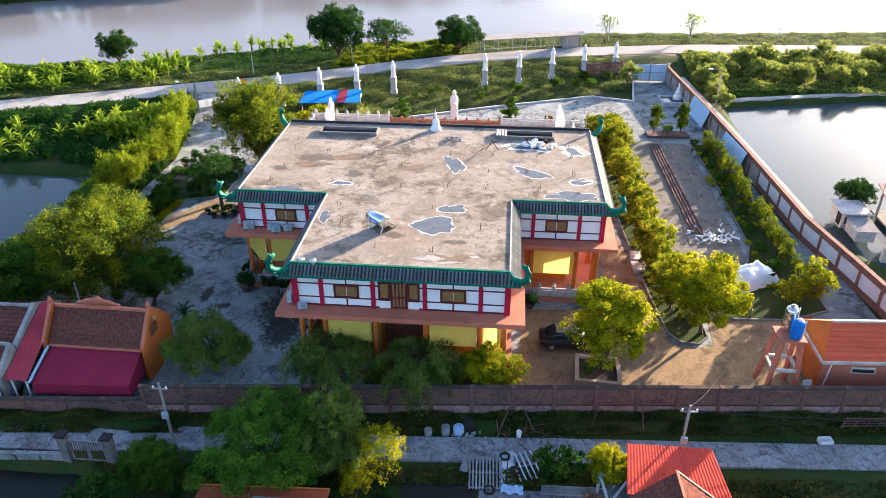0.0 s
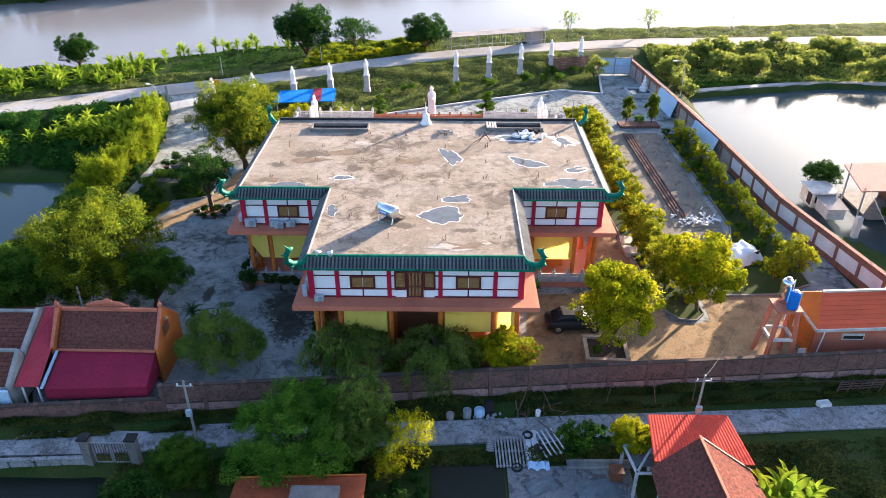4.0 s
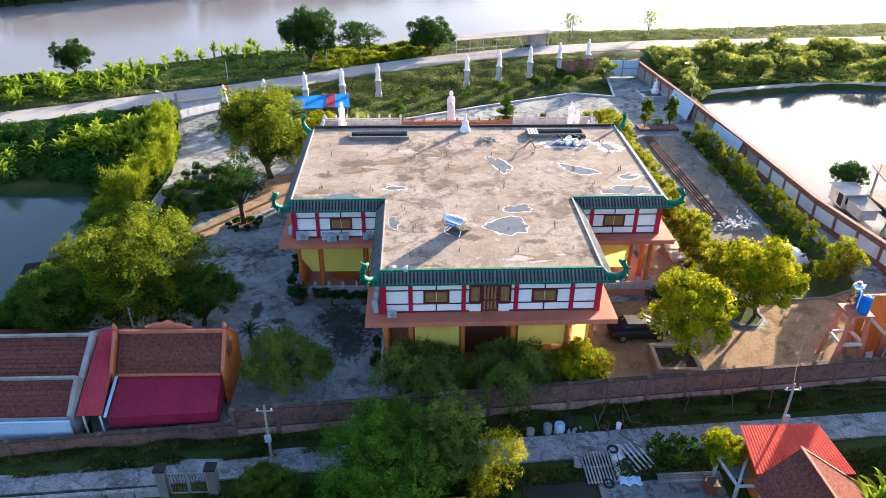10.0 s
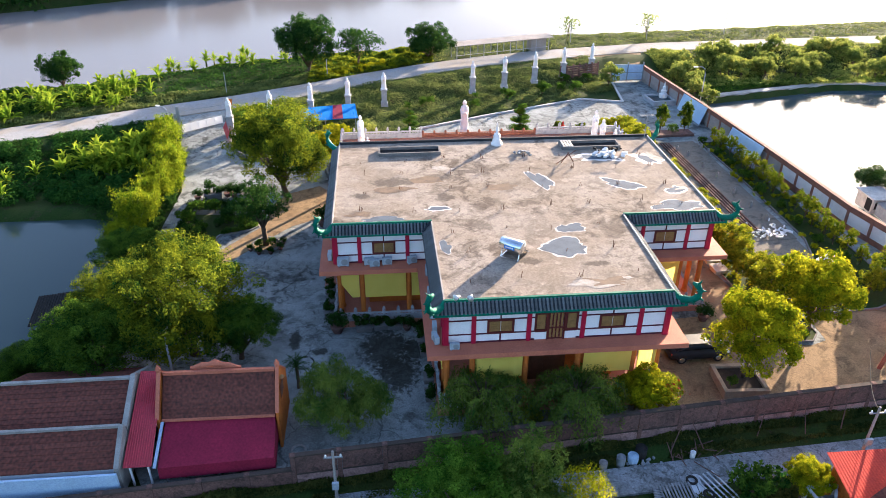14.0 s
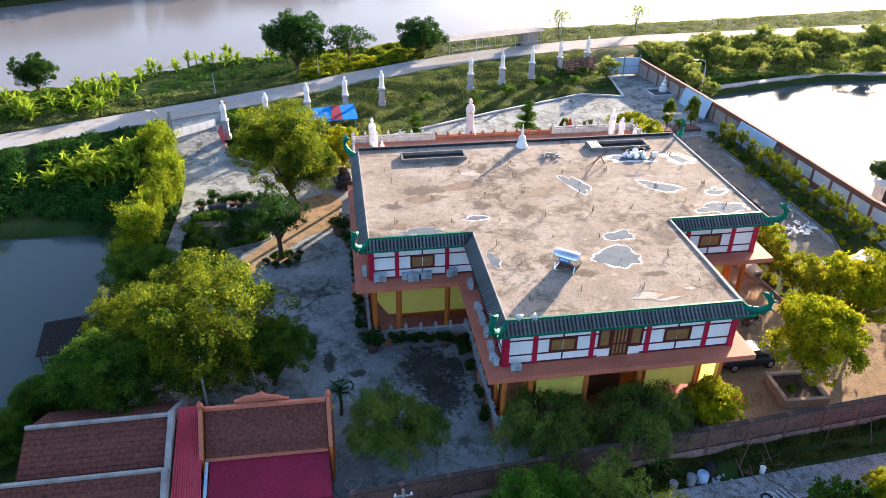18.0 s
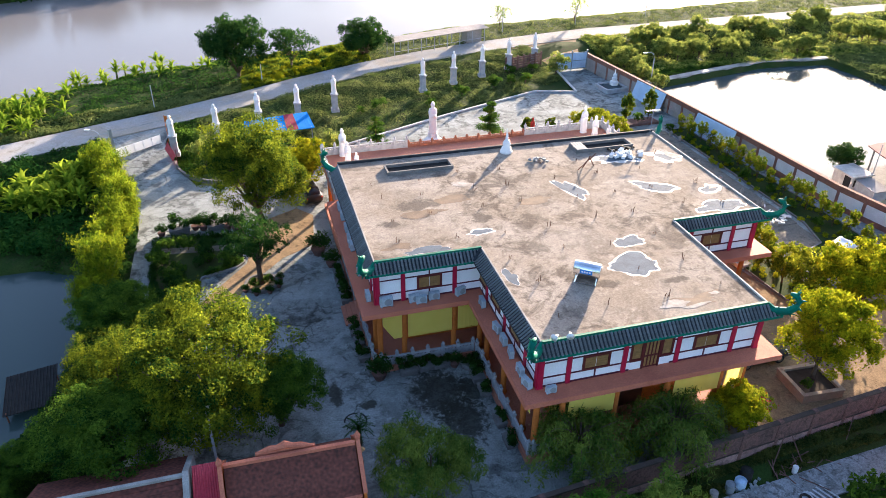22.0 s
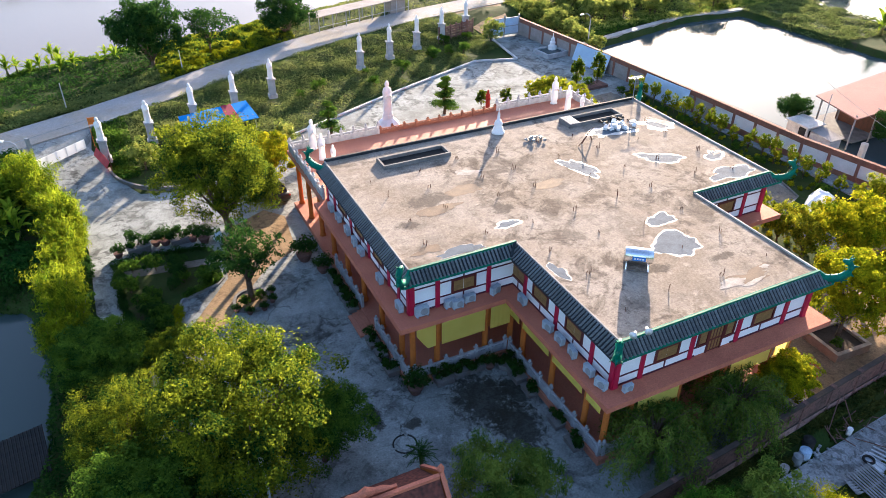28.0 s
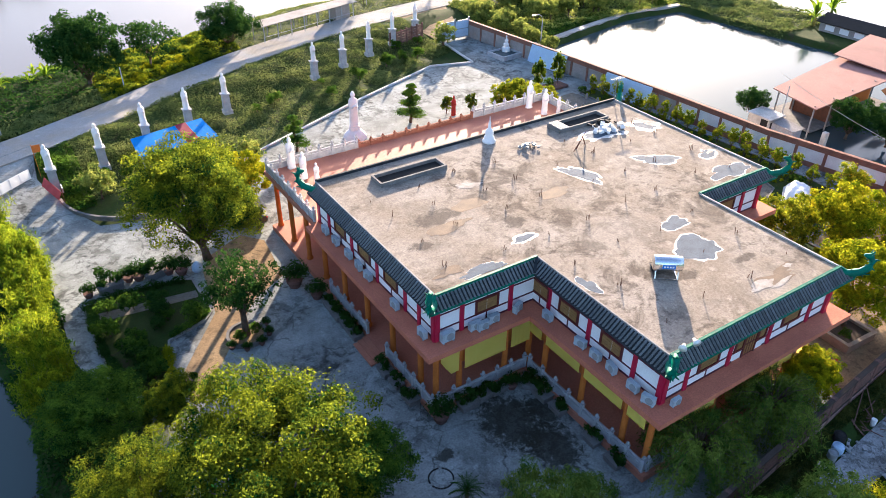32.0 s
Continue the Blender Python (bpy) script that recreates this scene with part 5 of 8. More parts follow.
part("side_flap", made(sloped, (-23.6, 35.7, 2.46), (-23.5, 33.4, 1.55), (-23.48, 33.4, 0.75), (-23.55, 35.7, 0.9), 0.04), M_MAROON, awning, "maroon side sheet")
part("gutter", made(beam, (-30.12, 35.8, 2.5), (-30.1, 33.1, 1.58), 0.16, 0.1), M_SHEET, awning, "pale blue gutter")
for x in (-29.7, -26.7, -23.8):
    part("post", made(beam, (x, 33.5, 0), (x, 33.5, 1.48), 0.08, 0.08), M_GRILLE, awning)
passage = thing("passage_roof", "bright red corrugated roof over a passage", "roof")
PA = [(-31.75, 38.6, 4.1), (-30.5, 38.6, 4.1), (-30.25, 33.1, 1.75), (-31.75, 33.1, 1.75)]
M_REDMETAL = shade("red_corrugated", (0.40, 0.03, 0.05), (0.30, 0.025, 0.04), 0.8, 10, 0.5, 0.1)
part("sheet", made(sloped, *PA, 0.05), M_REDMETAL, passage)
part("ribs", made(roof_ribs, *PA, 0.11, 0.08, 0.03), M_REDMETAL, passage)
part("support", made(lambda bm: (box(bm, -31.6, 33.4, 0, -31.5, 33.5, 1.75), box(bm, -30.6, 33.4, 0, -30.5, 33.5, 1.75), box(bm, -31.6, 38.2, 0, -30.55, 38.4, 3.8))), M_WHITE, passage)
old = thing("village_house", "old long house with two brown tiled roofs and white gables", "house")
part("wall", made(lambda bm: (box(bm, -39.5, 35.3, 0, -32.2, 40.6, 2.5), box(bm, -47, 33.2, 0, -32.2, 35.3, 1.9))), M_WHITE, old)
for (x0, x1, y0, z0, y1, z1, rows) in ((-39.7, -32.2, 38.1, 4.0, 35.6, 2.75, 9), (-47, -32.2, 35.0, 3.05, 33.0, 1.85, 7)):
    q = [(x0, y0, z0), (x1, y0, z0), (x1, y1, z1), (x0, y1, z1)]
    part("roof", made(sloped, *q, 0.12), M_CLAY, old, "brown clay tile roof")
    roof_tiles(old, *q, rows, M_CLAY)
    part("ridge", made(beam, (x0, y0, z0 + 0.1), (x1, y0, z0 + 0.1), 0.2, 0.16), M_KERB, old, "pale ridge")
part("roof", made(sloped, (-39.7, 38.1, 4.0), (-32.2, 38.1, 4.0), (-32.2, 40.9, 2.6), (-39.7, 40.9, 2.6), 0.12), M_CLAY, old)
part("gable", made(gable_wall, -39.55, 35.5, 40.6, 38.1, 2.6, 3.9, 0.2), M_KERB, old, "grey gable wall")
part("gable", made(gable_wall, -32.05, 35.2, 40.6, 38.1, 2.9, 4.35, 0.3), M_KERB, old, "white gable wall")
part("gable", made(gable_wall, -32.05, 32.9, 35.3, 34.9, 1.95, 3.35, 0.28), M_KERB, old, "white gable wall")
part("front_wall", made(box, -47, 32.6, -0.2, -32.0, 32.75, 1.75), M_SHEET, old, "pale blue front wall")

house = thing("red_roof_house", "orange house with a red tiled hipped roof", "house")
part("wall", made(box, 21.2, 38.7, 0, 31, 42.6, 2.8), M_SALMON, house)
HR, HE = [(21.9, 40.6, 4.4), (31.2, 41.2, 4.4)], [(20.9, 38.25, 2.85), (31.2, 38.9, 2.85), (31.2, 43.4, 2.85), (20.9, 42.9, 2.85)]
for q in ((HR[0], HR[1], HE[1], HE[0]), (HR[0], HR[1], HE[2], HE[3])):
    part("roof", made(sloped, *q, 0.1), M_REDTILE, house, "red tiled roof")
    roof_tiles(house, *q, 8, M_REDTILE)
bm = bmesh.new()
bm.faces.new([bm.verts.new(p) for p in (HR[0], HE[0], HE[3])])
bm.faces.new([bm.verts.new((p[0], p[1], p[2] - 0.1)) for p in (HR[0], HE[3], HE[0])])
part("hip", bm, M_ORANGE, house)
part("fascia", made(lambda bm: (beam(bm, (20.85, 38.2, 2.8), (31.2, 38.85, 2.8), 0.1, 0.2), beam(bm, (20.85, 38.2, 2.8), (20.85, 42.9, 2.8), 0.1, 0.2))), M_PARAPET, house, "pale fascia board")
part("ridge", made(beam, (21.9, 40.6, 4.45), (31.2, 41.2, 4.45), 0.2, 0.14), M_PARAPET, house)
for k in range(2):
    win = part("window", made(box, 23.0 + k * 3.2, 38.62, 1.75, 24.5 + k * 3.2, 38.7, 2.25), M_PARAPET, house)
    part("pane", made(box, 23.08 + k * 3.2, 38.6, 1.85, 24.42 + k * 3.2, 38.62, 2.1), M_DARK, win)
part("pipe", made(beam, (21.5, 38.6, 0.1), (21.7, 38.6, 2.6), 0.07, 0.07), M_STATUE, house, "white rain pipe")
part("gable_panel", made(box, 21.12, 38.9, 0, 21.19, 42.4, 2.78), M_ORANGE, house, "orange gable wall")
leanb = tagged(part("leaning_board", made(box, -0.35, -0.03, 0, 0.35, 0.03, 1.1), M_STATUE), "white board leaning by the water tower", "board").matrix_basis = pose(20.4, 38.2, 0, -18, 12, 20)

tower = thing("water_tower", "salmon concrete water tower frame", "water tower", pose(18.75, 38.9, 0))
LEGS = [(-1.1, -1.0), (0.8, -1.0), (0.8, 0.9), (-1.1, 0.9)]
for (x, y), (x2, y2) in zip(LEGS, LEGS[1:] + LEGS[:1]):
    part("leg", made(beam, (x, y, 0), (x * 0.62, y * 0.62, 4.3), 0.26, 0.26), M_SALMON, tower)
    part("cross_beam", made(beam, (x * 0.82, y * 0.82, 2.1), (x2 * 0.82, y2 * 0.82, 2.1), 0.16, 0.2), M_PARAPET, tower, "pale cross beam")
part("platform", made(box, -0.95, -0.85, 4.3, 0.75, 0.8, 4.45), M_SALMON, tower)
for name, x, y, r, h, mt, lb in (("steel_tank", -0.15, 0.42, 0.40, 1.75, M_STEEL, "upright stainless steel water tank"), ("blue_tank", 0.12, -0.38, 0.36, 1.3, M_BLUE, "round bright blue plastic water barrel")):
    t = thing(name, lb, "water tank", pose(18.75 + x, 38.9 + y, 4.45), "water tanks")
    part("shell", made(lathe, [(r * 0.9, 0), (r, 0.06), (r, h * 0.3), (r * 0.96, h * 0.33), (r, h * 0.36), (r, h * 0.66), (r * 0.96, h * 0.69), (r, h * 0.72), (r, h * 0.92), (r * 0.75, h), (r * 0.4, h * 1.02)], 18), mt, t, "", True)
    part("lid", made(lathe, [(r * 0.42, h * 1.02), (r * 0.42, h * 1.1), (r * 0.2, h * 1.13)], 14), M_STATUE if mt is M_BLUE else mt, t)
    part("pipe", made(beam, (r + 0.05, 0, -1.5), (r + 0.05, 0, h), 0.05, 0.05), M_STATUE, t)

# south of the lane
red = thing("tin_roof_house", "house with bright red corrugated roof and brown gable", "house")
Q = [(7.6, 30.2, 2.55), (12.1, 30.2, 2.55), (12.5, 26.6, 2.3), (7.2, 26.8, 2.3)]
part("wall", made(box, 7.9, 22, -0.7, 12.0, 29.8, 2.2), M_ORANGE, red)
M_TIN = shade("red_tin", (0.52, 0.06, 0.036), (0.40, 0.05, 0.034), 0.8, 10, 0.85, 0.15, spec=0.08)
part("roof", made(sloped, *Q, 0.05), M_TIN, red, "bright red corrugated sheet roof")
part("ribs", made(roof_ribs, *Q, 0.16, 0.14, 0.014), M_TIN, red)
G = [(9.6, 27.4, 3.5), (9.9, 19, 3.5)]
for q in ((G[0], G[1], (6.7, 19, 2.0), (6.9, 26.6, 2.0)), (G[0], G[1], (13.0, 19, 2.0), (12.3, 26.4, 2.0))):
    part("roof", made(sloped, *q, 0.08), M_CLAY, red, "brown clay tile roof slope")
    roof_tiles(red, *q, 8, M_CLAY)
part("ridge", made(beam, (9.6, 27.45, 3.58), (9.9, 19, 3.58), 0.14, 0.1), M_SALMON, red)
part("barge_board", made(beam, (9.6, 27.45, 3.5), (12.35, 26.45, 2.0), 0.12, 0.16), M_WOOD, red)
M_SHED = shade("rusty_roof", (0.26, 0.062, 0.024), (0.15, 0.042, 0.022), 0.6, 12, 0.85, 0.2)
shed = thing("orange_roof_shed", "low shed with a flat orange roof and small hatch", "shed")
part("wall", made(box, -15.4, 19, -0.7, -8.9, 25.9, 1.35), M_ORANGE, shed)
part("roof", made(sloped, (-15.8, 26.0, 1.55), (-8.7, 26.3, 1.55), (-8.7, 18.5, 1.35), (-15.8, 18.5, 1.35), 0.08), M_SHED, shed, "rusty orange-brown roof")
part("trim", made(beam, (-15.8, 26.02, 1.6), (-8.7, 26.32, 1.6), 0.06, 0.06), M_ORANGE, shed)
part("hatch", made(box, -12.6, 23.6, 1.5, -10.0, 25.3, 1.85), M_SKYL, shed, "dark grey concrete hatch")
# lane-side wall and gate by the small pond
lw = thing("lane_wall", "low pale wall with a rusty gate beside the pond", "wall")
for k in range(10):
    part("wall_panel", made(wall_run, (-41 + k * 1.52, 28.15 + k * 0.09), (-41 + k * 1.52 + 1.4, 28.15 + k * 0.09 + 0.08), -0.9, -0.2, 0.16), M_LANE, lw)
    part("wall_cap", made(wall_run, (-41.05 + k * 1.52, 28.15 + k * 0.09), (-41 + k * 1.52 + 1.47, 28.15 + k * 0.09 + 0.08), -0.195, -0.11, 0.26), M_LANE, lw)
for x in (-25.7, -22.9):
    part("gate_pillar", made(box, x - 0.25, 28.9, -0.8, x + 0.25, 29.4, 1.3), M_SKYL, lw)
    part("pillar_cap", made(box, x - 0.32, 28.83, 1.3, x + 0.32, 29.47, 1.42), M_DARK, lw)
for k in range(2):
    g = part("gate_leaf", made(lambda bm: frame_ring(bm, 1.05, 1.6, 0.06, 0.04)), M_GRILLE, lw)
    g.matrix_basis = pose(-24.85 + k * 1.1, 29.15, 0.15)
    for j in range(6):
        part("gate_bar", made(box, -0.42 + j * 0.165, -0.03, -0.78, -0.39 + j * 0.165, 0.0, 0.78), M_RUST, g)

# across the pond
ph = thing("pond_house", "pond-side house with a wide pinkish roof on posts", "house")
PQ = [(35.7, 66.1, 3.1), (34.6, 60.1, 2.9), (52, 61, 2.9), (52.5, 68.4, 3.1)]
M_PINK = shade("pink_roof", (0.36, 0.19, 0.155), (0.28, 0.155, 0.13), 0.4, 10, 0.85, 0.15, spec=0.08)
part("roof", made(sloped, *PQ, 0.12), M_PINK, ph, "faded pink-orange sheet roof")
part("roof", made(sloped, (50.4, 68.4, 3.7), (50.9, 61.6, 3.3), (63, 63.0, 3.3), (62, 70.6, 3.7), 0.12), M_PINK, ph, "higher faded pink roof")
part("awning", made(sloped, (46.5, 59.8, 2.7), (50.2, 60.4, 2.7), (49.8, 58.3, 2.0), (46.0, 58.0, 2.0), 0.06), M_ORANGE, ph, "small orange awning")
for k, (x, y) in enumerate(((36.2, 65.6), (35.2, 60.6), (39, 60.9), (43, 61.2), (48, 61.5), (40, 65.8), (44, 67), (50, 67.8))):
    part("post", made(beam, (x, y, -2.5), (x, y, 3.0), 0.13, 0.13), M_GREYP, ph)
part("wall", made(box, 44, 63, -1.2, 51, 67, 2.8), M_ORANGE, ph)
part("deck", made(box, 36.5, 61.0, -0.6, 52, 67.5, -0.4), M_SKYL, ph, "dark plank deck")
part("back_wall", made(box, 40.2, 61.6, -0.4, 43.9, 66.2, 2.4), M_WOOD, ph, "dark plank wall under the roof")
sh = thing("pump_house", "small white pump house at the pond edge", "pump house")
part("wall", made(box, 31.9, 63.2, -0.4, 34.2, 65.8, 1.05), M_PARAPET, sh)
part("annex", made(box, 32.3, 60.6, -0.4, 34.0, 63.1, 0.75), M_STONE, sh, "low grey annex wall")
part("annex_roof", made(sloped, (32.1, 63.1, 1.0), (34.2, 63.1, 1.0), (34.2, 60.4, 0.75), (32.1, 60.4, 0.75), 0.06), M_GREYP, sh, "grey sheet roof of the annex")
for k in range(3):
    part("opening", made(box, 32.15 + k * 0.62, 63.16, 0.1, 32.55 + k * 0.62, 63.2, 0.8), M_DARK, sh, "dark opening")
part("roof", made(box, 31.7, 63.0, 1.15, 34.4, 66.0, 1.28), M_PARAPET, sh)
part("door", made(box, 31.84, 63.4, -0.2, 31.9, 64.2, 1.0), M_DARK, sh)
part("pillar", made(box, 33.6, 57.7, -1.0, 34.1, 58.2, 1.3), M_PARAPET, sh)
fh = thing("far_house", "distant low house with a dark roof at the pond corner", "house")
part("wall", made(box, 70.5, 72.5, -0.5, 74.5, 82.5, 1.3), M_GREYP, fh)
part("roof", made(lambda bm: (sloped(bm, (72.5, 72, 2.2), (72.5, 83, 2.2), (70.0, 83, 1.3), (70.0, 72, 1.3)), sloped(bm, (72.5, 72, 2.2), (72.5, 83, 2.2), (75, 83, 1.3), (75, 72, 1.3)))), M_DARK, fh)
for k in range(4):
    part("window", made(box, 70.42, 73.2 + k * 2.3, 0.2, 70.5, 74.6 + k * 2.3, 0.95), M_WHITE, fh)

# river pavilion
pv = thing("river_pavilion", "long open boat shelter with a grey sheet roof", "pavilion", pose(-4.2, 116.2, 1.1, 0, 0, 16.5))
part("roof", made(lambda bm: (sloped(bm, (-0.4, -0.2, 2.35), (17.2, -0.2, 2.35), (17.2, 2.2, 2.5), (-0.4, 2.2, 2.5), 0.08))), M_GREYP, pv, "grey sheet roof")
for k in range(8):
    for y in (0.0, 2.4):
        part("post", made(box, k * 2.35 - 0.05, y - 0.05, -1.8 if y else -0.3, k * 2.35 + 0.05, y + 0.05, 2.3), M_STONE, pv)
    if k < 7:
        part("rail", made(box, k * 2.35 + 0.07, -0.04, 0.8, k * 2.35 + 2.28, 0.04, 0.86), M_STONE, pv)
part("deck", made(box, -0.3, -0.2, -0.35, 17, 2.6, -0.15), M_GREYP, pv)
part("hut_wall", made(box, 13.5, 0.6, -0.15, 16.3, 2.2, 2.1), M_GREYP, pv, "small grey hut wall")

blue = thing("blue_roof_shelter", "small shelter with a blue roof and red stripe", "shelter")
BQ = [(-27.2, 92.2, 2.1), (-19.9, 93.6, 2.1), (-19.5, 89.6, 1.6), (-27.3, 88.8, 1.6)]
M_BLUER = shade("blue_roof_paint", (0.02, 0.22, 0.60), (0.02, 0.17, 0.48), 1.0, 16, 0.9, 0.1, spec=0.08)
part("roof", made(sloped, *BQ, 0.08), M_BLUER, blue, "bright blue sheet roof")
part("ribs", made(roof_ribs, *BQ, 0.35, 0.06, 0.02), M_BLUER, blue)
part("stripe", made(sloped, (-22.7, 93.05, 2.16), (-21.6, 93.25, 2.16), (-21.3, 89.4, 1.67), (-22.6, 89.25, 1.67), 0.03), M_MAROON, blue, "red roof stripe")
for x, y in ((-27, 89), (-23.5, 89.4), (-19.8, 89.8), (-27, 92), (-20.1, 93.3)):
    part("post", made(beam, (x, y, 0), (x, y, 1.65), 0.1, 0.1), M_GRILLE, blue)


# ---- yard beds, kerbs and statues ----
def bed(name, outline, label, z=0.16, mat=None, kerb=0.14, edge=None):
    ob = thing(name, label, "planting bed", kind="structure")
    part("soil", made(slab, outline, -0.05, z - 0.05), mat or M_SOIL, ob)
    n = len(outline)
    for i in range(n):
        a, b = outline[i], outline[(i + 1) % n]
        part("kerb", made(beam, (*a, z / 2), (*b, z / 2), kerb, z + 0.004 * (i % 2)), edge or M_KERB, ob, "worn concrete kerb")
    return ob


bed("garden_bed", [(-36.0, 69.5), (-33.7, 70.1), (-29.6, 69.6), (-28.6, 69.0), (-28.6, 64.5), (-29.2, 63.8), (-32.0, 62.9), (-32.6, 61.0), (-33.0, 58.3), (-35.6, 58.8), (-36.1, 63.7)], "garden island with clipped hedges and dark shrubs")
sheet("garden_walk", [(-35.4, 67.4), (-28.8, 66.6), (-28.8, 67.5), (-35.4, 68.4)], 0.125, M_GRAVEL, "narrow grey walk through the garden island", "path", 0.1)
bed("tree_strip", [(12.6, 44.2), (13.4, 43.2), (14.6, 43.1), (15.4, 44), (15.2, 49), (14.9, 60), (14.2, 72), (13.6, 84.5), (10.6, 84.5), (10.4, 72), (11.2, 60), (12.0, 49)], "long planted strip with a row of young trees", kerb=0.1, edge=M_SKYL)
bed("wall_strip", [(17.9, 46.5), (22.0, 46.7), (25.4, 48.2), (25.4, 60), (24.8, 70), (24.3, 82), (21.9, 82), (22.2, 70), (22.1, 58), (21.0, 54.5), (18.2, 53.4)], "planted strip along the white panelled wall", edge=M_SKYL)
sheet("gravel_plot", [(16.9, 58), (21.5, 58.2), (21.4, 70), (21.3, 82.6), (17.4, 82.4), (17.2, 70)], 0.05, M_GRAVEL, "dark brown-grey gravel plot with stone posts", "gravel plot", 0.1)
for k in range(4):
    tagged(part("stone_edging", made(beam, (17.0 + k * 0.33, 82, 0.1), (17.6 + k * 0.33, 60, 0.1), 0.14, 0.16), M_PANEL), "long dark stone edging in the gravel plot", "edging", "edging rows")
STUB = mesh_of("stone_post", made(lambda bm: (box(bm, -0.12, -0.12, 0, 0.12, 0.12, 0.5), lathe(bm, [(0.11, 0.5), (0.13, 0.58), (0.05, 0.68)], 8))), M_GREYP)
for x, y in ((18.2, 79.8), (18.9, 78.2), (19.3, 75), (19.7, 72), (19.8, 68), (20.1, 64.8), (20.4, 62), (21.3, 80.2), (21.5, 78.6)):
    tagged(new("stone_post", STUB), "short brown stone post", "post", "stone posts").matrix_basis = pose(x, y, 0.05)


def statue_mesh(name, h, mat, stout=1.0):
    """A plain standing robed shape."""
    s = h / 2.2
    prof = [(0.34, 0), (0.36, 0.08), (0.30, 0.12), (0.33, 0.35), (0.29, 0.8), (0.31, 1.2), (0.34, 1.5), (0.27, 1.72), (0.11, 1.82), (0.15, 1.9), (0.17, 2.0), (0.12, 2.12), (0.05, 2.2)]
    bm = bmesh.new()
    lathe(bm, [(r * s * stout, z * s) for r, z in prof], 14, squash=0.8)
    beam(bm, (-0.16 * s, -0.2 * s, 1.2 * s), (0.02 * s, -0.36 * s, 1.42 * s), 0.12 * s, 0.12 * s)
    beam(bm, (0.16 * s, -0.2 * s, 1.2 * s), (-0.02 * s, -0.36 * s, 1.42 * s), 0.12 * s, 0.12 * s)
    return mesh_of(name, bm, mat, True)


ROW = statue_mesh("statue", 2.3, M_STATUE)
PED = mesh_of("pedestal", made(lambda bm: (box(bm, -0.48, -0.48, -0.3, 0.48, 0.48, 0.15), box(bm, -0.36, -0.36, 0.15, 0.36, 0.36, 1.9), box(bm, -0.46, -0.46, 1.9, 0.46, 0.46, 2.0))), M_STONE)
for x, y in ((-34.8, 88.0), (-30.25, 90.4), (-25.5, 93.3), (-20.8, 95.1), (-16.05, 97.2), (-3.5, 101.8), (1.4, 103.9), (6.25, 106), (11.05, 108.2), (15.9, 110.2)):
    z = 0.8
    tagged(new("pedestal", PED), "square grey stone pedestal in the grass", "pedestal", "statue pedestals").matrix_basis = pose(x, y, z)
    tagged(new("statue", ROW), "white stone standing statue on a tall pedestal", "statue", "statues along the road").matrix_basis = pose(x, y, z + 2.0, 0, 0, 25)
for x, y, h, yaw in ((-18.7, 72.0, 2.7, 0), (-18.6, 69.8, 2.3, 0), (-18.0, 68.7, 1.7, 0), (5.3, 71.7, 2.7, 0), (5.5, 69.7, 2.5, 0), (6.6, 69.0, 1.7, 0)):
    tagged(new("statue", statue_mesh("terrace_statue", h, M_STATUE, 0.85)), "white stone statue standing on the terrace", "statue", "terrace statues").matrix_basis = pose(x, y, LEDGE_Z)
tagged(new("statue", statue_mesh("tall_statue", 3.7, M_STATUE, 0.9)), "tall white statue on a rocky base in the plaza", "statue").matrix_basis = pose(-6.6, 85.2, 1.35)
tagged(part("rock_base", made(lambda bm: (lathe(bm, [(1.3, 0), (1.15, 0.4), (0.85, 0.7), (0.6, 0.9), (0.55, 1.35)], 9))), M_STATUE), "pale stepped rock base of the tall statue", "statue base").matrix_basis = pose(-6.6, 85.2, 0)
M_REDC = shade("red_cloth", (0.45, 0.05, 0.03), (0.36, 0.04, 0.03), 1.5, 20, 0.7, 0.15)
for x, y, h in ((5.4, 84.6, 2.3),):
    tagged(new("statue", statue_mesh("red_statue", h, M_REDC, 0.8)), "dark red figure statue in the plaza", "statue").matrix_basis = pose(x, y, 0)

# fountain basin and white tower by the gate
basin = thing("fountain_basin", "low stone basin with a small white tower", "fountain", pose(22.4, 97.6, 0, 0, 0, 6))
for a in ((-1.7, -1.6, 1.7, -1.35), (-1.7, 1.35, 1.7, 1.6), (-1.7, -1.35, -1.45, 1.35), (1.45, -1.35, 1.7, 1.35)):
    part("rim", made(box, a[0], a[1], 0, a[2], a[3], 0.6), M_STONE, basin)
part("water", made(box, -1.45, -1.35, 0, 1.45, 1.35, 0.4), M_POND, basin, "dark water")
part("small_tower", made(lathe, [(0.6, 0.4), (0.6, 0.9), (0.35, 1.0), (0.4, 1.4), (0.22, 1.5), (0.26, 1.9), (0.1, 2.0), (0.05, 2.6)], 8, (0.8, 0.6, 0)), M_STATUE, basin, "white tiered stone tower")


# ---- lamps, poles and wires ----
def street_lamp(x, y, z, h, yaw, arm):
    ob = thing("street_lamp", "slim grey street lamp with a curved arm", "street lamp", pose(x, y, z, 0, 0, yaw), "street lamps")
    part("pole", made(lambda bm: tube(bm, [(0, 0, 0), (0, 0, h * 0.8), (arm * 0.15, 0, h * 0.94), (arm * 0.5, 0, h), (arm, 0, h)], [0.09, 0.07, 0.06, 0.05, 0.04], 7)), M_STONE, ob)
    part("lamp_head", made(box, arm - 0.05, -0.12, h - 0.06, arm + 0.5, 0.12, h + 0.06), M_STATUE, ob)


street_lamp(28.1, 97.0, -0.1, 5.1, 180, 1.3)
street_lamp(-41.6, 86.9, 0.2, 4.2, 150, 1.2)
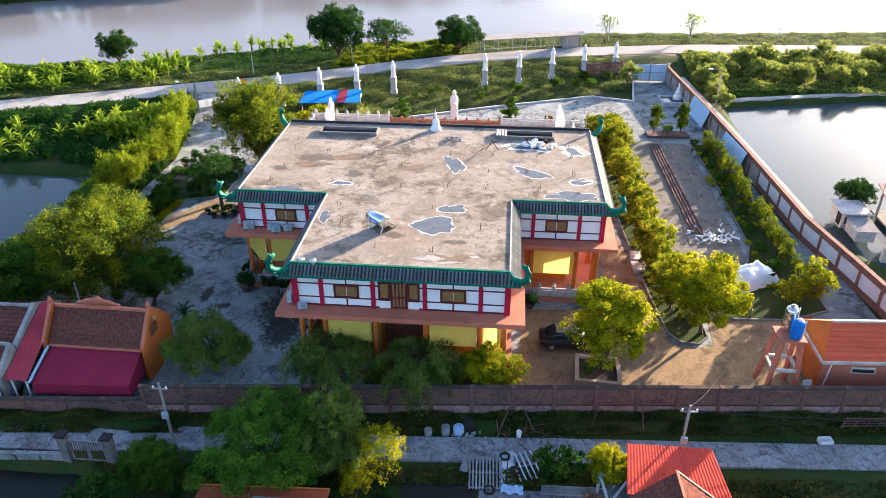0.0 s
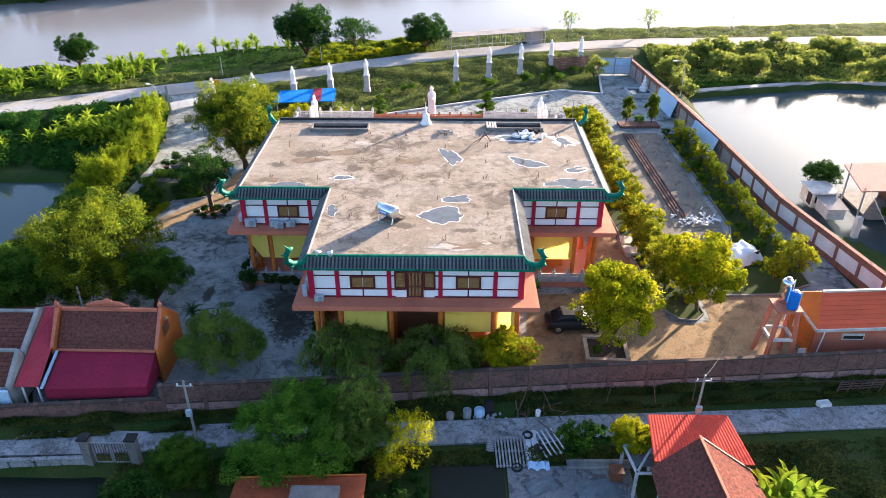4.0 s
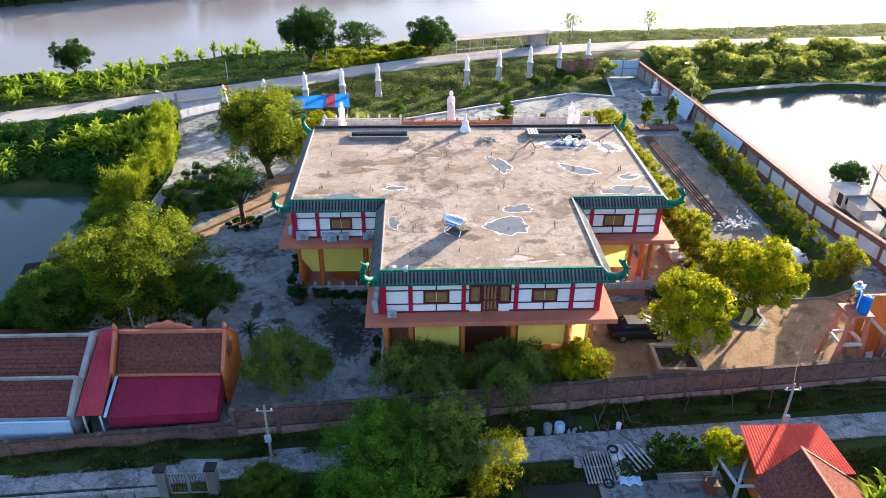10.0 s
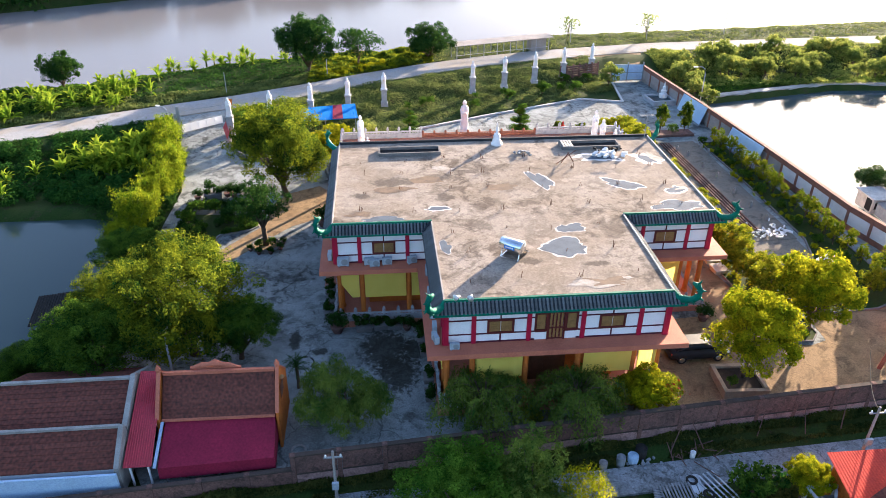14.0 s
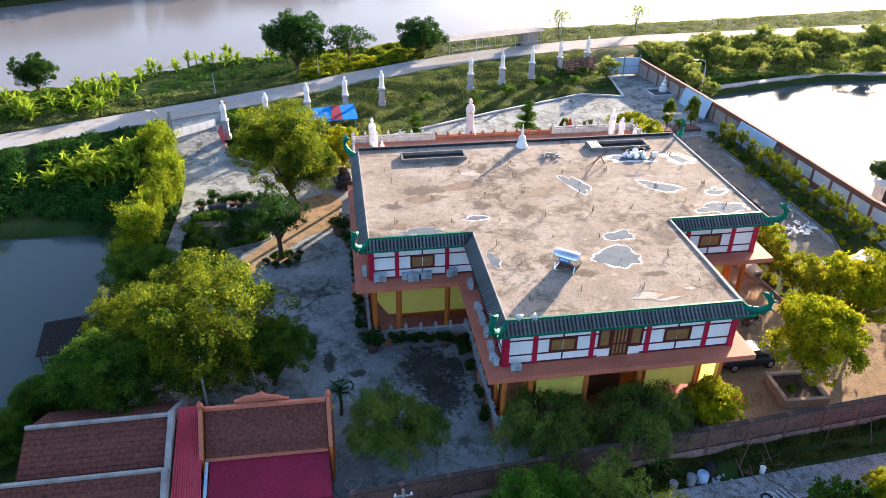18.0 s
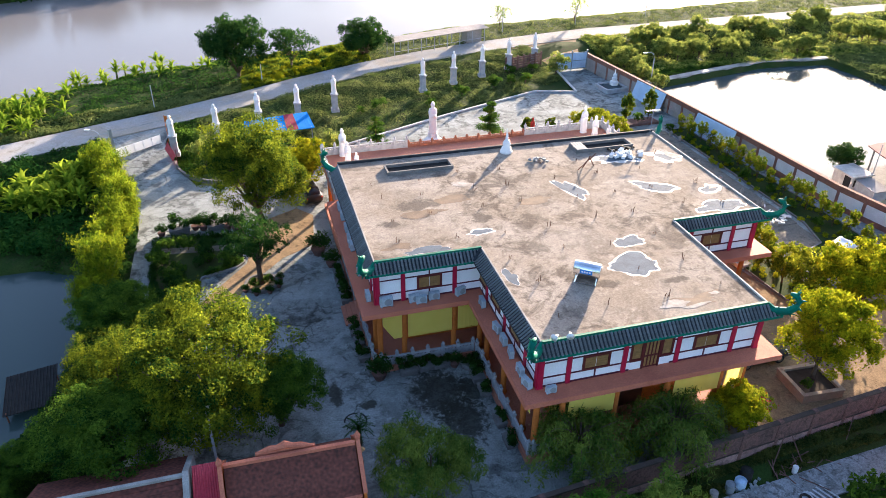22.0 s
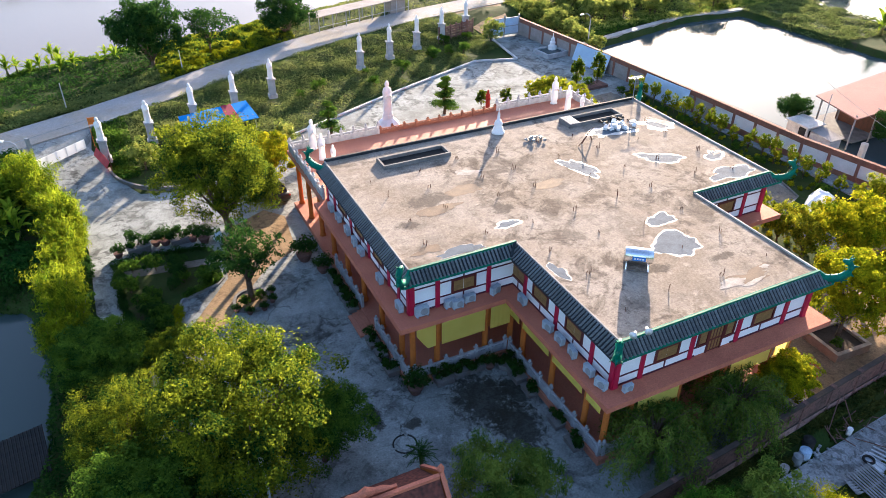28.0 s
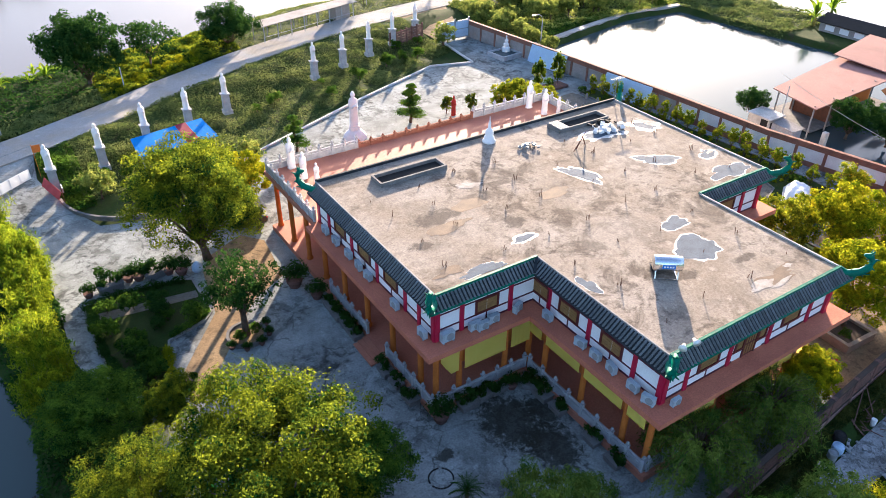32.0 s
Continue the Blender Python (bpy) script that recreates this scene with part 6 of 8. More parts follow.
street_lamp(-30.9, 41.2, 0, 4.8, 90, 0.4)


def power_pole(x, y, z, h, lean):
    ob = thing("power_pole", "grey concrete power pole with fittings", "power pole", pose(x, y, z, lean, 0, 0), "power poles")
    part("pole", made(lambda bm: tube(bm, [(0, 0, 0), (0, 0, h)], [0.1, 0.07], 8)), M_GREYP, ob)
    part("cross_arm", made(box, -0.5, -0.04, h - 0.5, 0.5, 0.04, h - 0.42), M_GRILLE, ob)
    for s in (-0.4, 0, 0.4):
        part("insulator", made(lathe, [(0.05, h - 0.42), (0.06, h - 0.3), (0.03, h - 0.25)], 6, (s, 0, 0)), M_STATUE, ob)
    part("meter_box", made(box, -0.18, -0.28, h * 0.45, 0.18, -0.1, h * 0.45 + 0.45), M_UNIT, ob)


power_pole(11.0, 31.6, -0.6, 5.0, 0)
power_pole(-19.9, 31.0, -0.6, 4.8, 0)


def wire(bm, a, b, sag):
    a, b = Vector(a), Vector(b)
    pts = [a.lerp(b, k / 10) - Vector((0, 0, sag * 4 * (k / 10) * (1 - k / 10))) for k in range(11)]
    tube(bm, pts, [0.02] * 11, 4)


for a, b in (((11.4, 31.6, 4.0), (40, 33.5, 4.2)), ((10.6, 31.6, 4.0), (40, 33.9, 3.6)), ((11, 31.7, 4.2), (15.5, 38.7, 2.6))):
    tagged(part("power_cable", made(wire, a, b, 0.6), M_DARK), "thin black overhead power cable", "cable", "overhead cables")
tagged(part("power_cable", made(wire, (31, 46, 3.4), (36.5, 66, 4.6), 0.5), M_PARAPET), "pale cable to the pump house mast", "cable", "overhead cables")
for x, y, z, h in ((35.2, 64.0, -0.5, 4.6), (16.6, 126.2, 0.5, 4.8), (30.5, 127.3, 0.5, 4.2), (46.3, 131, 0.5, 4.6), (-24.2, 108.6, 1.2, 2.6), (-37.6, 101.6, 1.2, 3.0)):
    tagged(part("mast", made(lambda bm: tube(bm, [(0, 0, 0), (0, 0, h)], [0.07, 0.05], 6)), M_STONE), "thin grey utility mast", "mast", "masts").matrix_basis = pose(x, y, z)


def torus(bm, big_r, small_r, n=18, m=8):
    v = [[bm.verts.new(((big_r + small_r * math.cos(q * math.tau / m)) * math.cos(p * math.tau / n), (big_r + small_r * math.cos(q * math.tau / m)) * math.sin(p * math.tau / n), small_r + small_r * math.sin(q * math.tau / m))) for q in range(m)] for p in range(n)]
    for p in range(n):
        for q in range(m):
            bm.faces.new((v[p][q], v[(p + 1) % n][q], v[(p + 1) % n][(q + 1) % m], v[p][(q + 1) % m]))


# ---- cars and loose things ----
def loft(bm, sections, soft):
    """A hull through upright sections (x, half width, bottom, top) with softened corners."""
    rings = []
    for x, w, lo, hi in sections:
        r = min(soft, w * 0.5, (hi - lo) * 0.45)
        rings.append([bm.verts.new((x, y, z)) for y, z in ((-w + r, lo), (w - r, lo), (w, lo + r), (w, hi - r), (w - r, hi), (-w + r, hi), (-w, hi - r), (-w, lo + r))])
    for a, b in zip(rings, rings[1:]):
        for k in range(8):
            bm.faces.new((a[k], a[(k + 1) % 8], b[(k + 1) % 8], b[k]))
    bm.faces.new(list(reversed(rings[0])))
    bm.faces.new(rings[-1])


def car(name, m, paint, label):
    ob = thing(name, label, "car", m, "parked cars")
    bm = bmesh.new()
    loft(bm, [(-2.2, 0.62, 0.42, 0.78), (-2.1, 0.8, 0.3, 0.92), (-1.4, 0.86, 0.25, 0.96), (0.6, 0.88, 0.25, 0.94), (1.5, 0.85, 0.25, 0.84), (2.1, 0.78, 0.3, 0.72), (2.25, 0.6, 0.4, 0.62)], 0.12)
    part("body", bm, paint, ob, "", True)
    bm = bmesh.new()
    loft(bm, [(-1.75, 0.66, 0.9, 0.97), (-1.15, 0.66, 0.9, 1.36), (-0.5, 0.64, 0.9, 1.45), (0.3, 0.63, 0.9, 1.43), (0.75, 0.62, 0.88, 1.28), (1.3, 0.62, 0.85, 0.92)], 0.1)
    part("cabin", bm, M_GLASSY, ob, "dark glass cabin", True)
    part("roof", made(box, -1.05, -0.56, 1.42, 0.45, 0.56, 1.475), paint, ob)
    for nm, x0, z0, x1, z1 in (("windscreen_pillar", 0.45, 1.44, 1.28, 0.96), ("rear_pillar", -1.05, 1.43, -1.72, 0.98)):
        for s in (-1, 1):
            part(nm, made(beam, (x0, s * 0.6, z0), (x1, s * 0.66, z1), 0.07, 0.05), paint, ob)
    for s in (-1, 1):
        for x in (-1.35, 1.35):
            w = part("wheel", made(lambda bm: tube(bm, [(x, s * 0.68, 0.33), (x, s * 0.88, 0.33)], [0.33, 0.33], 16)), M_DARK, ob, "black tyre")
            part("rim", made(lambda bm: tube(bm, [(x, s * 0.875, 0.33), (x, s * 0.9, 0.33)], [0.2, 0.18], 12)), M_STEEL, w)
        part("headlight", made(box, 2.0, s * 0.62 - 0.16, 0.62, 2.14, s * 0.62 + 0.16, 0.76), M_STATUE, ob)
        part("tail_light", made(box, -2.15, s * 0.66 - 0.12, 0.7, -2.08, s * 0.66 + 0.12, 0.84), M_REDC, ob)
    return ob


M_GLASSY = shade("dark_glass", (0.02, 0.025, 0.03), (0.02, 0.02, 0.025), 1, 20, 0.18, 0.0, spec=0.3)
M_BLACKP = shade("black_paint", (0.02, 0.02, 0.022), (0.015, 0.015, 0.017), 1, 30, 0.42, 0.02, spec=0.25)
M_WHITEP = shade("white_paint", (0.75, 0.76, 0.78), (0.68, 0.69, 0.7), 1, 30, 0.3, 0.02)
car("parked_car", pose(5.2, 42.3, 0.012, 0, 0, 2), M_BLACKP, "black saloon car parked beside the hall")
car("parked_car", pose(-21.9, 75.5, 0, 0, 0, 100), M_BLACKP, "black car parked under the large tree")
tent = thing("covered_car", "white tarpaulin draped over a parked vehicle", "covered car", pose(20.6, 52.0, 0.1, 0, 0, 30))
bm = bmesh.new()
nx, ny = 18, 12
gridv = [[bm.verts.new((-2.3 + 4.6 * i / nx, -1.2 + 2.4 * j / ny, max(0.04, 1.45 * (1 - abs(i / nx * 2 - 1) ** 3.2) * (1 - abs(j / ny * 2 - 1) ** 3.5) ** 0.6 + 0.42 * noise.noise((i * 0.45, j * 0.45, 3)) * (1 - abs(i / nx * 2 - 1) ** 4)))) for j in range(ny + 1)] for i in range(nx + 1)]
for i in range(nx):
    for j in range(ny):
        bm.faces.new((gridv[i][j], gridv[i + 1][j], gridv[i + 1][j + 1], gridv[i][j + 1]))
part("cover", bm, M_WHITEP, tent, "creased white cover", True)
part("window_hole", made(box, 0.7, -1.0, 0.75, 1.5, -0.9, 1.05), M_DARK, tent)
for x, y, yaw in ((11.7, 53.2, 5), (11.75, 54.9, -4)):
    b = thing("stone_bench", "pale grey stone bench block beside the kerb", "bench", pose(x, y, 0, 0, 0, yaw), "stone benches")
    part("base", made(box, -0.5, -0.55, 0, 0.5, 0.55, 0.35), M_PARAPET, b)
    part("seat", made(box, -0.6, -0.68, 0.35, 0.6, 0.68, 0.47), M_PARAPET, b)
M_EARTH = shade("dark_earth", (0.06, 0.042, 0.03), (0.035, 0.026, 0.02), 2.0, 18, 0.95, 0.6)
M_PLANT = shade("brown_stone", (0.42, 0.32, 0.22), (0.27, 0.20, 0.14), 1.5, 20, 0.9, 0.3)
planter = thing("tree_planter", "square stone planter box round a tree", "planter", pose(6.9, 38.95, 0, 0, 0, -3))
for a in ((-1.5, -1.4, 1.5, -1.2), (-1.5, 1.2, 1.5, 1.4), (-1.5, -1.2, -1.3, 1.2), (1.3, -1.2, 1.5, 1.2)):
    part("side", made(box, a[0], a[1], 0, a[2], a[3], 0.6), M_PLANT, planter)
    part("rim", made(box, a[0] - 0.04, a[1] - 0.04, 0.603, a[2] + 0.04, a[3] + 0.04, 0.68), M_PLANT, planter, "pale stone rim")
part("soil", made(box, -1.3, -1.2, 0, 1.3, 1.2, 0.45), M_EARTH, planter, "dark earth")
junk = tagged(part("scrap_heap", made(rubble, 21, 60, 2.4, 1.6, 0.25, 0.7, 0.12), M_STATUE), "heap of pale plastic scrap in the gravel plot", "scrap heap", kind="stuff")
junk.matrix_basis = pose(19.5, 59.4, 0.05)
M_TARP = shade("grey_tarpaulin", (0.16, 0.18, 0.19), (0.10, 0.115, 0.12), 1.2, 14, 0.85, 0.3)
M_WEATHER = shade("weathered_timber", (0.27, 0.275, 0.28), (0.13, 0.135, 0.14), 2.0, 20, 0.9, 0.4, spread=0.15)
M_BOARD = shade("whitewashed_board", (0.50, 0.53, 0.56), (0.32, 0.34, 0.36), 1.6, 18, 0.85, 0.3, spread=0.12)


def slat_panel(x, y, z, yaw, w, d, n, tilt, mat, label):
    ob = thing("slatted_panel", label, "slatted panel", pose(x, y, z, tilt, 0, yaw), "slatted panels")
    for j in range(n):
        part("slat", made(box, -w / 2 + j * w / (n - 1) - 0.05, -d / 2, 0.05, -w / 2 + j * w / (n - 1) + 0.05, d / 2, 0.09), mat, ob)
    for y2 in (-d / 2 + 0.12, 0.0, d / 2 - 0.16):
        part("batten", made(box, -w / 2 - 0.06, y2, 0, w / 2 + 0.06, y2 + 0.08, 0.05), M_WEATHER, ob)


slat_panel(-0.4, 30.1, -0.5, 2, 1.8, 2.4, 10, 4, M_WEATHER, "grey slatted timber panel lying beside the lane")
slat_panel(2.0, 30.85, -0.5, 18, 1.3, 2.3, 5, -3, M_BOARD, "pale slatted frame lying beside the lane")
slat_panel(-1.6, 30.6, -0.5, 80, 0.9, 0.5, 6, 5, M_WEATHER, "small dark slatted rack beside the lane")
for x, y, yaw in ((0.72, 30.7, -3), (1.1, 30.75, -2)):
    tagged(part("board", made(box, -0.16, -1.2, 0, 0.16, 1.2, 0.05), M_BOARD), "long whitewashed board lying by the lane", "board", "loose boards").matrix_basis = pose(x, y, -0.52, 0, 0, yaw)
bm = bmesh.new()
g = [[bm.verts.new((1.3 * (u / 12 - 0.5), 0.8 * (v / 8 - 0.5) + 0.1 * math.sin(u), 0.05 + 0.28 * abs(noise.noise((u * 0.6, v * 0.7, 8.0))))) for v in range(9)] for u in range(13)]
for u in range(12):
    for v in range(8):
        bm.faces.new((g[u][v], g[u + 1][v], g[u + 1][v + 1], g[u][v + 1]))
tagged(part("plastic_sheet", bm, M_SHEET), "crumpled pale blue plastic sheet by the boards", "plastic sheet").matrix_basis = pose(1.2, 29.15, -0.6)
for k, (x, y) in enumerate(((0.75, 31.45), (1.35, 30.35), (-0.1, 28.9))):
    tagged(part("tyre", made(torus, 0.28, 0.075), M_DARK, None, "", True), "old black rubber tyre", "tyre", "old tyres").matrix_basis = pose(x, y, -0.46 if k < 2 else -0.6)
for x, y, r, h, mt, lb in ((-3.0, 33.2, 0.28, 0.7, M_GRILLE, "grey metal drum below the wall"), (-2.2, 33.35, 0.34, 0.6, M_SHEET, "pale blue plastic tub below the wall"), (-1.6, 33.7, 0.36, 0.85, M_DARK, "dark water barrel below the wall"), (-4.1, 33.1, 0.25, 0.45, M_GREYP, "grey bucket below the wall"), (1.6, 33.4, 0.16, 0.5, M_STATUE, "white canister below the wall")):
    t = thing("barrel", lb, "barrel", pose(x, y, -0.7), "barrels below the wall")
    part("shell", made(lathe, [(r * 0.9, 0), (r, h * 0.3), (r, h * 0.7), (r * 0.92, h)], 14), mt, t, "", True)
    part("rim", made(torus, r * 0.92, 0.03, 14, 6), mt, t).matrix_basis = pose(0, 0, h - 0.03)
rack = thing("drying_rack", "weathered timber drying rack before the boundary wall", "rack", pose(21.8, 35.5, -0.7, 0, 0, 5))
for z in (0.55, 0.8, 1.05, 1.3):
    part("rail", made(beam, (0, 0.25 - z * 0.2, z), (3.2, 0.25 - z * 0.2, z + 0.05), 0.05, 0.05), M_PANEL, rack)
for k in range(5):
    part("upright", made(beam, (0.1 + k * 0.75, 0.2, 0), (0.1 + k * 0.75, -0.05, 1.5), 0.05, 0.05), M_PANEL, rack)
basket = thing("basket", "white plastic crate beside the lane", "basket", pose(20.6, 34.6, -0.7, 0, 0, 8))
for a in ((-0.4, -0.25, 0.4, -0.22), (-0.4, 0.22, 0.4, 0.25), (-0.4, -0.22, -0.37, 0.22), (0.37, -0.22, 0.4, 0.22)):
    part("side", made(box, a[0], a[1], 0, a[2], a[3], 0.35), M_STATUE, basket)
part("bottom", made(box, -0.37, -0.22, 0.0, 0.37, 0.22, 0.03), M_STATUE, basket)
for k in range(4):
    tagged(part("timber_beam", made(beam, (-1.9, 0, 0.06), (1.9, 0, 0.06), 0.12, 0.1), M_WEATHER), "stacked grey timber beam behind the boards", "beam", "stacked beams").matrix_basis = pose(4.8, 29.0 + 0.16 * k, -0.62 + 0.02 * k, 0, 0, 1)
frame_ = thing("lean_to", "bare concrete lean-to frame beside the tin roof", "frame", pose(6.9, 28.4, -0.7))
for x, y in ((-0.9, 0.5), (0.8, 0.5), (-0.6, -1.6), (0.9, -1.6)):
    part("post", made(box, x - 0.08, y - 0.08, 0, x + 0.08, y + 0.08, 2.0), M_STONE, frame_)
for a, b in (((-0.9, 0.5), (0.8, 0.5)), ((-0.9, 0.5), (-0.6, -1.6)), ((-0.6, -1.6), (0.9, -1.6)), ((0.8, 0.5), (-0.6, -1.6))):
    part("beam", made(beam, (*a, 2.06), (*b, 2.06), 0.14, 0.12), M_STONE, frame_)
part("shelf", made(box, -0.5, -0.6, 1.5, 0.7, 0.3, 1.56), M_TARP, frame_, "grey sheet shelf")
tagged(part("wooden_crate", made(lambda bm: (box(bm, -0.35, -0.3, 0, 0.35, 0.3, 0.8), box(bm, -0.4, -0.35, 0.8, 0.4, 0.35, 0.88))), M_WOOD), "brown wooden crate in the yard", "crate").matrix_basis = pose(5.6, 28.2, -0.7)
tagged(part("rubbish_bags", made(rubble, 31, 24, 1.4, 0.6, 0.15, 0.3), M_GRILLE), "heap of grey rubbish bags below the wall", "rubbish", kind="stuff").matrix_basis = pose(-1.6, 33.1, -0.65)
tagged(part("scrap_timber", made(rubble, 33, 26, 2.6, 1.0, 0.5, 1.5, 0.05), M_PANEL), "heap of brown timber scrap by the wall", "timber scrap", kind="stuff").matrix_basis = pose(1.6, 33.7, -0.65)
M_YARD2 = stained("dark_yard", (0.15, 0.155, 0.16), (0.20, 0.20, 0.20), (0.05, 0.05, 0.048), 0.5, 0.52, 0.9, 0.4)
sheet("pond_water", [(-5.2, 20), (-0.9, 20), (-0.9, 29.6), (-5.2, 29.6)], -0.62, M_SLIME, "small dark tank of still water beside the boards", "pond", 0.1)
sheet("yard_floor", [(-0.7, 20), (6.6, 20), (6.6, 29.4), (-0.7, 28.9)], -0.6, M_YARD2, "grey concrete yard south of the lane", "yard", 0.2)
banner = thing("red_banner", "faded red banner leaning on a frame beside the gate", "banner", pose(-35.0, 87.0, 0.45, 0, 0, -72))
M_BANNER = shade("faded_red_cloth", (0.52, 0.09, 0.09), (0.40, 0.06, 0.06), 1.5, 16, 0.8, 0.15)
part("cloth", made(sloped, (-1.5, 0, 1.5), (1.3, 0, 1.0), (1.3, -0.4, 0.35), (-1.5, -0.4, 0.8), 0.02), M_BANNER, banner)
for s in (-1.5, 1.3):
    part("pole", made(beam, (s, 0.05, 0), (s, 0.05, 1.6), 0.06, 0.06), M_WOOD, banner)
dk = thing("drive_kerb", "curved dark concrete kerb between drive and garden", "kerb", kind="structure")
for k in range(16):
    a0, a1 = radians(182 + k * 5.2), radians(182 + (k + 0.97) * 5.2)
    part("kerb_stone", made(beam, (-28.2 + 6.6 * math.cos(a0), 87.0 + 6.9 * math.sin(a0), 0.2), (-28.2 + 6.6 * math.cos(a1), 87.0 + 6.9 * math.sin(a1), 0.2), 0.22, 0.42), M_SKYL, dk)
tagged(part("flag", made(lambda bm: (beam(bm, (0, 0, 0), (0, 0, 3.2), 0.05, 0.05), sloped(bm, (0, 0, 3.1), (0.7, 0.2, 3.0), (0.6, 0.15, 2.3), (0, 0, 2.4), 0.02))), M_ORANGE), "orange flag on a thin pole by the gate", "flag").matrix_basis = pose(-35.6, 91.2, 0.8)

# cast ring and drain in the yard
ringm = bmesh.new()
for k in range(26):
    if k % 9 != 4:
        beam(ringm, (0.68 * math.cos(k * math.tau / 26), 0.68 * math.sin(k * math.tau / 26), 0.012), (0.68 * math.cos((k + 0.9) * math.tau / 26), 0.68 * math.sin((k + 0.9) * math.tau / 26), 0.012), 0.09, 0.03)
tagged(part("manhole", ringm, M_DARK), "broken dark ring of a round manhole in the yard", "manhole").matrix_basis = pose(-22.74, 43.71, 0)

# pale kerb between the plaza and the back garden
kerb_line = [(-27, 79.2), (-17.3, 86.8), (-2.2, 93.7), (11.7, 99.3), (17.2, 97.7), (18.4, 107)]
kb = thing("plaza_kerb", "pale concrete kerb between plaza and garden", "kerb", kind="structure")
M_PKERB = shade("pale_kerb", (0.58, 0.57, 0.55), (0.42, 0.41, 0.39), 1.0, 20, 0.9)
for (xa, ya), (xb, yb) in zip(kerb_line, kerb_line[1:]):
    n = max(1, round(math.hypot(xb - xa, yb - ya) / 2.0))
    for k in range(n):
        part("kerb_stone", made(beam, (xa + (xb - xa) * k / n, ya + (yb - ya) * k / n, 0.09), (xa + (xb - xa) * (k + 0.985) / n, ya + (yb - ya) * (k + 0.985) / n, 0.09), 0.26, 0.2), M_PKERB, kb)
# clutter in the yard south of the lane
for i, (x, y, w, d, yaw) in enumerate(((4.4, 27.2, 2.4, 1.6, 10), (1.2, 27.6, 1.8, 1.0, 25))):
    bm = bmesh.new()
    g = [[bm.verts.new((w * (u / 8 - 0.5), d * (v / 6 - 0.5), 0.04 + 0.22 * abs(noise.noise((u * 0.5, v * 0.6, i))))) for v in range(7)] for u in range(9)]
    for u in range(8):
        for v in range(6):
            bm.faces.new((g[u][v], g[u + 1][v], g[u + 1][v + 1], g[u][v + 1]))
    tagged(part("tarpaulin", bm, M_TARP), "crumpled grey tarpaulin lying in the yard", "tarpaulin", "tarpaulins").matrix_basis = pose(x, y, -0.6, 0, 0, yaw)
for x, y, h, lean in ((0.4, 33.9, 2.6, 18), (2.6, 33.9, 2.6, -25), (6.2, 34.5, 2.0, 12), (9.5, 34.5, 2.4, -8), (12.0, 34.8, 3.2, 4)):
    tagged(part("bamboo_pole", made(lambda bm: tube(bm, [(0, 0, 0), (0, 0.05, h)], [0.04, 0.03], 5)), M_PANEL), "thin pole leaning on the boundary wall", "pole", "leaning poles").matrix_basis = pose(x, y, -0.7, -12, lean, 0)
# crumpled dark net at the pond edge, built as a ribbed roof on added posts
rf = thing("pond_shelter", "crumpled dark net at the pond edge, built as a roof", "shelter", pose(-42.6, 51.6, -0.9) @ Matrix.Diagonal((0.8, 0.85, 1, 1)))
SQ = [(-2.2, 2.2, 1.2), (1.6, 2.6, 1.4), (2.0, -1.4, 0.9), (-1.8, -1.8, 0.7)]
part("roof", made(sloped, *SQ, 0.05), M_DARK, rf)
part("ribs", made(roof_ribs, *SQ, 0.25, 0.1, 0.05), M_DARK, rf)
for x, y in ((-2, 2), (1.4, 2.3), (1.8, -1.2), (-1.6, -1.6)):
    part("post", made(beam, (x, y, -1.5), (x, y, 0.8), 0.1, 0.1), M_WOOD, rf)
tagged(part("tyre", made(torus, 0.42, 0.075), M_GREYP, None, "", True), "grey rubber tyre ring lying beside the shrine house", "tyre", "old tyres").matrix_basis = pose(-22.4, 35.3, 0)


# ---- trees ----
def species(count, seed, **kw):
    return [tree_meshes(seed + k, **kw) for k in range(count)]


LYCHEE = species(2, 11, height=9.6, radius=5.0, trunk_h=1.3, leaves=62000, leaf=0.18, slim=0.6, mat=M_LEAF_M, lobes=30, trunk_r=0.3, flat=0.75)
LYCHEE_D = species(1, 15, height=8.4, radius=5.0, trunk_h=1.2, leaves=56000, leaf=0.2, slim=0.6, mat=M_LEAF, lobes=30, trunk_r=0.3, flat=0.75)
BROAD = species(2, 21, height=8.8, radius=4.2, trunk_h=1.6, leaves=34000, leaf=0.26, slim=0.5, mat=M_LEAF_M, lobes=26, trunk_r=0.26, flat=0.8)
DARKT = species(2, 31, height=9.0, radius=4.4, trunk_h=1.1, leaves=15000, leaf=0.36, slim=0.55, mat=M_LEAF_D, lobes=24, trunk_r=0.28)
AIRY = species(1, 41, height=6.4, radius=3.6, trunk_h=1.8, leaves=3200, leaf=0.34, slim=0.55, mat=M_LEAF_D, lobes=22, trunk_r=0.16, flat=0.5, hollow=0.7)
THIN = species(1, 45, height=6.4, radius=2.2, trunk_h=2.2, leaves=520, leaf=0.34, slim=0.5, mat=M_LEAF_F, lobes=12, trunk_r=0.09, flat=0.45, hollow=0.7)
GARDEN = species(1, 51, height=6.2, radius=2.1, trunk_h=2.0, leaves=4600, leaf=0.2, slim=0.55, mat=M_LEAF_D, lobes=18, trunk_r=0.2, flat=0.5, hollow=0.4)
YELLOW = species(3, 61, height=6.0, radius=2.6, trunk_h=1.2, leaves=27000, leaf=0.19, slim=0.55, mat=M_LEAF_Y, lobes=20, trunk_r=0.12)
SMALL = species(3, 71, height=3.9, radius=1.55, trunk_h=0.5, leaves=7000, leaf=0.18, slim=0.5, mat=M_LEAF_S, lobes=14, trunk_r=0.08)
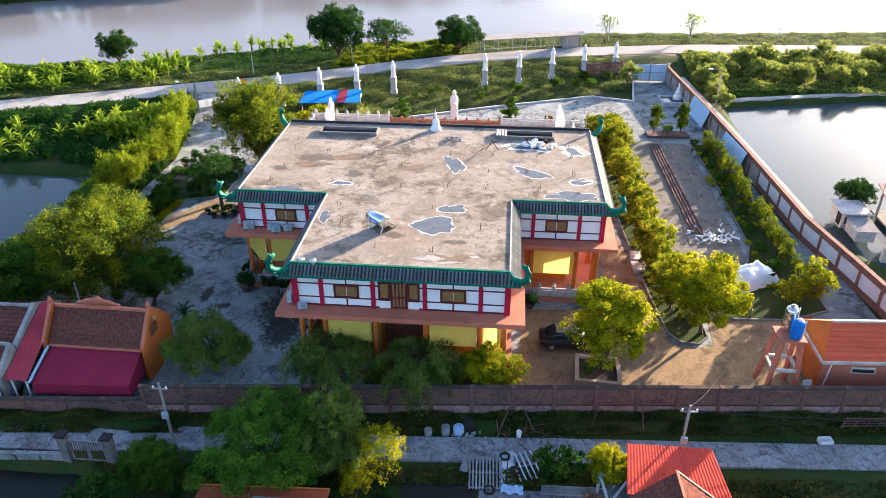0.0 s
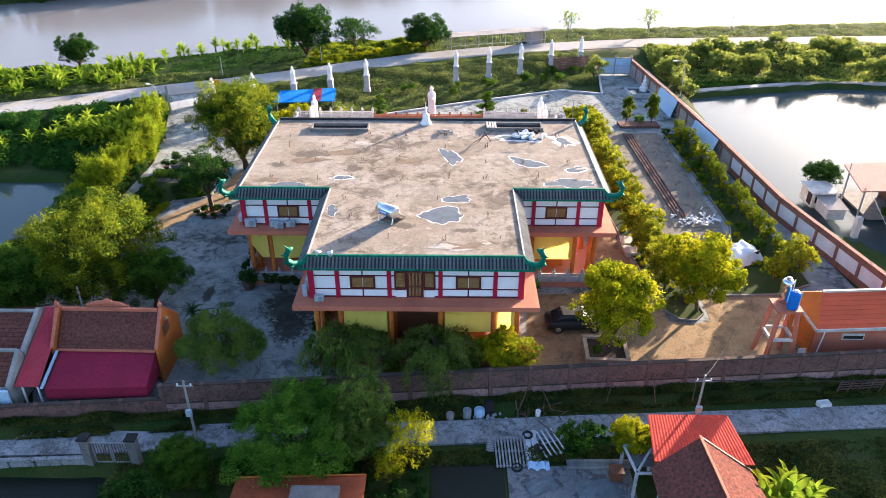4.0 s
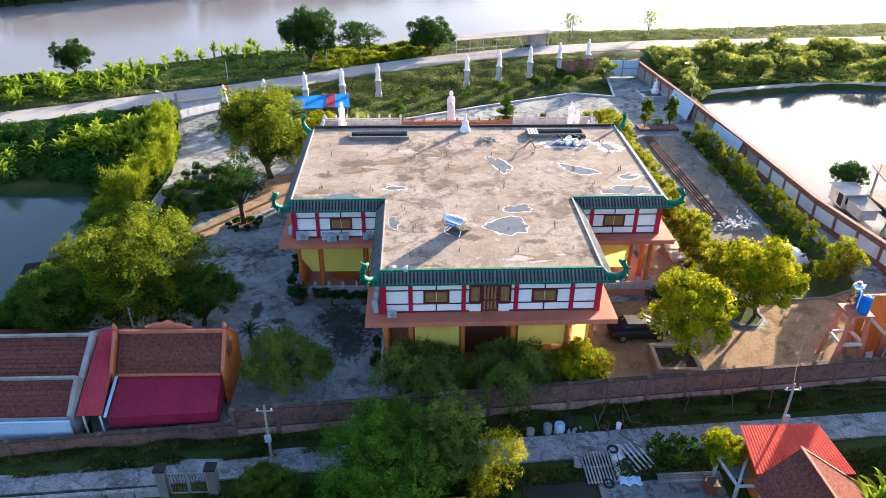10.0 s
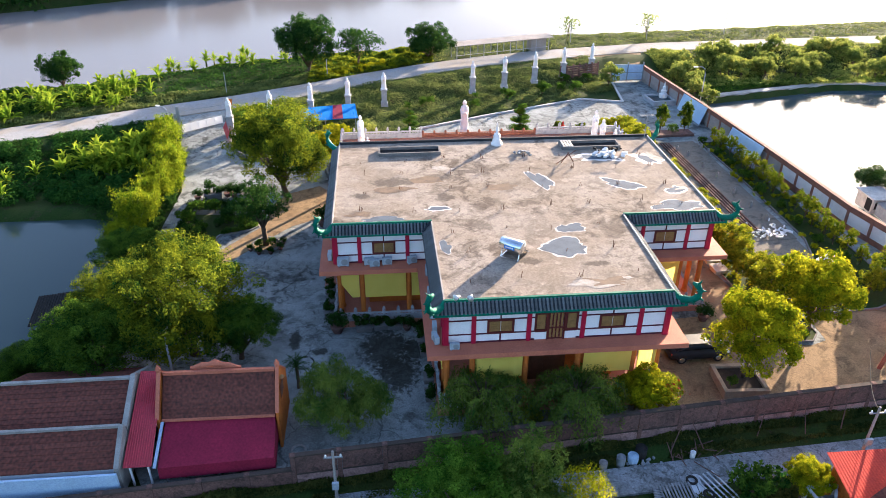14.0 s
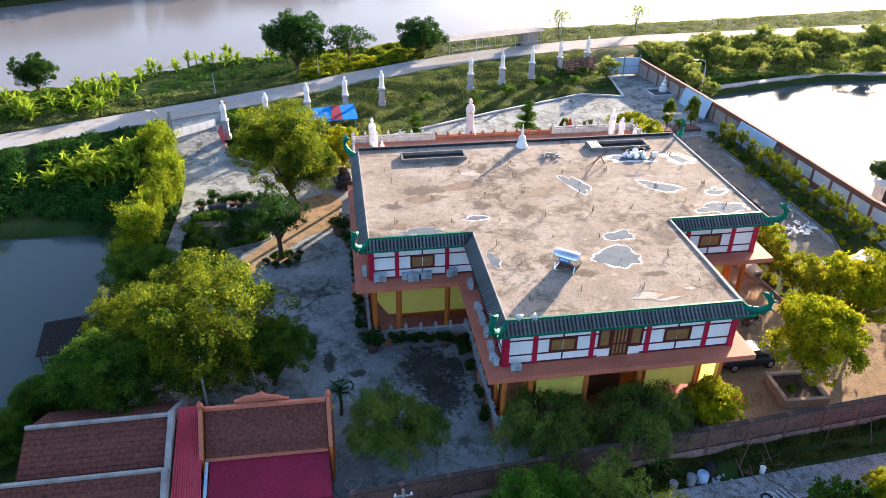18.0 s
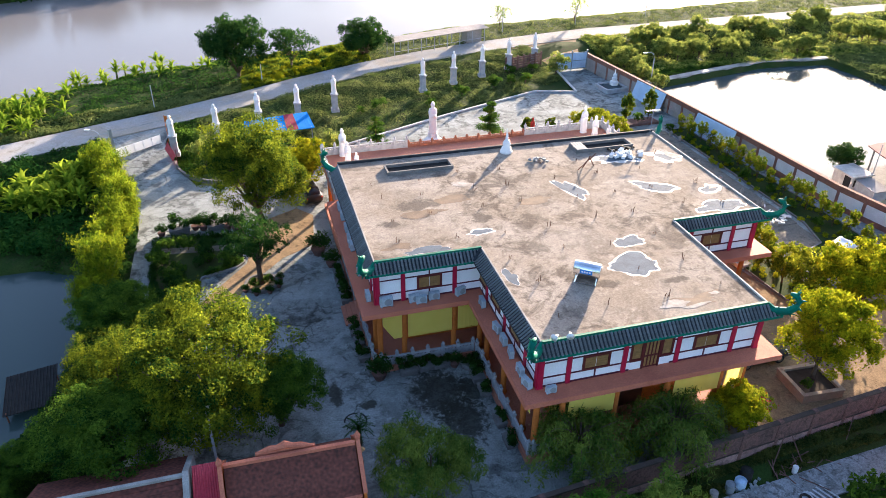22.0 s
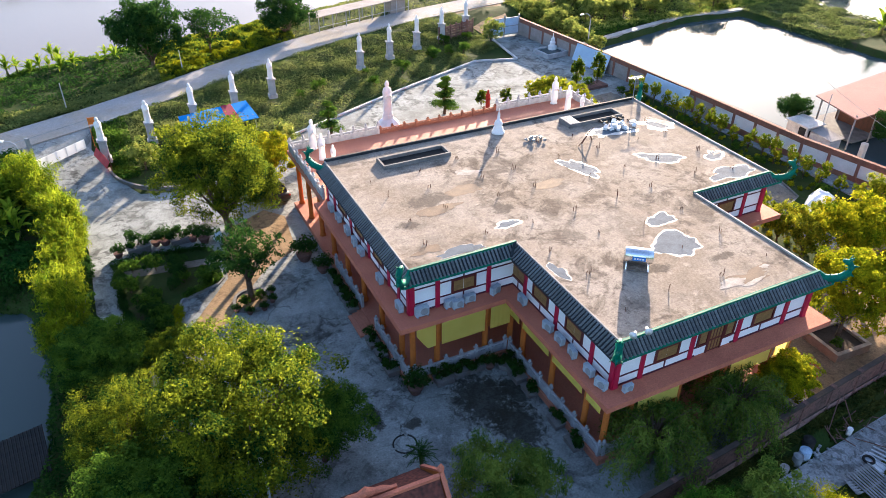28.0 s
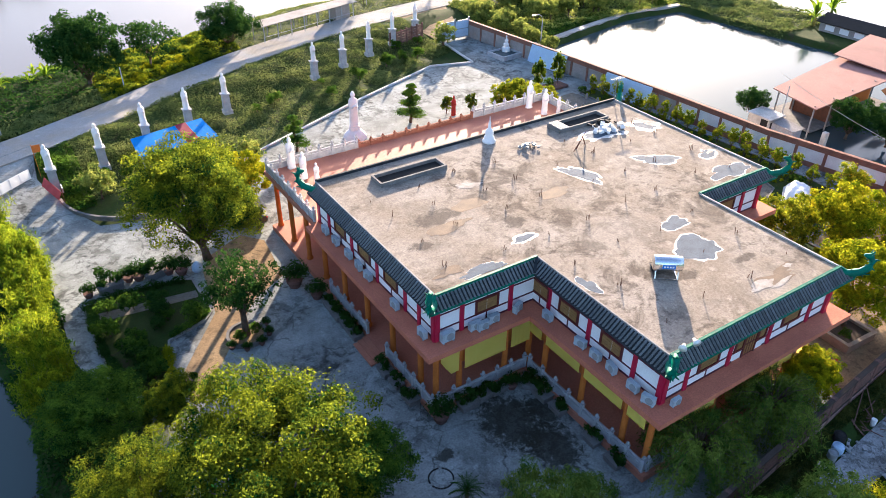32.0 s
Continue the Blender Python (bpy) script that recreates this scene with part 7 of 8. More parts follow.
WILLOW = species(3, 81, height=4.2, radius=3.2, trunk_h=0.9, leaves=17000, leaf=0.34, slim=0.16, mat=M_LEAF_F, lobes=20, trunk_r=0.14, droop=0.7, flat=0.7)
SPINDLE = species(3, 91, height=2.7, radius=0.75, trunk_h=0.3, leaves=1900, leaf=0.16, slim=0.5, mat=M_LEAF_S, lobes=9, trunk_r=0.05, flat=1.3)
ORCHARD = species(3, 101, height=3.2, radius=1.7, trunk_h=0.4, leaves=2600, leaf=0.34, slim=0.3, mat=M_LEAF_O_HAZE, lobes=10, trunk_r=0.08)
TOPIARY = species(2, 95, height=2.9, radius=0.85, trunk_h=0.2, leaves=5200, leaf=0.16, slim=0.5, mat=M_LEAF_M, lobes=16, trunk_r=0.06, flat=1.2, hollow=0.3)
SHRUB = species(3, 111, height=1.5, radius=0.9, trunk_h=0.15, leaves=1300, leaf=0.18, slim=0.5, mat=M_LEAF, lobes=8, trunk_r=0.04)


def weeping_meshes(seed, height=4.4, reach=2.9, fronds=90, leaves=15000):
    """A short trunk with long arching branches that hang over, strung with narrow leaves."""
    rng = np.random.default_rng(seed)
    bm = bmesh.new()
    tube(bm, [(0, 0, -0.1), (0.1, 0.05, 0.9), (-0.05, 0.05, 1.9)], [0.15, 0.12, 0.09], 7)
    pts, out = [], []
    for k in range(fronds):
        a = k * 2.399 + rng.uniform(-0.3, 0.3)
        d = np.array([math.cos(a), math.sin(a), 0.0])
        far, low = reach * rng.uniform(0.45, 1.05), rng.uniform(0.4, 2.0)
        z0, z1 = rng.uniform(1.2, 2.2), height * rng.uniform(0.75, 1.3)
        side = np.array([-d[1], d[0], 0.0]) * rng.normal() * 0.4

        def at(f):
            f = np.asarray(f)[..., None]
            return (d * far + side) * (1 - (1 - f) ** 1.5) + np.array([0, 0, 1.0]) * (z0 * (1 - f) ** 2 + 2 * f * (1 - f) * z1 + f * f * low)
        tube(bm, [tuple(at(f)) for f in (0.0, 0.25, 0.5, 0.75, 1.0)], [0.045, 0.03, 0.02, 0.012, 0.005], 4)
        n = leaves // fronds
        f = rng.uniform(0.22, 1.0, n)
        pts.append(at(f) + rng.normal(size=(n, 3)) * np.array([0.13, 0.13, 0.16]))
        out.append(d + rng.normal(size=(n, 3)) * 0.6)
    return mesh_of("trunk", bm, M_BARK, True), leaf_cloud("crown", rng, np.concatenate(pts), np.concatenate(out), 0.27, 0.06, M_LEAF_F, 0.6)


WEEPING = [weeping_meshes(131 + k) for k in range(2)]
SHRUB_D = species(3, 115, height=1.5, radius=0.95, trunk_h=0.15, leaves=1500, leaf=0.18, slim=0.5, mat=M_LEAF_D, lobes=9, trunk_r=0.04)
DRIVE_TREE = species(1, 24, height=10.4, radius=4.9, trunk_h=1.6, leaves=62000, leaf=0.19, slim=0.6, mat=M_LEAF_M, lobes=36, trunk_r=0.3, flat=0.85, hollow=0.4)
GOLDEN = species(1, 67, height=6.0, radius=2.6, trunk_h=1.0, leaves=4200, leaf=0.2, slim=0.5, mat=M_LEAF_Y, lobes=30, trunk_r=0.1)
FEATHER = species(1, 69, height=6.4, radius=1.7, trunk_h=1.2, leaves=5500, leaf=0.26, slim=0.28, mat=M_LEAF_F, lobes=22, trunk_r=0.09, flat=1.3)
LANE_TREE = species(1, 17, height=8.4, radius=5.0, trunk_h=1.0, leaves=60000, leaf=0.18, slim=0.6, mat=M_LEAF_L, lobes=34, trunk_r=0.3, flat=0.8)


def bamboo_meshes(seed, culms=30, leaves=5400):
    """Arching culms with sprays of narrow leaves."""
    rng = np.random.default_rng(seed)
    bm = bmesh.new()
    pts, out = [], []
    for k in range(culms):
        a, lean, top = k * 2.4 + rng.uniform(-0.4, 0.4), rng.uniform(0.2, 1.2), rng.uniform(2.4, 5.0)
        d = np.array([math.cos(a), math.sin(a), 0.0])
        root = d * rng.uniform(0.05, 0.45)
        curve = [root + d * lean * (f ** 2.2) + np.array([0, 0, top * (f - 0.16 * f ** 3)]) for f in (0, 0.3, 0.6, 0.85, 1.0)]
        tube(bm, [tuple(p) for p in curve], [0.03, 0.028, 0.022, 0.014, 0.006], 4)
        n = leaves // culms
        f = rng.uniform(0.22, 1.04, n)
        p = root + d * lean * (f ** 2.2)[:, None] + np.array([0, 0, 1.0]) * (top * (f - 0.16 * f ** 3))[:, None]
        pts.append(p + rng.normal(size=(n, 3)) * (0.30 - 0.14 * f)[:, None])
        out.append(d + rng.normal(size=(n, 3)) * 0.5)
    return mesh_of("trunk", bm, M_BANSTEM, True), leaf_cloud("crown", rng, np.concatenate(pts), np.concatenate(out), 0.34, 0.075, M_LEAF_B, 0.45)


BAMBOO = [bamboo_meshes(121 + k) for k in range(3)]
rt = random.Random(9)


def put(name, kinds, k, x, y, s, label, group="", z=0.0, tall=1.0, category="tree"):
    return plant_tree(name, kinds[k % len(kinds)], pose(x, y, z, 0, 0, rt.uniform(0, 360)) @ Matrix.Diagonal((s, s, s * tall, 1)), label, category, group)


put("tree", LYCHEE, 0, -30.6, 45.4, 0.98, "large dense fruit tree beside the courtyard, sunlit top", "fruit trees")
put("tree", LYCHEE_D, 0, -36.6, 43.4, 0.80, "broad dark green fruit tree by the pond", "fruit trees", tall=0.8)
put("tree", LYCHEE_D, 0, -37.4, 56.6, 0.62, "rounded dark green tree at the pond edge", "fruit trees", tall=0.75)
put("tree", LYCHEE, 1, -36.6, 48.6, 0.62, "dense yellow-green fruit tree at the pond edge", "fruit trees", tall=0.92)
put("tree", BROAD, 0, -33.6, 55.0, 0.42, "small green tree beside the garden path", "fruit trees")
put("tree", DRIVE_TREE, 0, -26.7, 71.2, 1.0, "large rounded yellow-green tree beside the drive", "courtyard trees")
put("tree", YELLOW, 1, -21.5, 77.2, 0.95, "bright yellow-green bushy tree behind the car", "courtyard trees")
put("tree", GARDEN, 0, -27.4, 60.7, 1.15, "gnarled open garden tree in a round bed", "courtyard trees")
put("tree", WILLOW, 0, -19.5, 37.6, 0.95, "grey-green bushy tree in the shaded yard", "drooping trees")
put("tree", WEEPING, 0, -11.0, 36.6, 1.12, "drooping feathery tree before the hall", "drooping trees", tall=0.86)
put("tree", WEEPING, 1, -5.0, 36.5, 1.1, "drooping feathery tree before the hall", "drooping trees", tall=0.86)
put("tree", YELLOW, 2, -0.6, 36.9, 0.62, "sunlit flowering bush beside the hall corner", "courtyard trees")
put("shrub", SHRUB, 0, 6.2, 38.5, 0.5, "low green plants in the square planter", "planter shrubs", 0.45, category="shrub")
put("tree", YELLOW, 0, 7.3, 39.2, 1.08, "bright yellow-green tree in a square planter", "courtyard trees", 0.4)
put("tree", YELLOW, 1, 15.0, 44.4, 1.12, "bright yellow-green tree on the strip's tip", "courtyard trees", tall=1.05)
put("tree", SMALL, 2, 16.4, 49.0, 0.9, "bright yellow-green tree beside the covered car", "courtyard trees")
put("tree", SMALL, 1, 24.6, 49.6, 1.0, "young leafy tree on the planted strip", "courtyard trees")
put("tree", SMALL, 2, 22.6, 48.9, 0.7, "young leafy tree on the planted strip", "courtyard trees")
for k in range(15):
    y = 47.5 + k * 2.45
    x = 13.3 - 0.045 * (y - 47) + rt.uniform(-0.3, 0.3)
    put("young_tree", SMALL, k, x, y, rt.uniform(0.95, 1.2), "bushy yellow-green young tree in a row", "row of young trees")
for k in range(18):
    y = 51.5 + k * 1.75
    x = 24.4 - 0.035 * (y - 51) + rt.uniform(-0.25, 0.25)
    put("young_tree", SPINDLE, k, x, y, rt.uniform(0.8, 1.15), "slim green young tree along the wall", "young trees along the wall")
    if k % 2:
        put("shrub", SHRUB, k, x - 1.2, y + 0.5, rt.uniform(0.6, 0.9), "low green shrub on the planted strip", "low shrubs", category="shrub")
put("tree", DARKT, 0, -27.2, 112.6, 1.0, "large dark green tree on the river bank", "river bank trees", 0.6)
put("tree", AIRY, 0, -19.8, 114.0, 1.0, "open branching tree on the river bank", "river bank trees", 0.7)
put("tree", DARKT, 1, -8.5, 118.3, 0.82, "rounded dark tree on the river bank", "river bank trees", 0.4, tall=0.85)
put("tree", DARKT, 1, -61.5, 108, 0.6, "dark tree on the river bank", "river bank trees", 0.4)
put("tree", THIN, 0, 16.3, 126.4, 0.75, "thin pale tree by the river", "river bank trees", 0.4, tall=1.2)
put("tree", THIN, 0, 30.6, 127.6, 0.85, "thin layered tree by the river", "river bank trees", 0.4, tall=1.1)
put("tree", DARKT, 0, 34.6, 67.4, 0.42, "round dark tree beside the pump house", "pond trees", -0.5, tall=0.9)
put("tree", DARKT, 1, 38.3, 58.0, 0.5, "dark leafy tree by the pond house", "pond trees", -0.5)
put("tree", DARKT, 1, 40, 54.5, 0.5, "dark leafy tree by the pond house", "pond trees", -0.5)
put("tree", LANE_TREE, 0, -12.9, 29.0, 0.76, "big leafy bright green tree beside the lane", "lane trees", -0.7, tall=0.75)
put("tree", LYCHEE_D, 0, -42.6, 40.2, 0.42, "dark bushy tree behind the old house", "fruit trees", -0.1, tall=0.8)
put("tree", LYCHEE_D, 0, -41.6, 44.0, 0.34, "dark bushy tree at the pond bank", "fruit trees", -0.1, tall=0.8)
put("tree", LYCHEE_D, 0, -27.2, 44.6, 0.56, "dark green tree beside the large fruit tree", "fruit trees", tall=1.0)
put("tree", WILLOW, 2, -9.4, 29.9, 0.82, "feathery pale green tree beside the lane", "lane trees", -0.7, tall=1.05)
put("tree", LYCHEE_D, 0, -19.4, 27.6, 0.36, "dark bushy tree beside the lane", "lane trees", -0.7)
put("tree", DARKT, 0, -21, 24.5, 0.4, "dark bushy tree beside the small pond", "lane trees", -0.7)
put("tree", FEATHER, 0, -9.2, 30.2, 0.95, "slim feathery olive-green tree beside the lane", "lane trees", -0.7)
put("tree", GOLDEN, 0, -7.7, 27.9, 0.42, "small sparse golden bush beside the lane", "lane trees", -0.7)
put("tree", GOLDEN, 0, -6.3, 29.2, 0.62, "sparse golden sunlit bush beside the lane", "lane trees", -0.7, tall=1.1)
put("tree", YELLOW, 2, 6.4, 29.7, 0.5, "small bright green tree by the tin roof", "lane trees", -0.7, tall=1.15)
put("tree", SHRUB, 1, 3.9, 30.3, 1.7, "low dark green bush by the scrap panels", "lane trees", -0.7)
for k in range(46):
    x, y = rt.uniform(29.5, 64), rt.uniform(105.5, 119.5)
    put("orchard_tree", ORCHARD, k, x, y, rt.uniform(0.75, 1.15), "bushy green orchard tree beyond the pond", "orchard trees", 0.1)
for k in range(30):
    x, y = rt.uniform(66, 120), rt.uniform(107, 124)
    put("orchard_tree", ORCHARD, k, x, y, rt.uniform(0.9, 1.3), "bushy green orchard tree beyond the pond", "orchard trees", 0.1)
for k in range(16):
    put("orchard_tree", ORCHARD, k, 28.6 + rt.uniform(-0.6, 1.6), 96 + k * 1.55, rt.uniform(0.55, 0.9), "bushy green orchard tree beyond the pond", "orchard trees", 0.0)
# garden island and plaza planting
for k in range(18):
    y = 59.4 + 9.2 * ((k * 0.618) % 1)
    x = -35.2 + (5.6 if y > 63.8 else 2.2) * rt.random()
    put("shrub", SHRUB_D if k % 3 == 0 else SHRUB, k, x, y, rt.uniform(0.6, 1.2), "dense dark green shrub in the garden island", "garden shrubs", 0.1, category="shrub")
for k in range(22):
    x = rt.uniform(-33, 16)
    y = along([(-33, 87.5), (-17, 94), (-2, 99.5), (16, 107)], x) + rt.uniform(-3.2, 2.6)
    if not (-28 < x < -19 and 88 < y < 94):
        put("shrub", SHRUB, k, x, y, rt.uniform(0.5, 1.2), "wild green shrub in the back garden", "back garden shrubs", 0.2, category="shrub")
for x, y, s in ((17.2, 105.0, 1.1), (-18.0, 84.6, 0.9), (-31.6, 85.5, 1.0)):
    put("tree", ORCHARD, 1, x, y, s, "leafy yellow-green garden tree", "back garden trees", 0.1)
for x, y, s in ((17.9, 85.1, 1.25), (21.2, 85.4, 1.3)):
    ob = put("topiary", TOPIARY, 1, x, y, s * 0.85, "slim clipped evergreen in a planter", "clipped evergreens", 0.2, 1.35, category="topiary")
put("shrub", SHRUB, 2, 19.5, 84.8, 0.8, "potted bonsai between the evergreens", "clipped evergreens", 0.3, category="shrub")
sheet("planter_edge", [(17.1, 84.1), (22.1, 84.3), (22.0, 86.1), (17.0, 85.9)], 0.3, M_PANEL, "low brown planter under the evergreens", "planter", 0.3)


# cloud-pruned bonsai with flat leaf pads
def cloud_tree(x, y, s, pads, label):
    rng = np.random.default_rng(int(abs(x) * 10) + pads)
    ob = thing("bonsai_tree", label, "bonsai tree", pose(x, y, 0) @ Matrix.Scale(s, 4), "cloud-pruned trees")
    bm = bmesh.new()
    tube(bm, [(0, 0, 0), (0.15, 0.05, 0.9), (-0.1, 0, 1.8), (0.05, 0, 3.2)], [0.16, 0.13, 0.1, 0.05], 7)
    part("trunk", bm, M_BARK, ob)
    for k in range(pads):
        a, z = k * 2.4, 0.7 + 2.7 * k / (pads - 1)
        r = 0.95 * (1 - 0.55 * k / pads)
        cx, cy = 0.62 * (1 - 0.8 * k / pads) * math.cos(a), 0.62 * (1 - 0.8 * k / pads) * math.sin(a)
        pts, out = crown_points(rng, [(cx, cy, z, r, 0.2)], 700, 0.3)
        o = new("leaf_pad", leaf_cloud("leaf_pad", rng, pts, out + np.array([0, 0, 0.5]), 0.16, 0.09, M_LEAF, 0.0))
        o.parent = ob
        tagged(o, kind="stuff")


cloud_tree(0.3, 85.4, 1.2, 9, "layered cloud-pruned bonsai tree in the plaza")
cloud_tree(-13.1, 85.3, 1.05, 7, "layered cloud-pruned bonsai tree at the plaza edge")
for x, y in ((5.0, 85.4), (7.6, 84.4)):
    put("topiary", TOPIARY, 0, x, y, 0.8, "slim clipped topiary in the plaza", "clipped evergreens", 0, category="topiary")
for k in range(9):
    put("young_tree", SMALL, k, 10.3 + 1.3 * (k % 3), 77 + 2.6 * (k // 3) + rt.uniform(-0.5, 0.5), 0.95, "bushy yellow-green tree behind the hall", "row of young trees")


# potted plants
def pot_plant(x, y, s, yaw, box_pot, label, tint=None):
    rng = np.random.default_rng(int((x + 50) * 37 + y * 11))
    ob = thing("potted_plant", label, "potted plant", pose(x, y, 0, 0, 0, yaw) @ Matrix.Scale(s, 4), "potted plants")
    if box_pot:
        part("pot", made(lambda bm: (box(bm, -0.55, -0.35, 0.06, 0.55, 0.35, 0.42), box(bm, -0.6, -0.4, 0.38, 0.6, 0.4, 0.46), box(bm, -0.45, -0.3, 0, -0.3, 0.3, 0.06), box(bm, 0.3, -0.3, 0, 0.45, 0.3, 0.06))), M_SKYL, ob, "dark grey stone trough")
    else:
        part("pot", made(lathe, [(0.24, 0), (0.36, 0.3), (0.4, 0.42), (0.34, 0.44)], 12), M_PANEL, ob, "round brown pot")
    bm = bmesh.new()
    tube(bm, [(0, 0, 0.4), (0.12, 0.02, 0.75), (-0.05, 0, 1.1)], [0.06, 0.05, 0.03], 6)
    part("stem", bm, M_BARK, ob)
    lobes = [(rng.uniform(-0.6, 0.6), rng.uniform(-0.25, 0.25), rng.uniform(0.55, 1.15), rng.uniform(0.2, 0.36), rng.uniform(0.12, 0.24)) for _ in range(7)] if box_pot else [(0.1, 0, 1.0, 0.55, 0.42), (-0.3, 0.1, 0.85, 0.4, 0.3), (0.35, -0.15, 0.8, 0.38, 0.3)]
    pts, out = crown_points(rng, lobes, 620, 0.3)
    o = new("foliage", leaf_cloud("foliage", rng, pts, out, 0.17, 0.09, tint or M_LEAF_D, 0.1))
    o.parent = ob


TROUGHS = ((-21.3, 60.5, 90), (-21.3, 59.2, 90), (-21.25, 57.8, 90), (-21.25, 56.7, 90), (-21.25, 52.5, 90), (-21.2, 51.2, 92), (-21.15, 49.6, 90), (-18.5, 47.25, 0), (-17.2, 47.4, 5), (-16.2, 47.35, 0), (-14.2, 46.8, 45), (-14.2, 45.5, 90), (-14.15, 44.1, 90), (-14.1, 41.2, 90), (-14.1, 39.4, 90))
for x, y, yaw in TROUGHS:
    pot_plant(x, y, rt.uniform(0.85, 1.1), yaw, 1, "dark bonsai in a grey stone trough")
for x, y, s in ((-20.5, 47.2, 1.35), (-15.3, 47.1, 0.9), (-21.6, 62.0, 1.2), (-22.4, 64.2, 1.6), (2.4, 46.8, 1.0), (7.5, 46.4, 1.1)):
    pot_plant(x, y, s, 0, 0, "leafy plant in a round brown pot")
for x, y, s, b in ((-35.5, 70.9, 0.9, 0), (-33.95, 71.0, 1.5, 1), (-32.6, 71.4, 1.0, 0), (-31.9, 71.2, 1.2, 0), (-30.8, 71.0, 1.3, 1), (-29.8, 70.8, 1.1, 0), (-29.0, 70.2, 1.2, 0)):
    pot_plant(x, y, s, 8, b, "bonsai in a dark trough before the island" if b else "potted shrub before the garden island")
for a in range(5):
    pot_plant(-27.4 + 1.5 * math.cos(a * 0.7 - 2.6), 60.7 + 1.5 * math.sin(a * 0.7 - 2.6), 0.55, 0, 0, "small potted plant round the garden tree")
for k in range(12):
    pot_plant(-12 + k * 0.98, 73.6 + 0.25 * (k % 2), 0.9, k * 40, 0, "reddish potted shrub along the terrace", M_LEAF_R)
ring = thing("tree_ring", "round stone-edged bed under the garden tree", "planting bed", pose(-27.4, 60.7, 0))
for k in range(14):
    a = k * math.tau / 14
    part("edge_stone", made(lambda bm: box(bm, -0.28, -0.1, 0, 0.28, 0.1, 0.28)), M_SKYL, ring).matrix_basis = pose(1.25 * math.cos(a), 1.25 * math.sin(a), 0, 0, 0, math.degrees(a) + 90)
part("soil", made(lathe, [(1.2, 0), (1.1, 0.18)], 16), M_DIRT, ring)
put("shrub", SHRUB, 1, -27.9, 60.2, 0.6, "low plants under the garden tree", "garden shrubs", 0.15, category="shrub")
put("shrub", SHRUB, 2, -26.8, 60.4, 0.55, "low plants under the garden tree", "garden shrubs", 0.15, category="shrub")


# small palm in the yard
def cycad_leaf(bm):
    pts = [(0.02, 0.0), (0.3, 0.16), (0.6, 0.2), (0.85, 0.08), (1.0, -0.1)]
    for (xa, za), (xb, zb) in zip(pts, pts[1:]):
        beam(bm, (xa, 0, za), (xb, 0, zb), 0.025, 0.02)
        for f in (0.0, 0.33, 0.66):
            x, z = xa + (xb - xa) * f, za + (zb - za) * f
            w = 0.24 * math.sin(math.pi * min(1.0, 0.15 + 0.85 * x))
            for q in (-1, 1):
                bm.faces.new([bm.verts.new(p) for p in ((x, 0, z), (x + 0.05, q * 0.01, z + 0.004), (x + 0.14, q * w, z - 0.02))])


CYCAD_LEAF = mesh_of("frond", made(cycad_leaf), M_LEAF_D)
palm = thing("sago_palm", "small dark sago palm on a short trunk in the yard", "palm", pose(-22.9, 41.1, 0))
part("trunk", made(lambda bm: tube(bm, [(0, 0, 0), (0.05, 0, 0.9), (0.0, 0.03, 1.85)], [0.13, 0.1, 0.12], 9)), M_BARK, palm)
for k in range(26):
    shared("frond", CYCAD_LEAF, palm, pose(0, 0, 1.82 + 0.004 * k, 0, 25 - 3.2 * k, k * 137.5) @ Matrix.Scale(0.95, 4))
tagged(part("sack", made(lambda bm: lathe(bm, [(0.25, 0), (0.42, 0.2), (0.4, 0.6), (0.2, 0.85), (0.08, 0.95)], 10, squash=0.7)), M_SHEET, None, "", True), "pale blue sack standing under the large tree", "sack").matrix_basis = pose(-27.9, 69.9, 0.02)


# banana plants: a stem and large arching leaves
def banana_leaf(bm, length, width):
    n = 8
    left, mid, right = [], [], []
    for k in range(n + 1):
        t = k / n
        x = length * (t - 0.18 * t * t)
        z = length * (0.85 * t - 0.7 * t * t)
        w = width * math.sin(math.pi * min(1, t * 0.92 + 0.08)) ** 0.6 * (0.25 if k == 0 else 1)
        mid.append(bm.verts.new((x, 0, z)))
        left.append(bm.verts.new((x, w / 2, z + w * 0.18)))
        right.append(bm.verts.new((x, -w / 2, z + w * 0.18)))
    for k in range(n):
        bm.faces.new((mid[k], mid[k + 1], left[k + 1], left[k]))
        bm.faces.new((right[k], right[k + 1], mid[k + 1], mid[k]))


B_LEAF = [mesh_of("banana_leaf", made(banana_leaf, l, w), M_BANANA, True) for l, w in ((2.0, 0.32), (1.7, 0.28), (2.2, 0.34))]
B_STEM = mesh_of("banana_stem", made(lambda bm: tube(bm, [(0, 0, -0.1), (0.03, 0, 0.5), (0, 0, 0.95)], [0.17, 0.15, 0.08], 8)), M_BANSTEM, True)


def banana(x, y, z, s):
    ob = thing("banana_plant", "banana plant with large bright green arching leaves", "banana plant", pose(x, y, z, 0, 0, rt.uniform(0, 360)) @ Matrix.Scale(s, 4), "banana plants")
    shared("stem", B_STEM, ob, Matrix())
    for k in range(15):
        shared("leaf", B_LEAF[k % 3], ob, pose(0, 0, 0.65 + 0.03 * k, rt.uniform(-22, 22), -(-6 + 5.2 * k + rt.uniform(-12, 12)), k * 137.5 + rt.uniform(-15, 15)))


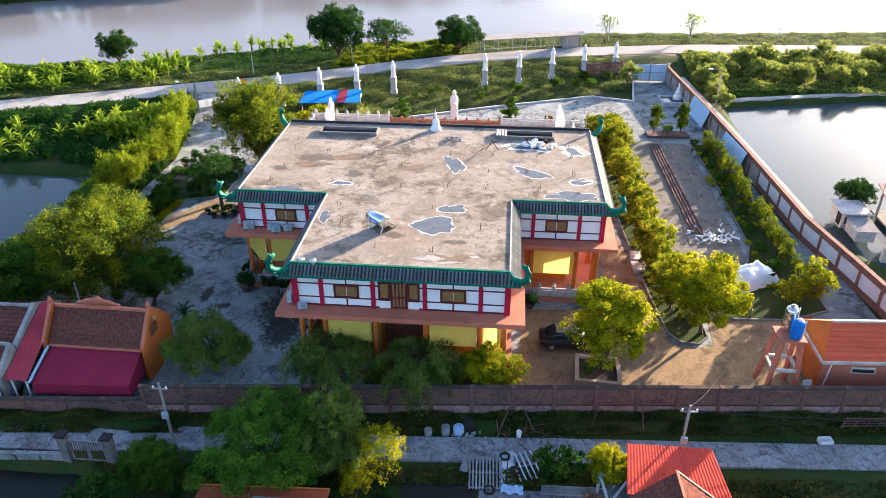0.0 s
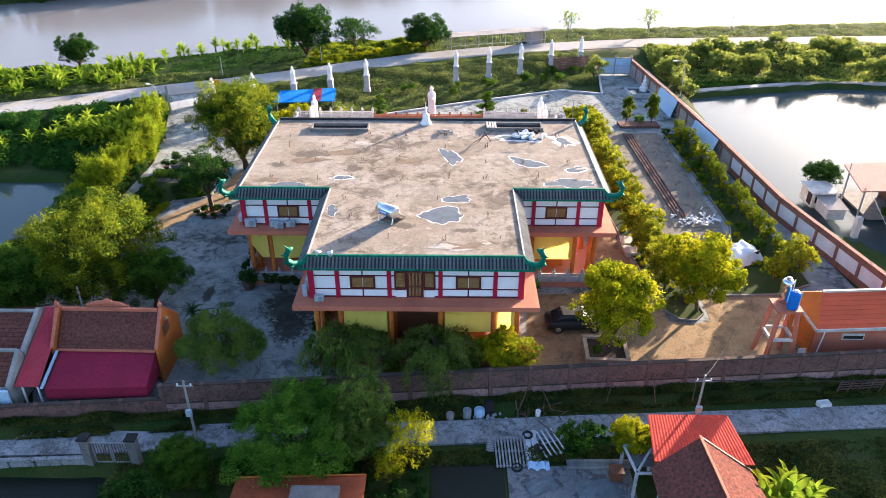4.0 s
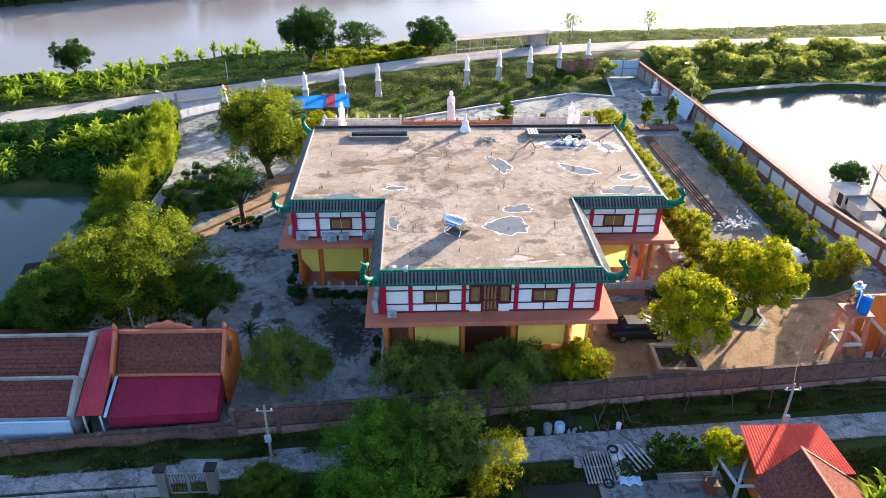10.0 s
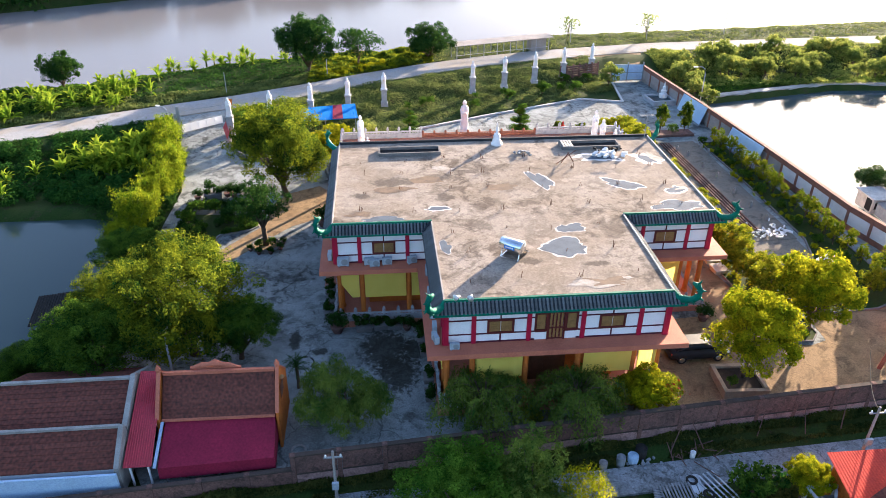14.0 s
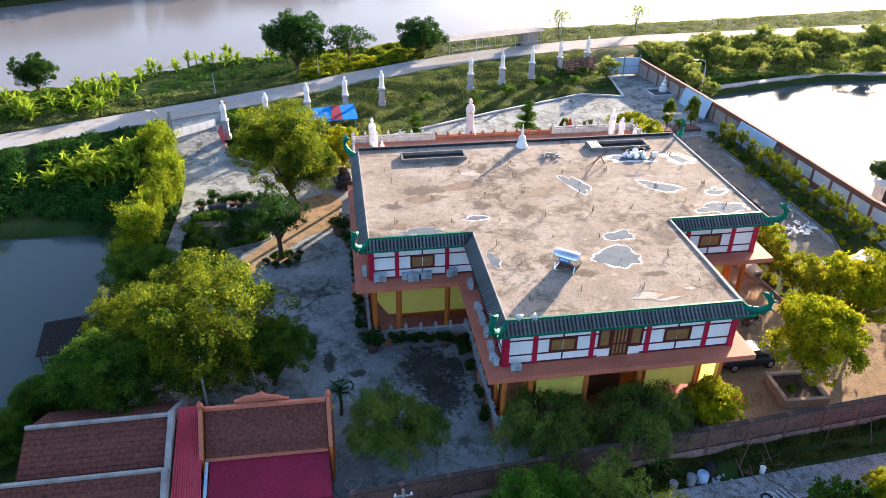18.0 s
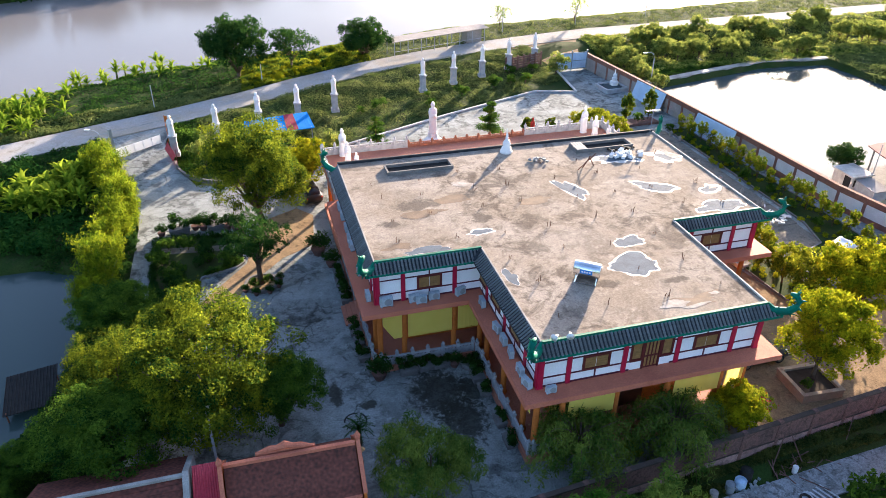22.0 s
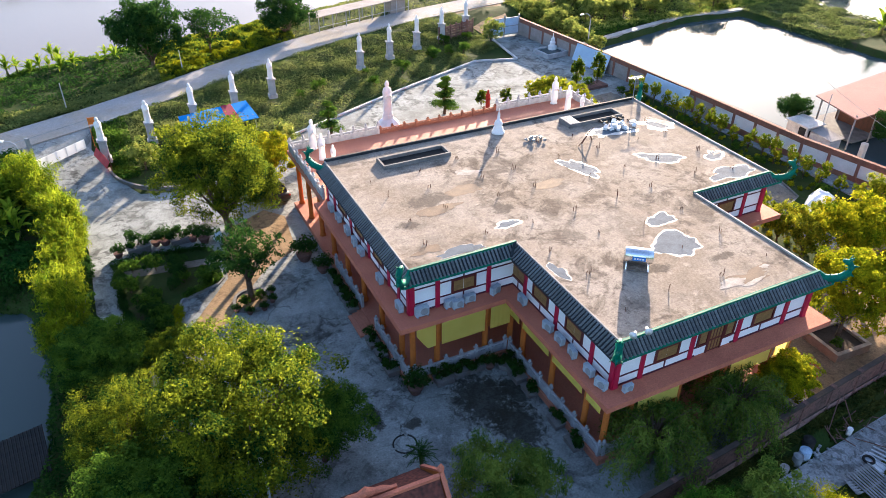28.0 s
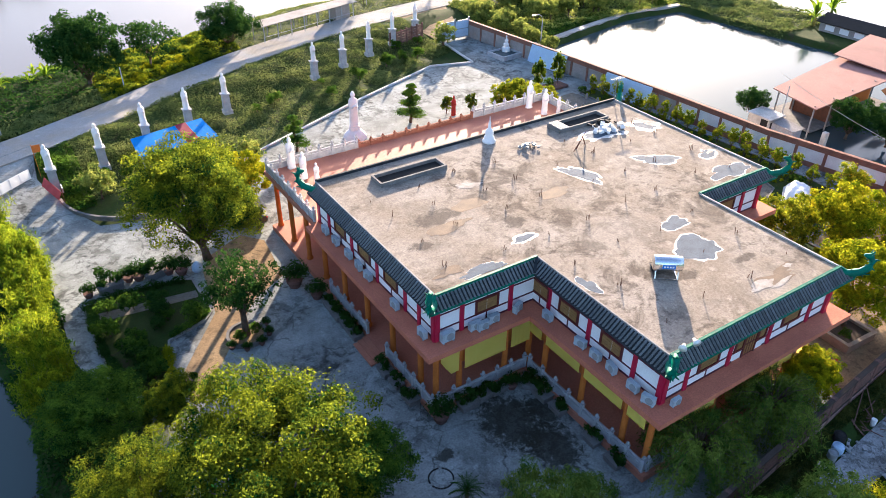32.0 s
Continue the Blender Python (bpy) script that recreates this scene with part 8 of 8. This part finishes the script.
for k in range(30):
    x = rt.triangular(-54, -41.8, -42.5)
    banana(x, rt.uniform(76 - (x + 41) * 0.1, 85.5 + (x + 41.8) * 0.3), -0.1, rt.uniform(0.8, 1.2))
for k in range(12):
    banana(rt.uniform(-66, -50), rt.uniform(71.8, 79), -0.1, rt.uniform(0.7, 1.0))
for k in range(60):
    x = rt.uniform(-80, -47)
    banana(x, along(ROAD_LINE, x) + rt.uniform(4.5, 15.5), 0.9, rt.uniform(0.75, 1.15))
for k in range(26):
    banana(rt.uniform(-49, -43.2), rt.uniform(76.5, 84.5), 0.0, rt.uniform(0.9, 1.3))
for k in range(14):
    x = rt.uniform(-50, -31)
    banana(x, along(BANK_LINE, x) - rt.uniform(3.0, 9.0), 0.2, rt.uniform(0.6, 0.95))
for x in (-44.5, -37.6, -36.2, -33.0, -31.2):
    banana(x, along(BANK_LINE, x) - rt.uniform(9, 12), 0.5, rt.uniform(0.7, 1.0))
for x, y, s in ((12.9, 25.6, 1.1), (14.0, 25.6, 1.3), (15.2, 25.0, 1.2), (14.6, 26.6, 1.0), (13.4, 24.6, 1.1), (16.0, 26.0, 0.9)):
    banana(x, y, -0.7, s)
for x, y in ((71.7, 84.2), (78.3, 85.6)):
    banana(x, y, 0.0, 1.5)


M_LEAF_U = leafy("undergrowth_leaf", (0.010, 0.045, 0.010), (0.06, 0.14, 0.02), 0.3)


# ---- thickets, hedges and grass ----
def thicket(name, label, category, rng, xy, base, height, count, leaf, slim, mat, droop=0.1, up=0.4, kind="stuff"):
    """Leaves over scattered mounds at the places xy."""
    n = len(xy)
    h = height * rng.uniform(0.55, 1.15, n)
    lobes = [(xy[k][0], xy[k][1], base[k] + h[k] * 0.45, h[k] * rng.uniform(0.55, 0.8), h[k] * 0.55) for k in range(n)]
    pts, out = crown_points(rng, lobes, count, 0.45)
    ob = new(name, leaf_cloud(name, rng, pts, out + np.array([0, 0, up]), leaf, leaf * slim, mat, droop))
    return tagged(ob, label, category, kind=kind)


rg = np.random.default_rng(77)


def scatter(n, x0, x1, low, high):
    x = rg.uniform(x0, x1, n)
    lo, hi = np.array([low(v) for v in x]), np.array([high(v) for v in x])
    y = lo + (hi - lo) * rg.uniform(0, 1, n)
    return list(zip(x, y)), ground_height(x, y)


xy, z = scatter(330, -76, -41.0, lambda x: 70.5, lambda x: along(ROAD_LINE, x) - 5)
thicket("undergrowth", "dense dark green undergrowth between the pond and the road", "undergrowth", rg, xy, z, 1.6, 60000, 0.34, 0.45, M_LEAF_U)
xy, z = scatter(40, -26, -12, lambda x: along(ROAD_LINE, x) + 3.6, lambda x: along(ROAD_LINE, x) + 8)
thicket("bank_scrub", "bright yellow-green scrub beside the road", "scrub", rg, xy, z, 0.8, 12000, 0.26, 0.35, M_LEAF_Y)
xy, z = scatter(50, -22.5, -5.5, lambda x: 26.0, lambda x: 29.3)
thicket("lane_weeds", "dark undergrowth beneath the lane trees", "weeds", rg, xy, z, 0.8, 12000, 0.26, 0.4, M_LEAF_D)
def carpet(name, label, category, n, x0, x1, low, high, length, slim, mat, rise=0.5):
    """Grass blades and low leaves over a stretch of ground, in drifts."""
    x = rg.uniform(x0, x1, n)
    lo, hi = np.array([low(v) for v in x]), np.array([high(v) for v in x])
    y = lo + (hi - lo) * rg.uniform(0, 1, n)
    drift = np.array([noise.noise((float(u) * 0.35, float(v) * 0.35, 4.0)) for u, v in zip(x, y)])
    keep = rg.uniform(-0.75, 0.5, n) < drift
    x, y, drift = x[keep], y[keep], drift[keep]
    h = rise * np.clip(0.5 + drift, 0.15, 1.2) * rg.uniform(0.3, 1.0, len(x))
    pts = np.stack([x, y, ground_height(x, y) + h], -1)
    out = rg.normal(size=(len(x), 3)) * 0.6 + np.array([0, 0, 0.8])
    ob = new(name, leaf_cloud(name, rg, pts, out, length, length * slim, mat, -0.2))
    return tagged(ob, label, category, kind="stuff")


garden_edge = [(-33, 85.5), (-17.3, 88), (-2, 95), (12, 100.5), (17, 103)]
carpet("back_garden_grass", "rough green grass and weeds below the statues", "grass", 110000, -33, 17.6, lambda x: along(garden_edge, x), lambda x: along(ROAD_LINE, x) - 2.7, 0.27, 0.28, M_LEAF_G_HAZE)
carpet("bank_scrub", "wild green scrub beside the dike road", "scrub", 34000, -90, -26, lambda x: along(ROAD_LINE, x) + 3.0, lambda x: along(ROAD_LINE, x) + 7.5, 0.42, 0.35, M_LEAF_G_HAZE, 0.5)
carpet("bank_scrub", "low dark weeds on the river bank", "scrub", 42000, -90, -26, lambda x: along(ROAD_LINE, x) + 6.5, lambda x: along(BANK_LINE, x) - 4, 0.42, 0.35, M_LEAF_D, 0.4)
carpet("drive_grass", "dark grass between the drive and the statues", "grass", 9000, -35.6, -32.2, lambda x: 84.5, lambda x: along(ROAD_LINE, x) - 2.7, 0.36, 0.3, M_LEAF, 0.5)
carpet("pond_bank_grass", "rough grass on the dike between the ponds", "grass", 26000, 63, 79, lambda x: 84, lambda x: 110, 0.42, 0.3, M_LEAF_G_HAZE, 0.5)
carpet("bank_scrub", "wild green scrub along the water's edge", "scrub", 30000, -90, -26, lambda x: along(BANK_LINE, x) - 5.5, lambda x: along(BANK_LINE, x) - 1.5, 0.46, 0.35, M_LEAF, 0.9)
carpet("bank_scrub", "wild green scrub among the banana plants", "scrub", 40000, -90, -51, lambda x: along(ROAD_LINE, x) + 6, lambda x: along(BANK_LINE, x) - 5, 0.46, 0.35, M_LEAF, 0.9)
carpet("bank_scrub", "lush yellow-green scrub on the river bank", "scrub", 50000, -27, -8, lambda x: along(ROAD_LINE, x) + 3.0, lambda x: along(BANK_LINE, x) - 1, 0.46, 0.35, M_LEAF_M, 0.8)
carpet("dike_grass", "low grass on the river dike, haze in its colour", "grass", 60000, -8, 125, lambda x: along(ROAD_LINE, x) + 2.8, lambda x: along(BANK_LINE, x) - 2, 0.4, 0.3, M_LEAF_G_HAZE, 0.4)
carpet("orchard_grass", "deep grass under the orchard trees", "grass", 70000, 27.2, 100, lambda x: 103.6, lambda x: along(ROAD_LINE, x) - 2.8, 0.45, 0.3, M_LEAF_O_HAZE, 0.7)
carpet("verge_grass", "green verge below the dike road", "grass", 26000, -85, -42.5, lambda x: along(ROAD_LINE, x) - 9, lambda x: along(ROAD_LINE, x) - 2.7, 0.4, 0.3, M_LEAF_D)
carpet("wall_weeds", "brownish weeds along the foot of the boundary wall", "weeds", 80000, -46, 40, lambda x: front_y(x) - 1.5, lambda x: front_y(x) - 0.2, 0.26, 0.35, M_LEAF_W, 0.45)
carpet("lane_weeds", "rough weeds south of the lane", "weeds", 26000, 12.8, 42, lambda x: 24, lambda x: along([(12, 30.9), (42, 33.0)], x), 0.3, 0.4, M_LEAF_W, 0.4)
carpet("lane_weeds", "rough weeds between the lane and the yards", "weeds", 16000, -24, 12, lambda x: along([(-24, 26.5), (-5, 29.0), (12, 30.0)], x), lambda x: along([(-24, 29.0), (-5, 30.2), (12, 31.1)], x), 0.28, 0.4, M_LEAF_W, 0.35)
carpet("pond_bank_grass", "grass along the far pond bank", "grass", 16000, 30, 70, lambda x: along([(30, 100.6), (51.5, 105.3), (64, 104.6), (70, 104.6)], x), lambda x: 106.5, 0.35, 0.3, M_LEAF, 0.5)
carpet("pond_bank_grass", "grass on the bank of the dark pond", "grass", 22000, -46, -38, lambda x: 42, lambda x: 72, 0.35, 0.35, M_LEAF_D, 0.5)
xy, z = scatter(90, -60, 10, lambda x: along(FAR_LINE, x) + 1, lambda x: along(FAR_LINE, x) + 14)
xy2, z2 = scatter(90, -180, -60, lambda x: along(FAR_LINE, x) + 1, lambda x: along(FAR_LINE, x) + 14)
thicket("far_woods", "dark wooded far river bank", "woods", rg, xy + xy2, np.concatenate([z, z2]), 8.0, 16000, 1.6, 0.6, M_LEAF_D)
bamboo_line = [(-42.4, 86.6), (-40.9, 82), (-39.4, 78), (-38.8, 74), (-38.8, 70), (-38.9, 66), (-39.2, 62), (-39.4, 58)]
for k in range(38):
    f = k / 37 * (len(bamboo_line) - 1)
    i = min(int(f), len(bamboo_line) - 2)
    x = bamboo_line[i][0] + (bamboo_line[i + 1][0] - bamboo_line[i][0]) * (f - i)
    y = bamboo_line[i][1] + (bamboo_line[i + 1][1] - bamboo_line[i][1]) * (f - i)
    put("bamboo_clump", BAMBOO, k, x + rt.uniform(-0.7, 0.7), y + rt.uniform(-0.3, 0.3), rt.uniform(0.75, 1.1), "yellow-green bamboo clump in the drive hedge", "bamboo hedge", -0.1, rt.uniform(0.7, 1.15), category="bamboo")
    if k % 2:
        put("shrub", SHRUB_D, k, x + rt.uniform(0.3, 0.9), y, rt.uniform(0.7, 1.0), "dark low shrub at the foot of the bamboo", "hedge shrubs", -0.1, category="shrub")
for pts_, tint in (([(-35.8, 69.3), (-33.7, 69.8), (-31.4, 69.5), (-29.0, 69.0)], M_LEAF_D), ([(-28.8, 64.6), (-30.4, 63.6), (-32.0, 63.1)], M_LEAF), ([(-32.3, 62.0), (-32.7, 60.0), (-32.8, 57.6)], M_LEAF_Y), ([(-35.8, 68.6), (-35.9, 64), (-35.4, 59.6)], M_LEAF_D)):
    xy = []
    for (xa, ya), (xb, yb) in zip(pts_, pts_[1:]):
        n = int(math.hypot(xb - xa, yb - ya) / 0.4)
        xy += [(xa + (xb - xa) * k / n, ya + (yb - ya) * k / n) for k in range(n)]
    thicket("clipped_hedge", "low clipped hedge round the garden island", "hedge", rg, xy, np.full(len(xy), 0.1), 0.65, 220 * len(xy), 0.14, 0.5, tint, 0.0)
# weeds on the strips
for outline_, n in ((((12.3, 15.0), (44, 84)), 110), (((21.6, 25.2), (50.5, 82)), 110)):
    (xa, xb), (ya, yb) = outline_
    xy = [(rg.uniform(xa, xb) - (0.05 * (y - 44) if xa < 15 else 0), y) for y in rg.uniform(ya, yb, n)]
    thicket("strip_grass", "low grass and weeds on the planted strip", "grass", rg, xy, np.full(n, 0.1), 0.38, 9000, 0.2, 0.35, M_LEAF_Y, -0.2, 0.8)
for x, y, s in ((0.5, 36.9, 0.8), (-2.3, 36.9, 0.66), (-7.9, 36.4, 0.5), (1.3, 37.6, 0.62), (-0.9, 37.2, 0.75)):
    put("shrub", SMALL, int(s * 100), x, y, s, "golden sunlit flowering shrub beside the hall", "hall shrubs", category="shrub")
tagged(new("flower_bush", leaf_cloud("flower_bush", rg, rg.normal(size=(160, 3)) * np.array([0.6, 0.35, 0.3]) + np.array([0.5, 36.9, 1.9]), np.zeros((160, 3)), 0.2, 0.16, M_REDC)), "red blossom on the bush beside the hall", "flowers", kind="stuff")

# ---- roof tile courses on the eaves ----
# Ribs paler than the tiles; their highlights are put into the colour.
M_RIB_LIT = shade("lit_ridge_tile", (0.15, 0.16, 0.17), (0.085, 0.092, 0.10), 2.0, 12, 0.7, 0.2, spread=0.25, spec=0.25)
RIB = mesh_of("tile_course", made(rib), M_RIB_LIT, True)
for e, i, j in eaves:
    if (i, j) == (3, 4):
        continue
    a, b, c, d = Vector(inner[i]), Vector(inner[j]), Vector(outer[i]), Vector(outer[j])
    u = (d - c).normalized()
    out = Vector((u.y, -u.x))
    ia, ib, oa, ob_ = a.dot(u), b.dot(u), c.dot(u), d.dot(u)
    depth = (c - a).dot(out)
    lo, hi = min(ia, oa), max(ib, ob_)
    n = int((hi - lo) / 0.235)
    for k in range(1, n):
        s = lo + (hi - lo) * k / n
        t0, t1 = 0.0, 1.0
        if s < ia:
            t0 = (ia - s) / (ia - oa)
        if s > ib:
            t0 = (s - ib) / (ob_ - ib)
        if s < oa:
            t1 = (s - ia) / (oa - ia)
        if s > ob_:
            t1 = (ib - s) / (ib - ob_)
        if t1 - t0 < 0.12:
            continue
        base = a + u * (s - ia)
        p = Vector((base.x + out.x * depth * t0, base.y + out.y * depth * t0, ROOF_Z + 0.02 - 0.57 * t0))
        q = Vector((base.x + out.x * depth * t1, base.y + out.y * depth * t1, ROOF_Z + 0.02 - 0.57 * t1))
        y_ = (q - p).normalized()
        x_ = Vector((u.x, u.y, 0))
        z_ = x_.cross(y_)
        if z_.z < 0:
            x_, z_ = -x_, -z_
        m = Matrix((x_, y_, z_)).transposed().to_4x4()
        m.translation = p
        shared("tile_course", RIB, e, m @ Matrix.Diagonal((1, (q - p).length, 1, 1)))
